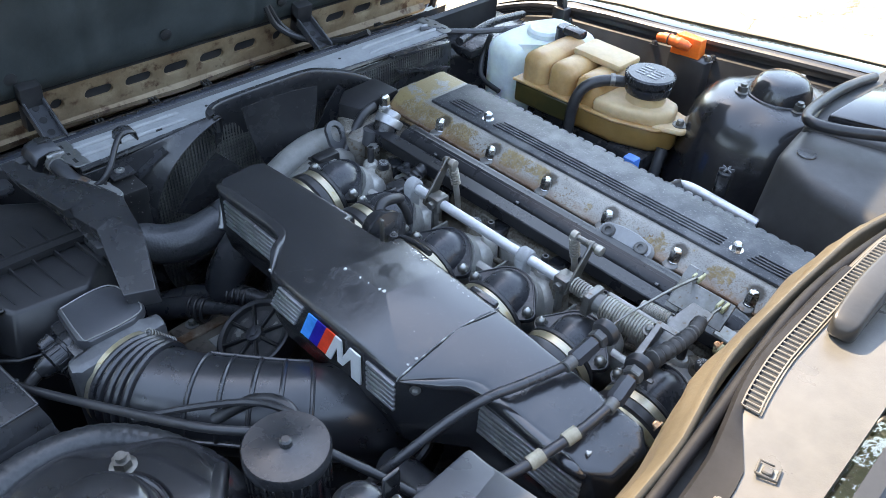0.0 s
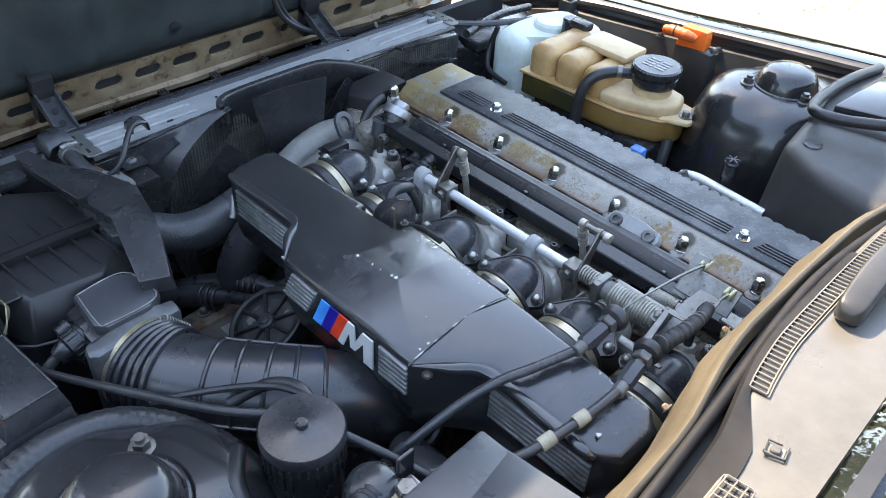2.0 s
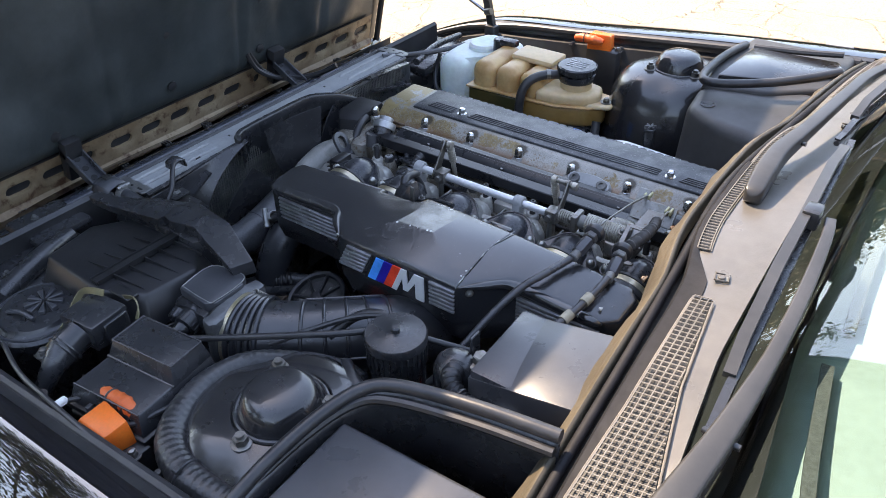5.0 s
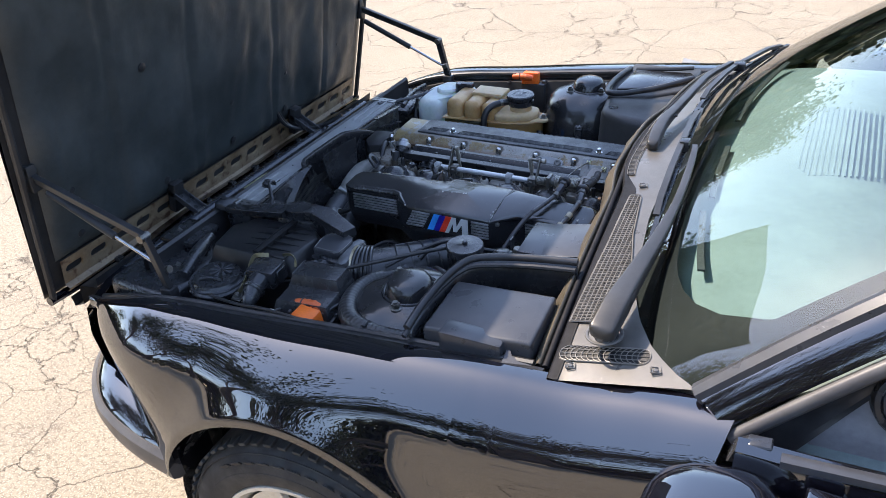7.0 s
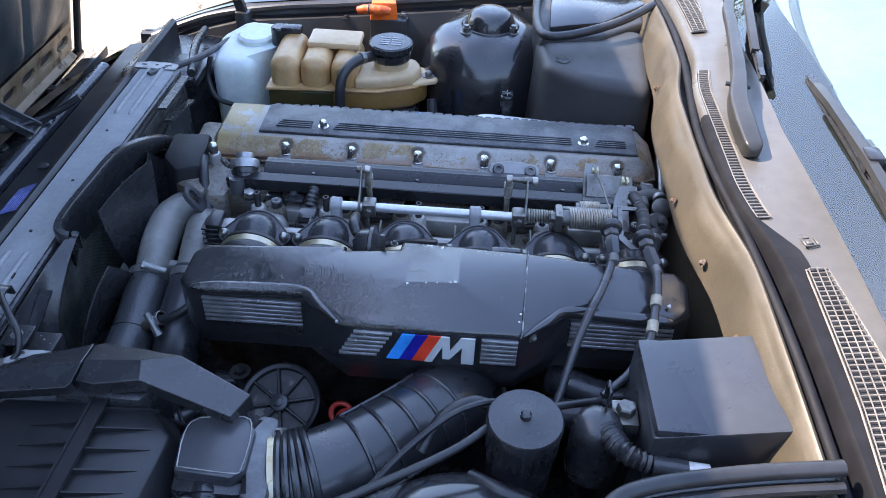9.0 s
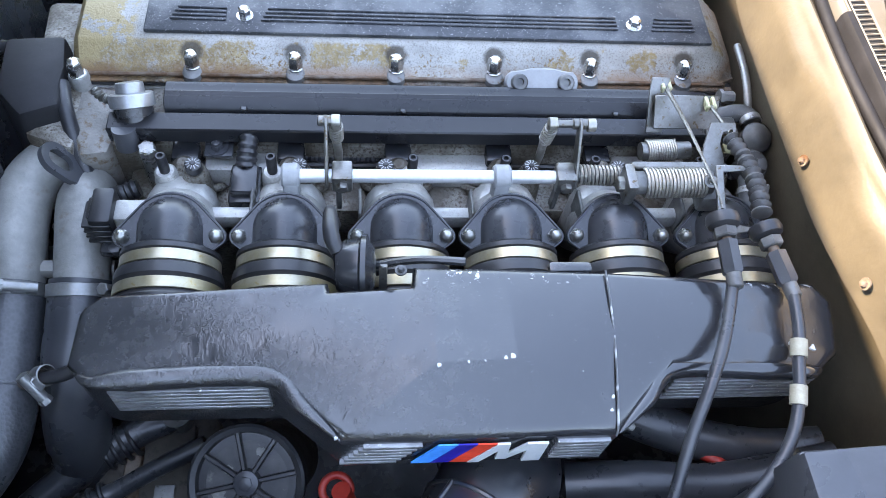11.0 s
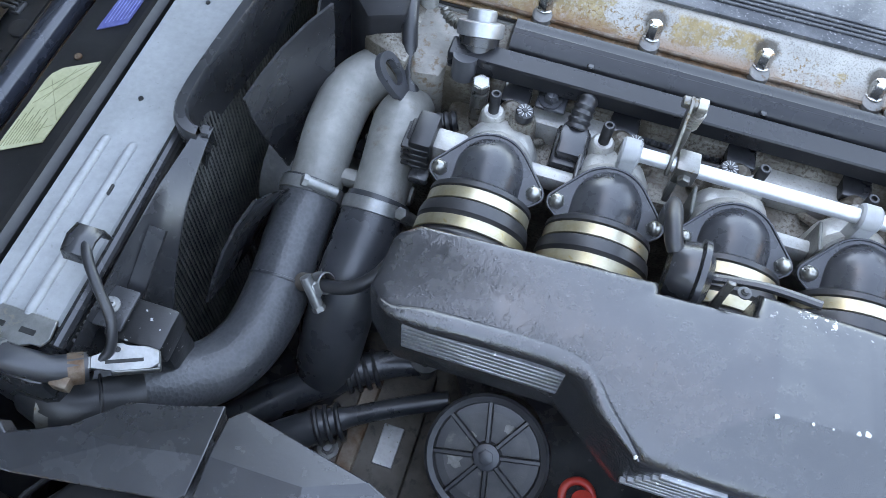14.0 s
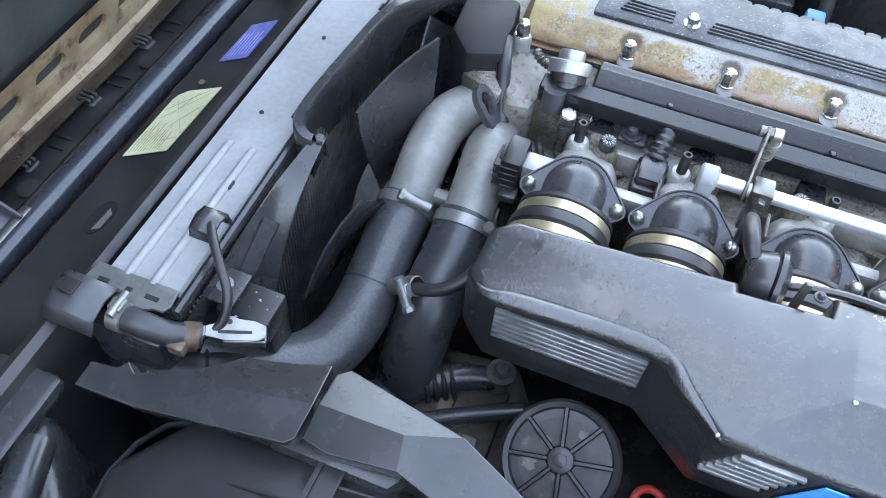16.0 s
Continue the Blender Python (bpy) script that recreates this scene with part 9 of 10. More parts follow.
part("step_edge", Geo().cyl(bx @ Vector((-0.056, -0.008, 0.0215)), bx @ Vector((0.053, -0.008, 0.0215)), 0.0018, seg=8), PLASTIC, rb)
for k in range(3):
    part("side_clip", Geo().box((0.060, -0.05 + k * 0.034, -0.03), (0.068, -0.034 + k * 0.034, 0.004), 0.0015, 1, bx), PLASTIC, rb)
for k in range(4):
    part("side_fin", Geo().box((0.059 + 0.002 * k, -0.062, -0.045 - 0.006 * k), (0.0605 + 0.002 * k, 0.05, -0.004 - 0.004 * k), 0.0005, 1, bx), PLASTIC_D, rb)
for x in (-0.025, 0.02):
    tilted_box("hinge_lug", (x, -0.074, -0.008), (x + 0.006, -0.066, 0.010), 0.001, PLASTIC_G, rb, about=FB)
def terminal(name, f, label):
    t = thing(name, f((0.13, -0.785, 0.74)), label, "terminal cover", group="orange terminal covers")
    q = lambda p: Vector(f(p))
    g = Geo()
    lo, hi = [q(p) for p in ((0.106, -0.812, 0.765), (0.160, -0.812, 0.765), (0.168, -0.775, 0.765), (0.112, -0.768, 0.765))], [q(p) for p in ((0.112, -0.806, 0.797), (0.160, -0.806, 0.797), (0.164, -0.777, 0.802), (0.116, -0.772, 0.802))]
    b3 = bmesh.new()
    a, c = [b3.verts.new(p) for p in lo], [b3.verts.new(p) for p in hi]
    b3.faces.new(a), b3.faces.new(c)
    for i in range(4):
        b3.faces.new((a[i], a[(i + 1) % 4], c[(i + 1) % 4], c[i]))
    bmesh.ops.recalc_face_normals(b3, faces=b3.faces[:])
    bmesh.ops.bevel(b3, geom=b3.edges[:], offset=0.003, segments=2, affect="EDGES", profile=0.5)
    part("cover", Geo().bm(b3), ORANGE, t)
    part("boot", Geo().tube([q((0.088, -0.762, 0.788)), q((0.105, -0.761, 0.792)), q((0.135, -0.759, 0.793)), q((0.153, -0.762, 0.790))], [0.0075, 0.0095, 0.0100, 0.0070], 16, wave=(0.011, 0.0006)), ORANGE_D, t, "darker orange rubber boot")
    part("boot_band", Geo().torus(q((0.112, -0.761, 0.7925)), (1, 0, 0.1), 0.0098, 0.0016, 20, 6), RUBBER, t)
    part("bolt", Geo().nut(q((0.178, -0.79, 0.765)), (0, 0, 1), 0.006, 0.01), STEEL, t)
    part("stand", Geo().box([min(u, v) for u, v in zip(q((0.11, -0.80, 0.60)), q((0.185, -0.77, 0.768)))], [max(u, v) for u, v in zip(q((0.11, -0.80, 0.60)), q((0.185, -0.77, 0.768)))], 0.004), PAINT_IN, t)
    return t


terminal("terminal_cover", lambda p: (p[0] + 0.002, p[1] + 0.010, p[2] + 0.004), "bright orange plastic terminal cover with a boot")
wl = thing("wing_cable", (0.1, -0.79, 0.78), "thin black release cable along the wing", "cable")
part("sheath", Geo().tube([(-0.12, -0.76, 0.765), (-0.03, -0.785, 0.783), (0.06, -0.797, 0.80), (0.16, -0.802, 0.803), (0.26, -0.798, 0.80), (0.34, -0.79, 0.80)], 0.0032, 8), RUBBER, wl)
part("white_clip", Geo().box((0.055, -0.80, 0.782), (0.065, -0.778, 0.79), 0.002, 1), WHITE, wl)
part("branch", Geo().tube([(0.062, -0.78, 0.785), (0.075, -0.765, 0.785), (0.092, -0.763, 0.79)], 0.003, 8), RUBBER, wl)
part("branch", Geo().tube([(0.145, -0.765, 0.793), (0.16, -0.76, 0.79), (0.172, -0.73, 0.792), (0.172, -0.70, 0.785), (0.16, -0.67, 0.78)], 0.003, 8), RUBBER, wl)
drum = thing("washer_drum", (-0.155, -0.70, 0.62), "round black plastic canister with a star-ribbed lid", "canister")
DC = Vector((-0.152, -0.694, 0.755))
part("drum", Geo().lathe(DC, (0.02, -0.05, 1), [(-0.16, 0.055), (-0.02, 0.06), (-0.012, 0.064), (-0.004, 0.064), (0.0, 0.06), (0.003, 0.052), (0.006, 0.05), (0.009, 0.048), (0.011, 0.03), (0.012, 0.005)], 40), PLASTIC, drum)
part("rim_ring", Geo().torus(DC + Vector((0, 0, 0.002)), (0.02, -0.05, 1), 0.058, 0.0022, 44, 6), PLASTIC_G, drum)
for k in range(9):
    part("star_rib", Geo().prism([(0.004, -0.001), (0.026, -0.0045), (0.026, 0.0045), (0.004, 0.001)], 0.01, 0.017, 0.001, 1, Matrix.Translation(DC) @ pose(0.004, 0.012, 0, 0, 0, 40 * k)), PLASTIC_G, drum)
part("lid_ridge", Geo().tube([DC + Vector((-0.02, -0.03, 0.012)), DC + Vector((0.0, -0.022, 0.016)), DC + Vector((0.025, -0.018, 0.013))], 0.003, 8), PLASTIC_G, drum)
con = thing("wiring_connector", (-0.045, -0.69, 0.75), "black multi-pin connector with a cable boot", "connector")
part("block", Geo().box((-0.032, -0.028, -0.01), (0.032, 0.03, 0.03), 0.005, 2, Matrix.Translation((-0.033, -0.675, 0.775)) @ pose(0, 0, 0, 0, 0, 6)), PLASTIC, con)
part("boot", Geo().tube([(-0.03, -0.70, 0.785), (-0.028, -0.725, 0.778), (-0.025, -0.748, 0.765), (-0.03, -0.775, 0.73)], [0.022, 0.0205, 0.015, 0.009], 18), PLASTIC, con)
for yy in (-0.722, -0.728):
    part("boot_ring", Geo().torus((-0.028, yy, 0.7775), (0, -1, -0.35), 0.0205, 0.0022, 26, 6), PLASTIC, con)
part("steel_tab", Geo().box((-0.075, -0.748, 0.755), (-0.052, -0.70, 0.758), 0.001, 1).nut((-0.064, -0.738, 0.758), (0, 0, 1), 0.007, 0.009), STEEL, con)
part("zinc_bracket", Geo().strip(smooth_path([(-0.066, -0.735, 0.760), (-0.069, -0.712, 0.768), (-0.066, -0.695, 0.784), (-0.070, -0.672, 0.803), (-0.066, -0.660, 0.811), (-0.040, -0.650, 0.812)], 4), 0.009, 0.0016, (1, 0, 0.2)), ZINC, con, "yellow-plated steel bracket")
part("zinc_strap", Geo().strip(smooth_path([(-0.012, -0.640, 0.812), (0.006, -0.636, 0.815), (0.020, -0.642, 0.810), (0.024, -0.650, 0.798)], 4), 0.007, 0.0014, (0, 1, 0.3)), ZINC, con)
for sx_ in (-0.034, 0.033):
    part("side_latch", Geo().box((sx_ - 0.002, -0.012, -0.006), (sx_ + 0.002, 0.024, 0.024), 0.0012, 1, Matrix.Translation((-0.033, -0.675, 0.775)) @ pose(0, 0, 0, 0, 0, 6)), PLASTIC, con)
bk = thing("headlamp_box", (-0.33, -0.66, 0.55), "moulded black plastic headlamp housing", "headlamp box")
part("shell", Geo().prism([(-0.42, -0.76), (-0.25, -0.775), (-0.215, -0.70), (-0.24, -0.60), (-0.31, -0.52), (-0.42, -0.52)], 0.50, 0.735, 0.02, 3), PLASTIC, bk)
part("ridge", Geo().tube([(-0.25, -0.70, 0.738), (-0.275, -0.62, 0.748), (-0.30, -0.55, 0.745)], [0.018, 0.016, 0.014], 14), PLASTIC, bk)
part("panel", Geo().box((-0.41, -0.60, 0.735), (-0.31, -0.50, 0.752), 0.008), PLASTIC, bk)
for p in ((-0.30, -0.66, 0.735), (-0.38, -0.56, 0.752)):
    part("screw", Geo().nut(p, (0, 0, 1), 0.004, 0.006), BELT, bk)
bk2 = thing("headlamp_box", flip((-0.33, -0.66, 0.55)), "moulded black plastic headlamp housing", "headlamp box")
part("shell", Geo().prism([flip((x, y, 0))[:2] for x, y in ((-0.42, -0.76), (-0.25, -0.775), (-0.215, -0.70), (-0.24, -0.60), (-0.31, -0.52), (-0.42, -0.52))], 0.50, 0.715, 0.02, 3), PLASTIC, bk2)
part("rib", Geo().tube([flip(p) for p in ((-0.24, -0.50, 0.76), (-0.27, -0.62, 0.755), (-0.29, -0.74, 0.735))], 0.008, 10), PLASTIC, bk2)
part("panel", Geo().box((-0.40, 0.33, 0.70), (-0.25, 0.44, 0.722), 0.008), PLASTIC, bk2)
part("stay", Geo().tube([(-0.30, 0.24, 0.775), (-0.24, 0.34, 0.765), (-0.19, 0.50, 0.755)], 0.006, 8), PLASTIC_G, bk2)

# ---- strut towers ----
def tower(f, s):
    t = thing("strut_tower", f((0.30, -0.662, 0.45)), "glossy black painted strut tower with a domed cap", "strut tower", group="strut towers")
    c = Vector(f((0.300, -0.662, 0.0)))
    prof = [(0.36, 0.165), (0.60, 0.150), (0.72, 0.135), (0.765, 0.126), (0.79, 0.115), (0.806, 0.10), (0.813, 0.085), (0.8165, 0.07), (0.8185, 0.056), (0.8145, 0.052), (0.8145, 0.03)]
    rows_t = []
    for h, r in prof:
        row = []
        for j in range(48):
            a = 2 * math.pi * j / 48
            dent = 0.0065 * max(0, math.cos(3 * (a - 0.5))) ** 2 if 0.75 < h < 0.8145 else 0
            row.append(c + Vector((math.cos(a) * (r - dent), math.sin(a) * (r - dent), h - dent * 0.6)))
        rows_t.append(row)
    part("shell", Geo().rings(rows_t, False, True), TOWER, t)
    part("cap_rim", Geo().torus(c + Vector((0, 0, 0.8175)), (0, 0, 1), 0.0505, 0.003, 40, 8), PLASTIC, t)
    part("cap", Geo().lathe(c, (0, 0, 1), [(0.815, 0.049), (0.821, 0.0475), (0.834, 0.043), (0.842, 0.038), (0.8465, 0.031), (0.8485, 0.018), (0.849, 0.002)], 40), TOWER, t, "glossy domed cap")
    for x, y in ((0.2555, -0.622), (0.3435, -0.6325), (0.302, -0.723)):
        p = Vector(f((x, y, 0.8165)))
        part("nut", Geo().lathe(p, (0, 0, 1), [(0, 0.0115), (0.002, 0.0115), (0.003, 0.009)], 18).lathe(p + Vector((0, 0, 0.002)), (0, 0, 1), [(0, 0.0082), (0.009, 0.0082)], 6).cyl(p + Vector((0, 0, 0.01)), p + Vector((0, 0, 0.0155)), 0.0048), STEEL, t)
    part("drain_hole", Geo().lathe(Vector(f((0.213, -0.668, 0.8055))), (-0.3, 0, 1), [(0, 0.0042), (0.0016, 0.0038)], 12), RUST, t)
    return t


tower(lambda p: p, -1)
tower(flip, 1)
lo = thing("wiring_loom", (0.2, -0.72, 0.74), "thick taped wiring loom curling past the tower", "wiring loom")
part("loom", Geo().tube([(0.40, -0.755, 0.785), (0.37, -0.762, 0.788), (0.32, -0.772, 0.789), (0.27, -0.773, 0.790), (0.222, -0.755, 0.790), (0.193, -0.717, 0.790), (0.182, -0.668, 0.790), (0.190, -0.622, 0.787), (0.215, -0.588, 0.78), (0.25, -0.565, 0.775), (0.29, -0.555, 0.77)], [0.0155, 0.0165, 0.0175, 0.0185, 0.019, 0.0185, 0.017, 0.0155, 0.0145, 0.012, 0.010], 22, wave=(0.009, 0.0004)), LOOM, lo)
part("cable_tie", Geo().torus((0.268, -0.773, 0.790), (1, 0.05, 0), 0.019, 0.0018, 24, 6).box((0.264, -0.785, 0.807), (0.272, -0.777, 0.813), 0.001, 1), RUBBER, lo)
part("tie", Geo().torus((0.232, -0.798, 0.766), (1, 0.15, 0), 0.0175, 0.0022, 24, 6), PLASTIC, lo)

# ---- reservoirs between tower and bulkhead ----
can = thing("filter_canister", (0.349, -0.523, 0.76), "round black canister with a flat lid", "canister")
part("can", Geo().lathe((0.349, -0.523, 0.0), (0, 0, 1), [(0.72, 0.03), (0.79, 0.0335), (0.835, 0.0345), (0.837, 0.037), (0.846, 0.0372), (0.8485, 0.0355), (0.849, 0.007), (0.8495, 0.0055), (0.855, 0.0052), (0.8565, 0.0035)], 44), PLASTIC, can)
for k in range(30):
    a = 2 * math.pi * k / 30
    part("grip", Geo().box((-0.001, 0.0335, 0.805), (0.001, 0.0362, 0.835), 0.0005, 1, Matrix.Translation((0.349, -0.523, 0)) @ Matrix.Rotation(a, 4, "Z")), PLASTIC, can)
part("hose", Geo().tube([(0.33, -0.495, 0.82), (0.30, -0.49, 0.828), (0.27, -0.505, 0.82), (0.25, -0.535, 0.80)], 0.006, 10), RUBBER, can)
part("hose", Geo().tube([(0.30, -0.56, 0.80), (0.33, -0.58, 0.808), (0.36, -0.59, 0.80), (0.385, -0.60, 0.78)], 0.0085, 10), RUBBER, can)
res = thing("brake_reservoir_cap", (0.424, -0.51, 0.78), "black domed reservoir cap with a bent plug", "reservoir cap")
part("dome", Geo().lathe((0.424, -0.509, 0.0), (0, 0, 1), [(0.76, 0.026), (0.80, 0.027), (0.822, 0.0265), (0.833, 0.023), (0.839, 0.016), (0.8405, 0.003)], 30), PLASTIC, res)
part("plug", Geo().tube([(0.430, -0.517, 0.83), (0.436, -0.535, 0.836), (0.448, -0.548, 0.836), (0.468, -0.553, 0.832)], [0.012, 0.0115, 0.010, 0.0085], 16, wave=(0.006, 0.0012)), RUBBER, res)
part("grey_tube", Geo().tube([(0.468, -0.553, 0.832), (0.50, -0.556, 0.831)], 0.0095, 14), PLASTIC_G, res)
part("white_tube", Geo().tube([(0.50, -0.556, 0.831), (0.52, -0.557, 0.83)], 0.0088, 14), WHITE, res)
part("bracket", Geo().box((0.436, -0.512, 0.82), (0.462, -0.48, 0.836), 0.003).hexa((0.449, -0.496, 0.836), (0, 0, 1), 0.0095, 0.010), STEEL, res)
part("blade", Geo().box((0.43, -0.492, 0.82), (0.434, -0.474, 0.858), 0.0012, 1), PLASTIC, res)
part("block", Geo().box((0.44, -0.51, 0.70), (0.465, -0.475, 0.82), 0.004), PLASTIC, res)
rod = thing("long_cable", (0.11, -0.63, 0.78), "long thin black cable spanning the bay", "cable")
part("sheath", Geo().tube([(0.075, -0.655, 0.797), (0.115, -0.638, 0.803), (0.20, -0.60, 0.822), (0.28, -0.56, 0.838), (0.33, -0.512, 0.832), (0.385, -0.478, 0.815), (0.44, -0.452, 0.80), (0.47, -0.44, 0.79)], 0.0042, 10), RUBBER, rod)
part("end_fitting", Geo().prism([(0, -0.008), (0.04, -0.003), (0.04, 0.003), (0, 0.01)], 0, 0.006, 0.001, 1, frame_at((0.04, -0.668, 0.793), (0.95, 0.3, 0.08), (0, 0, 1))), PLASTIC_G, rod)
part("ball", Geo().lathe((0.079, -0.653, 0.797), (0.9, 0.4, 0.1), [(0, 0.003), (0.003, 0.0062), (0.012, 0.0062), (0.016, 0.004)], 14), PLASTIC, rod)
thin = thing("vacuum_line", (0.26, -0.52, 0.80), "thin black vacuum line", "cable")
part("line", Geo().tube([(0.20, -0.588, 0.80), (0.235, -0.545, 0.812), (0.275, -0.51, 0.826), (0.31, -0.494, 0.832), (0.34, -0.487, 0.826)], 0.0035, 8), RUBBER, thin)

# ---- heater air box by the bulkhead ----
ecu = thing("filter_housing", (0.53, -0.48, 0.70), "matt black plastic heater filter housing", "filter housing")
part("case", Geo().prism([(0.466, -0.545), (0.600, -0.545), (0.592, -0.425), (0.462, -0.428)], 0.72, 0.872, 0.004, 2), PLASTIC_G, ecu)
b = bmesh.new()
q = [b.verts.new(p) for p in ((0.464, -0.547, 0.862), (0.600, -0.545, 0.888), (0.590, -0.428, 0.892), (0.462, -0.426, 0.866), (0.464, -0.547, 0.80), (0.600, -0.545, 0.80), (0.590, -0.428, 0.80), (0.462, -0.426, 0.80))]
for f in ((0, 1, 2, 3), (7, 6, 5, 4), (0, 4, 5, 1), (1, 5, 6, 2), (2, 6, 7, 3), (3, 7, 4, 0)):
    b.faces.new([q[i] for i in f])
bmesh.ops.bevel(b, geom=b.edges[:], offset=0.004, segments=2, affect="EDGES", profile=0.5)
part("lid", Geo().bm(b), PLASTIC_G, ecu)

nb = thing("control_unit_box", (0.50, -0.735, 0.70), "flat-lidded black plastic control unit box", "control box")
b = bmesh.new()
q = [b.verts.new(p) for p in ((0.396, -0.797, 0.853), (0.592, -0.797, 0.874), (0.590, -0.672, 0.884), (0.404, -0.672, 0.872), (0.396, -0.797, 0.775), (0.592, -0.805, 0.775), (0.590, -0.672, 0.775), (0.404, -0.672, 0.775))]
for f in ((0, 1, 2, 3), (7, 6, 5, 4), (0, 4, 5, 1), (1, 5, 6, 2), (2, 6, 7, 3), (3, 7, 4, 0)):
    b.faces.new([q[i] for i in f])
bmesh.ops.bevel(b, geom=b.edges[:], offset=0.006, segments=3, affect="EDGES", profile=0.5)
part("lid", Geo().bm(b), PLASTIC_G, nb)
part("handle", Geo().box((0.434, -0.813, 0.80), (0.545, -0.772, 0.866), 0.005), PLASTIC_G, nb)
part("base", Geo().box((0.39, -0.80, 0.62), (0.60, -0.668, 0.78), 0.006), PLASTIC, nb)
part("bracket_tab", Geo().prism([(0, 0), (0.05, 0.004), (0.048, 0.012), (0.012, 0.016), (0.006, 0.028), (0.0, 0.026)], 0, 0.003, 0.0008, 1, frame_at((0.55, -0.822, 0.842), (1, 0, 0), (0, -0.3, 0.95))), PLASTIC_G, nb)

def partition(f, name, label):
    t = thing(name, f((0.48, -0.63, 0.70)), label, "partition")
    top_ = [f(p) for p in ((0.602, -0.600, 0.906), (0.52, -0.610, 0.902), (0.44, -0.625, 0.895), (0.407, -0.645, 0.889), (0.388, -0.69, 0.878), (0.376, -0.75, 0.862), (0.372, -0.805, 0.846))]
    pp = smooth_path(top_, 5)
    part("panel", Geo().rings([[p + Vector((0, 0, 0.0)), p + Vector((0, 0, -0.03)), Vector((p.x, p.y, 0.66))] for p in pp], closed=False), PLASTIC, t, "", thick=0.006)
    part("seal", Geo().tube([p + Vector((0, 0, 0.004)) for p in pp], 0.0072, 12, 2), RUBBER, t, "black rubber partition seal")
    part("seal_lip", Geo().tube([p + Vector((0, -0.012 if f((0, 0, 0))[1] == 0 else 0.012, -0.006)) for p in pp], 0.005, 8, 2), RUBBER, t)
    return t


partition(lambda p: p, "bulkhead_partition", "black partition topped with a rubber seal")

# ---- far side: tanks, tower housing ----
tank = thing("coolant_tank", (0.04, 0.36, 0.60), "aged amber plastic coolant expansion tank with a black cap", "coolant tank")
tout = [(-0.10, 0.288), (0.10, 0.30), (0.165, 0.325), (0.19, 0.36), (0.175, 0.40), (0.10, 0.415), (0.05, 0.43), (-0.10, 0.43)]
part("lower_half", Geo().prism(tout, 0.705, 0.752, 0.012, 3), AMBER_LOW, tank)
part("seam_flange", Geo().prism([(0.045 + (x - 0.045) * 1.04, 0.36 + (y - 0.36) * 1.08) for x, y in tout], 0.748, 0.753, 0.002, 1), AMBER, tank)
for k, (x0, x1, z1) in enumerate(((-0.10, -0.045, 0.80), (-0.045, 0.01, 0.798), (0.01, 0.062, 0.795))):
    part("chamber", Geo().box((x0 + 0.0005, 0.292 + 0.004 * k, 0.735), (x1 - 0.0005, 0.428, z1 + 0.005), 0.021, 5), AMBER, tank)
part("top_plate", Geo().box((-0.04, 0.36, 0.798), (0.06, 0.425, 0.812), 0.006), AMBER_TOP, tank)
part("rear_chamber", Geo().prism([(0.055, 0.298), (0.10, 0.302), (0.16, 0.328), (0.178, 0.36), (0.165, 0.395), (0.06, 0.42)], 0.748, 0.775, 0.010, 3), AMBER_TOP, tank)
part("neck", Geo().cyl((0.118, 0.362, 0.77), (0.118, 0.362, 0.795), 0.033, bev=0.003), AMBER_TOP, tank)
cap = part("cap", Geo().lathe((0.118, 0.362, 0.79), (0, 0, 1), [(0, 0.036), (0.004, 0.038), (0.014, 0.038), (0.016, 0.034), (0.018, 0.034), (0.020, 0.040), (0.03, 0.040), (0.0325, 0.037), (0.033, 0.005)], 40), PLASTIC, tank, "black ribbed pressure cap")
for k in range(36):
    a = 2 * math.pi * k / 36
    part("grip", Geo().box((-0.0012, 0.038, 0.811), (0.0012, 0.0412, 0.821), 0.0004, 1, Matrix.Translation((0.118, 0.362, 0)) @ Matrix.Rotation(a, 4, "Z")), PLASTIC, cap)
for k in range(4):
    for s in (-1, 1):
        part("print_bar", Geo().box((0.118 + s * 0.011 - 0.009, 0.346 + k * 0.009, 0.823), (0.118 + s * 0.011 + 0.009, 0.350 + k * 0.009, 0.8236), 0), INK, cap)
part("mount_ear", Geo().prism([(0.16, 0.325), (0.205, 0.345), (0.212, 0.37), (0.195, 0.385), (0.165, 0.39)], 0.748, 0.756, 0.002, 1), AMBER_TOP, tank)
part("mount_bolt", Geo().nut((0.189, 0.363, 0.756), (0, 0, 1), 0.0075, 0.009), STEEL, tank)
part("coolant", Geo().prism([(x, y) for x, y in [(-0.1015, 0.2866), (0.02, 0.2934), (0.02, 0.34), (-0.1015, 0.34)]], 0.708, 0.7475, 0.004, 1), COOLANT, tank, "dark coolant behind the plastic")
part("overflow_hose", Geo().tube([(0.088, 0.345, 0.80), (0.06, 0.318, 0.800), (0.042, 0.295, 0.79), (0.034, 0.282, 0.765), (0.034, 0.275, 0.72), (0.04, 0.27, 0.66)], 0.0095, 14), RUBBER, tank)
part("hose_clip", Geo().lathe((0.07, 0.328, 0.802), (0.75, 0.6, 0.0), [(-0.004, 0.0108), (0.004, 0.0108)], 18), STEEL, tank)
part("tray", Geo().box((-0.08, 0.30, 0.55), (0.17, 0.42, 0.706), 0.008), PLASTIC, tank)
tank.location.z -= 0.012
wt = thing("washer_tank", (-0.16, 0.42, 0.55), "milky translucent washer fluid tank", "washer tank")
part("tank", Geo().prism([(-0.22, 0.33), (-0.135, 0.325), (-0.11, 0.44), (-0.08, 0.47), (-0.09, 0.52), (-0.20, 0.53), (-0.235, 0.45)], 0.52, 0.765, 0.026, 4), MILK, wt)
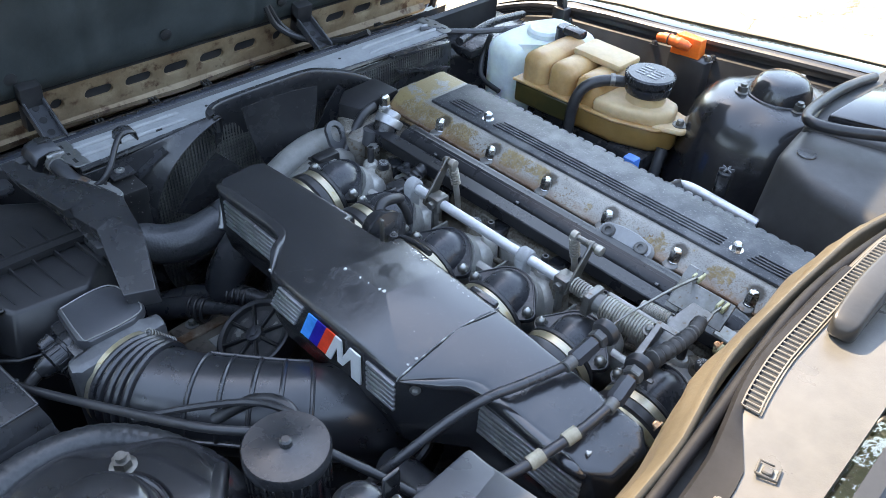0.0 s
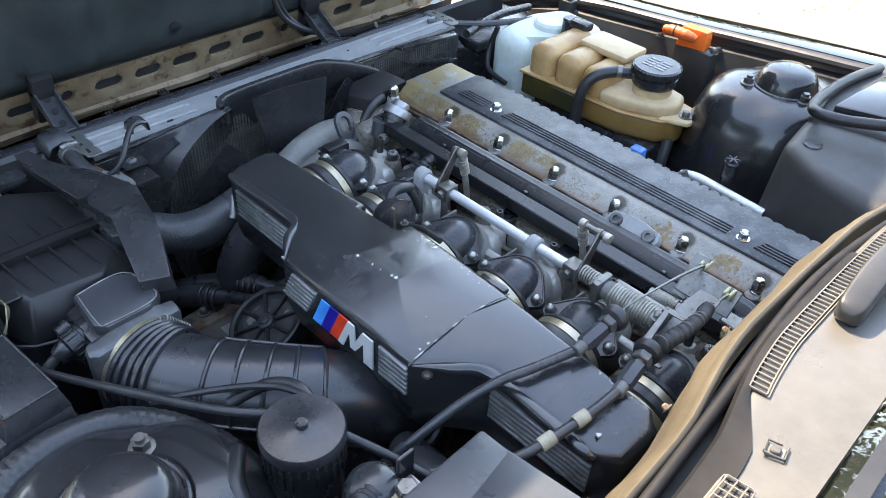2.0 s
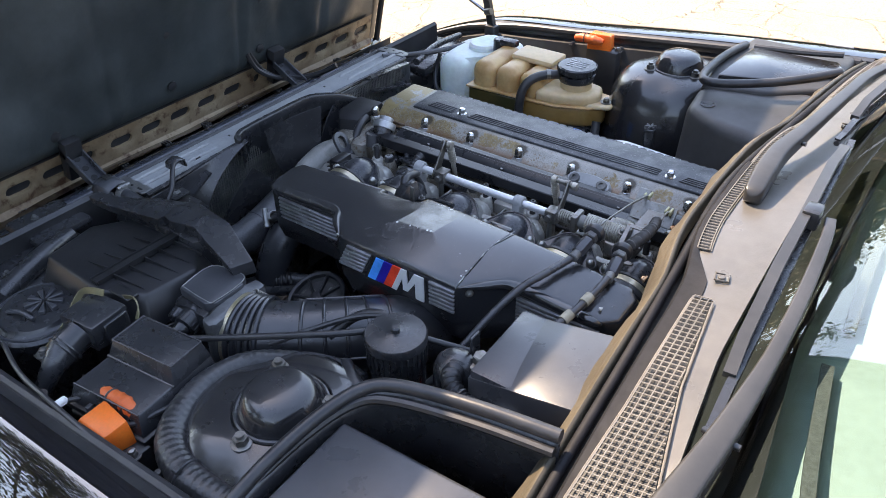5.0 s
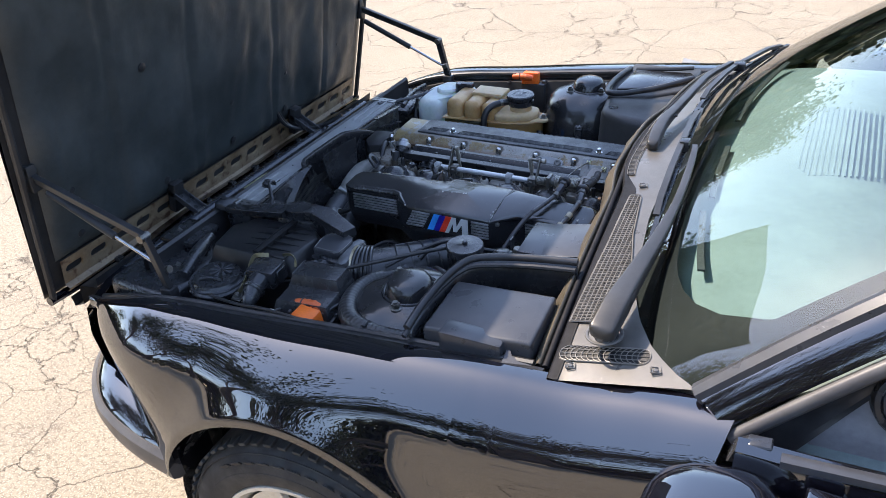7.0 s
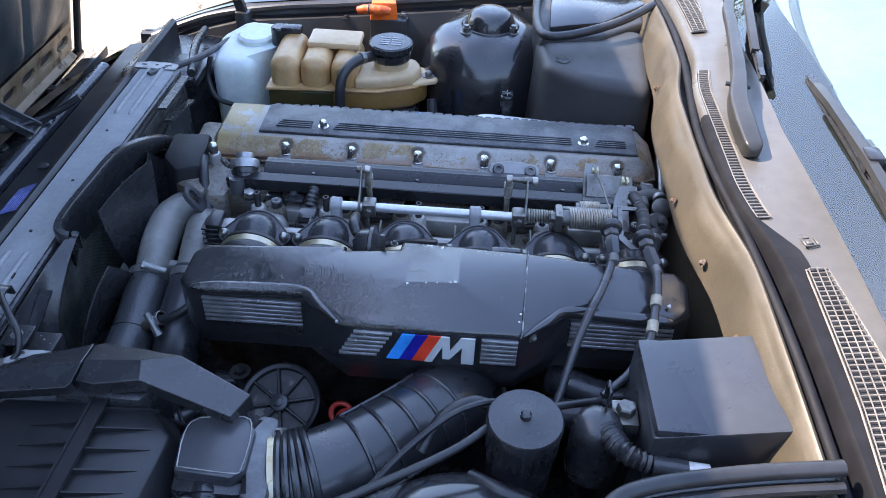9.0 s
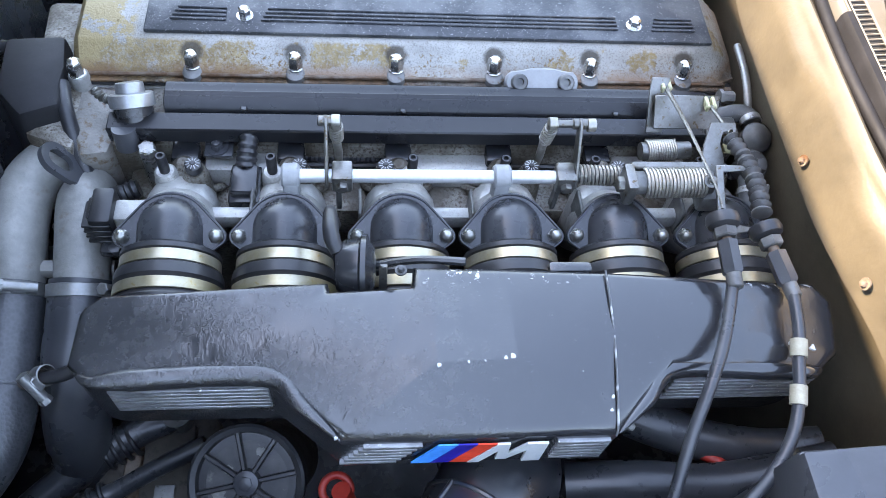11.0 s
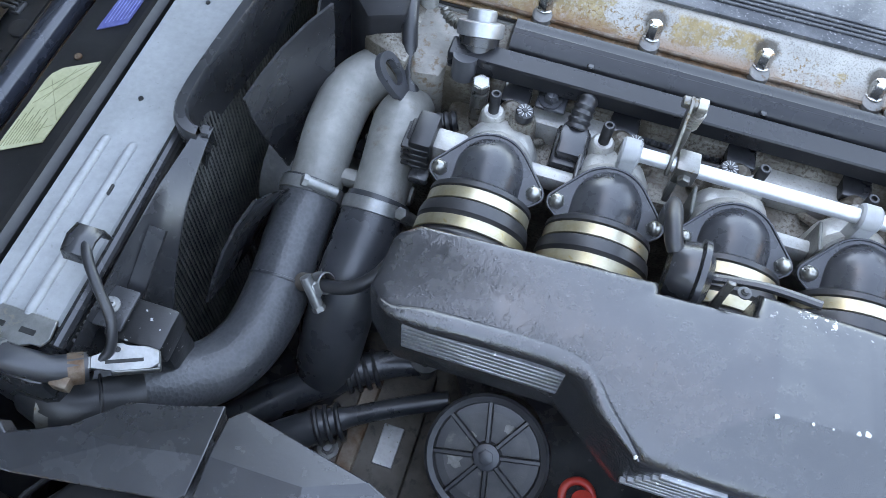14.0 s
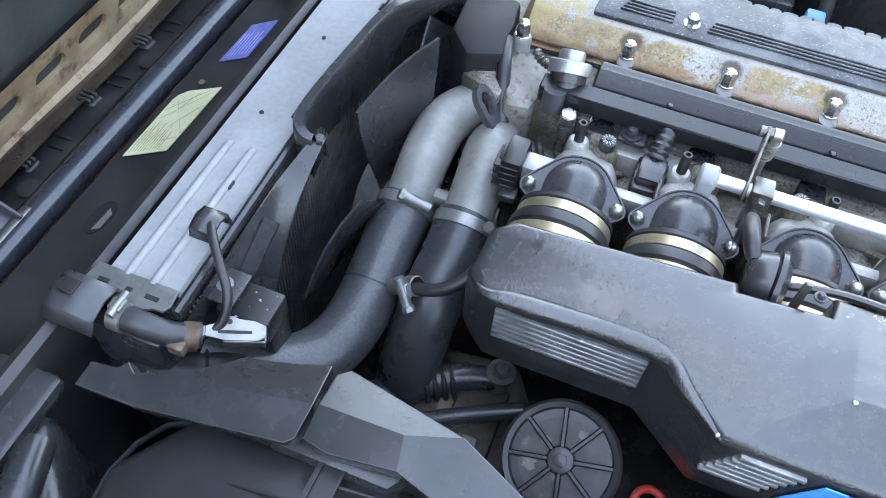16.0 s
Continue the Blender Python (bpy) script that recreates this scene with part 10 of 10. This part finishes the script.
part("filler", Geo().cyl((-0.155, 0.43, 0.755), (-0.155, 0.43, 0.778), 0.035, bev=0.005), MILK, wt)
part("pump", Geo().cyl((-0.105, 0.42, 0.76), (-0.105, 0.42, 0.800), 0.016, bev=0.003).box((-0.10, 0.405, 0.788), (-0.06, 0.43, 0.804), 0.005), PLASTIC, wt)
part("hose", Geo().tube([(-0.225, 0.355, 0.76), (-0.232, 0.345, 0.72), (-0.21, 0.32, 0.69), (-0.16, 0.315, 0.68)], 0.005, 10), RUBBER, wt)
terminal("terminal_cover", lambda p: (p[0] - 0.055, 2 * CY - p[1] - 0.03, p[2] + 0.012), "sunlit orange plastic terminal cover with a boot")
fh = thing("heater_housing", (0.48, 0.35, 0.55), "large satin black moulded heater intake housing", "heater housing")
part("shell", Geo().prism([(0.385, 0.21), (0.44, 0.16), (0.575, 0.12), (0.592, 0.40), (0.40, 0.44), (0.372, 0.34)], 0.58, 0.845, 0.02, 4, top=[(0.395, 0.235), (0.45, 0.195), (0.568, 0.17), (0.588, 0.40), (0.405, 0.43), (0.382, 0.335)]), HOUSING, fh)
part("clip_mark", Geo().lathe((0.425, 0.255, 0.8455), (0, 0, 1), [(0, 0.013), (0.0012, 0.0125)], 20), PLASTIC, fh)
part("rim_panel", Geo().prism([(0.388, 0.315), (0.50, 0.345), (0.588, 0.42), (0.592, 0.60), (0.392, 0.60), (0.378, 0.42)], 0.70, 0.852, 0.010, 3), HOUSING, fh)
part("side_slot", Geo().box((0.50, 0.137, 0.72), (0.503, 0.146, 0.745), 0.001, 1), MESH_M, fh)
lidf = thing("air_intake_cover", (0.49, 0.49, 0.85), "black intake lid framed by a rubber seal", "lid")
part("seal", Geo().tube([(0.594, 0.425, 0.884), (0.55, 0.375, 0.880), (0.50, 0.338, 0.874), (0.44, 0.308, 0.868), (0.402, 0.302, 0.866), (0.386, 0.33, 0.864), (0.382, 0.40, 0.862), (0.386, 0.47, 0.860), (0.396, 0.535, 0.856)], 0.0078, 12), RUBBER, lidf)
part("inner_lid", Geo().prism([(0.405, 0.352), (0.503, 0.385), (0.594, 0.487), (0.572, 0.53), (0.415, 0.515)], 0.845, 0.862, 0.004, 2), TOWER, lidf)
part("back_lip", Geo().tube([(0.415, 0.525, 0.858), (0.50, 0.533, 0.864), (0.575, 0.54, 0.872)], 0.006, 8), RUBBER, lidf)
part("tab", Geo().prism([(0, 0), (0.05, 0.004), (0.048, 0.012), (0.012, 0.02), (0.0, 0.024)], 0, 0.003, 0.0008, 1, frame_at((0.53, 0.592, 0.865), (1, 0, 0), (0, -0.3, 0.95))), SILVER, lidf)
ac = thing("refrigerant_pipe", (0.34, 0.23, 0.70), "silver refrigerant pipe with a black service cap", "pipe")
part("pipe", Geo().tube([(0.278, 0.210, 0.742), (0.30, 0.211, 0.748), (0.34, 0.211, 0.747), (0.37, 0.211, 0.745), (0.41, 0.211, 0.743)], 0.0075, 12), ROD, ac)
part("sleeve", Geo().tube([(0.255, 0.185, 0.715), (0.275, 0.197, 0.732), (0.292, 0.21, 0.745)], 0.0125, 14), RUBBER, ac)
part("service_cap", Geo().cyl((0.336, 0.236, 0.745), (0.336, 0.236, 0.783), 0.011, bev=0.002), PLASTIC, ac)
for k in range(6):
    part("cap_rib", Geo().box((-0.001, 0.001, 0.783), (0.001, 0.0105, 0.787), 0.0004, 1, Matrix.Translation((0.336, 0.236, 0)) @ Matrix.Rotation(math.pi * k / 3, 4, "Z")), PLASTIC_G, ac)
part("black_hose", Geo().tube([(0.30, 0.19, 0.69), (0.34, 0.19, 0.695), (0.40, 0.17, 0.72), (0.46, 0.15, 0.71)], 0.009, 12), RUBBER, ac)
bc = thing("blue_plug", (0.185, 0.235, 0.69), "blue plastic plug cap", "plug")
part("plug", Geo().box((0.175, 0.225, 0.69), (0.198, 0.245, 0.735), 0.004), BLUECAP, bc)
low_r = thing("exhaust_side_box", (0.12, 0.22, 0.45), "dark moulded box beside the tank", "box")
part("box", Geo().box((-0.02, 0.18, 0.45), (0.16, 0.26, 0.685), 0.008), PLASTIC, low_r)
part("pipe", Geo().tube([(0.20, 0.27, 0.60), (0.205, 0.28, 0.68), (0.20, 0.30, 0.73)], 0.009, 12), RUBBER, low_r)

# ---- trees round the yard, seen in the reflections ----
BARK = mat("tree_bark", (0.09, 0.07, 0.05), 0.9, 0, (0.15, 0.12, 0.09), 8, bump=0.8, bscale=30)
LEAF = mat("spring_leaves", (0.05, 0.075, 0.025), 0.6, 0, (0.11, 0.12, 0.05), 2)


def tree(x, y, h, seed, leafy):
    rng = random.Random(seed)
    t = thing("tree", (x, y, 0), "young-leaved broadleaf tree at the yard's edge", "tree", group="trees round the yard")
    g = Geo()
    lean = Vector((rng.uniform(-0.6, 0.6), rng.uniform(-0.6, 0.6), 0))
    trunk = [Vector((x, y, 0)) + lean * (k / 5) ** 2 + Vector((rng.uniform(-0.12, 0.12), rng.uniform(-0.12, 0.12), h * 0.8 * k / 5)) for k in range(6)]
    g.tube(trunk, [0.26, 0.22, 0.18, 0.13, 0.08, 0.04], 8, 4)
    tips = []
    for k in range(16):
        base = trunk[2 + k % 4].lerp(trunk[min(3 + k % 4, 5)], rng.random())
        a, ln = rng.uniform(0, 6.28), h * rng.uniform(0.22, 0.42)
        d = Vector((math.cos(a), math.sin(a), rng.uniform(0.3, 1.0))).normalized()
        q = [base, base + d * ln * 0.5 + Vector((0, 0, 0.1 * ln)), base + d * ln + Vector((0, 0, 0.25 * ln))]
        g.tube(q, [0.07, 0.045, 0.015], 6, 4)
        tips += [q[1], q[2], q[1].lerp(q[2], 0.5)]
        for _ in range(5):
            s = q[1].lerp(q[2], rng.random())
            e = s + Vector((rng.uniform(-1, 1), rng.uniform(-1, 1), rng.uniform(-0.1, 0.9))) * ln * 0.35
            g.tube([s, s.lerp(e, 0.5) + Vector((0, 0, 0.05)), e], [0.022, 0.015, 0.006], 5, 3)
            tips.append(e)
    part("trunk", g, BARK, t)
    v, f = [], []
    for p in tips:
        for _ in range(leafy):
            c = p + Vector((rng.gauss(0, 0.5), rng.gauss(0, 0.5), rng.gauss(0, 0.4)))
            u = Vector((rng.uniform(-1, 1), rng.uniform(-1, 1), rng.uniform(-1, 1))).normalized() * rng.uniform(0.05, 0.12)
            w = u.orthogonal().normalized() * u.length * 0.6
            n = len(v)
            v += [c - u, c + w, c + u, c - w]
            f.append((n, n + 1, n + 2, n + 3))
    part("crown", Geo().add(v, f), LEAF, t, recalc=False)


tree_rng = random.Random(4)
for k in range(26):
    a = 2 * math.pi * k / 26 + tree_rng.uniform(-0.08, 0.08)
    r = tree_rng.uniform(19, 27)
    if math.cos(a) < -0.75:
        r += 14
    tree(r * math.cos(a) + 0.3, r * math.sin(a), tree_rng.uniform(6.5, 10) * (0.58 if math.sin(a) > 0.25 else 1.0), k, 22 if k % 3 else 9)
# taller trees close by, mirrored in the near fender
for k, (a, r, h) in enumerate(((3.52, 13.5, 8.6), (3.80, 12.5, 9.0), (4.10, 12.5, 8.8), (4.42, 13.5, 8.5))):
    tree(r * math.cos(a), r * math.sin(a), h, 40 + k, 70)


# the wood behind the trees: a belt of undergrowth and crowns too many to count
wood_rng = random.Random(12)
v, f = [], []
for k in range(48000):
    a = wood_rng.uniform(0, 2 * math.pi)
    r = wood_rng.uniform(24, 34) + (14 if math.cos(a) < -0.75 else 0)
    top = 5.2 + 2.6 * noise.noise(Vector((math.cos(a) * 5, math.sin(a) * 5, 1))) + 1.6 * noise.noise(Vector((math.cos(a) * 17, math.sin(a) * 17, 4)))
    top += 3.0 * max(0.0, -math.sin(a)) + 0.8 * max(0.0, math.sin(a))
    top *= 0.76 if math.sin(a) > 0.2 else 1.0
    z = wood_rng.uniform(0, 1) ** 0.8 * top
    c = Vector((r * math.cos(a), r * math.sin(a), z))
    u = Vector((wood_rng.uniform(-1, 1), wood_rng.uniform(-1, 1), wood_rng.uniform(-1, 1))).normalized() * wood_rng.uniform(0.22, 0.5) * (1.5 if z < 0.65 * top else 0.8)
    w = u.orthogonal().normalized() * u.length * 0.7
    n = len(v)
    v += [c - u, c + w, c + u, c - w]
    f.append((n, n + 1, n + 2, n + 3))
tagged(part("woodland", Geo().add(v, f), LEAF, None, recalc=False), "dark belt of woodland round the yard", "woodland", kind="stuff")
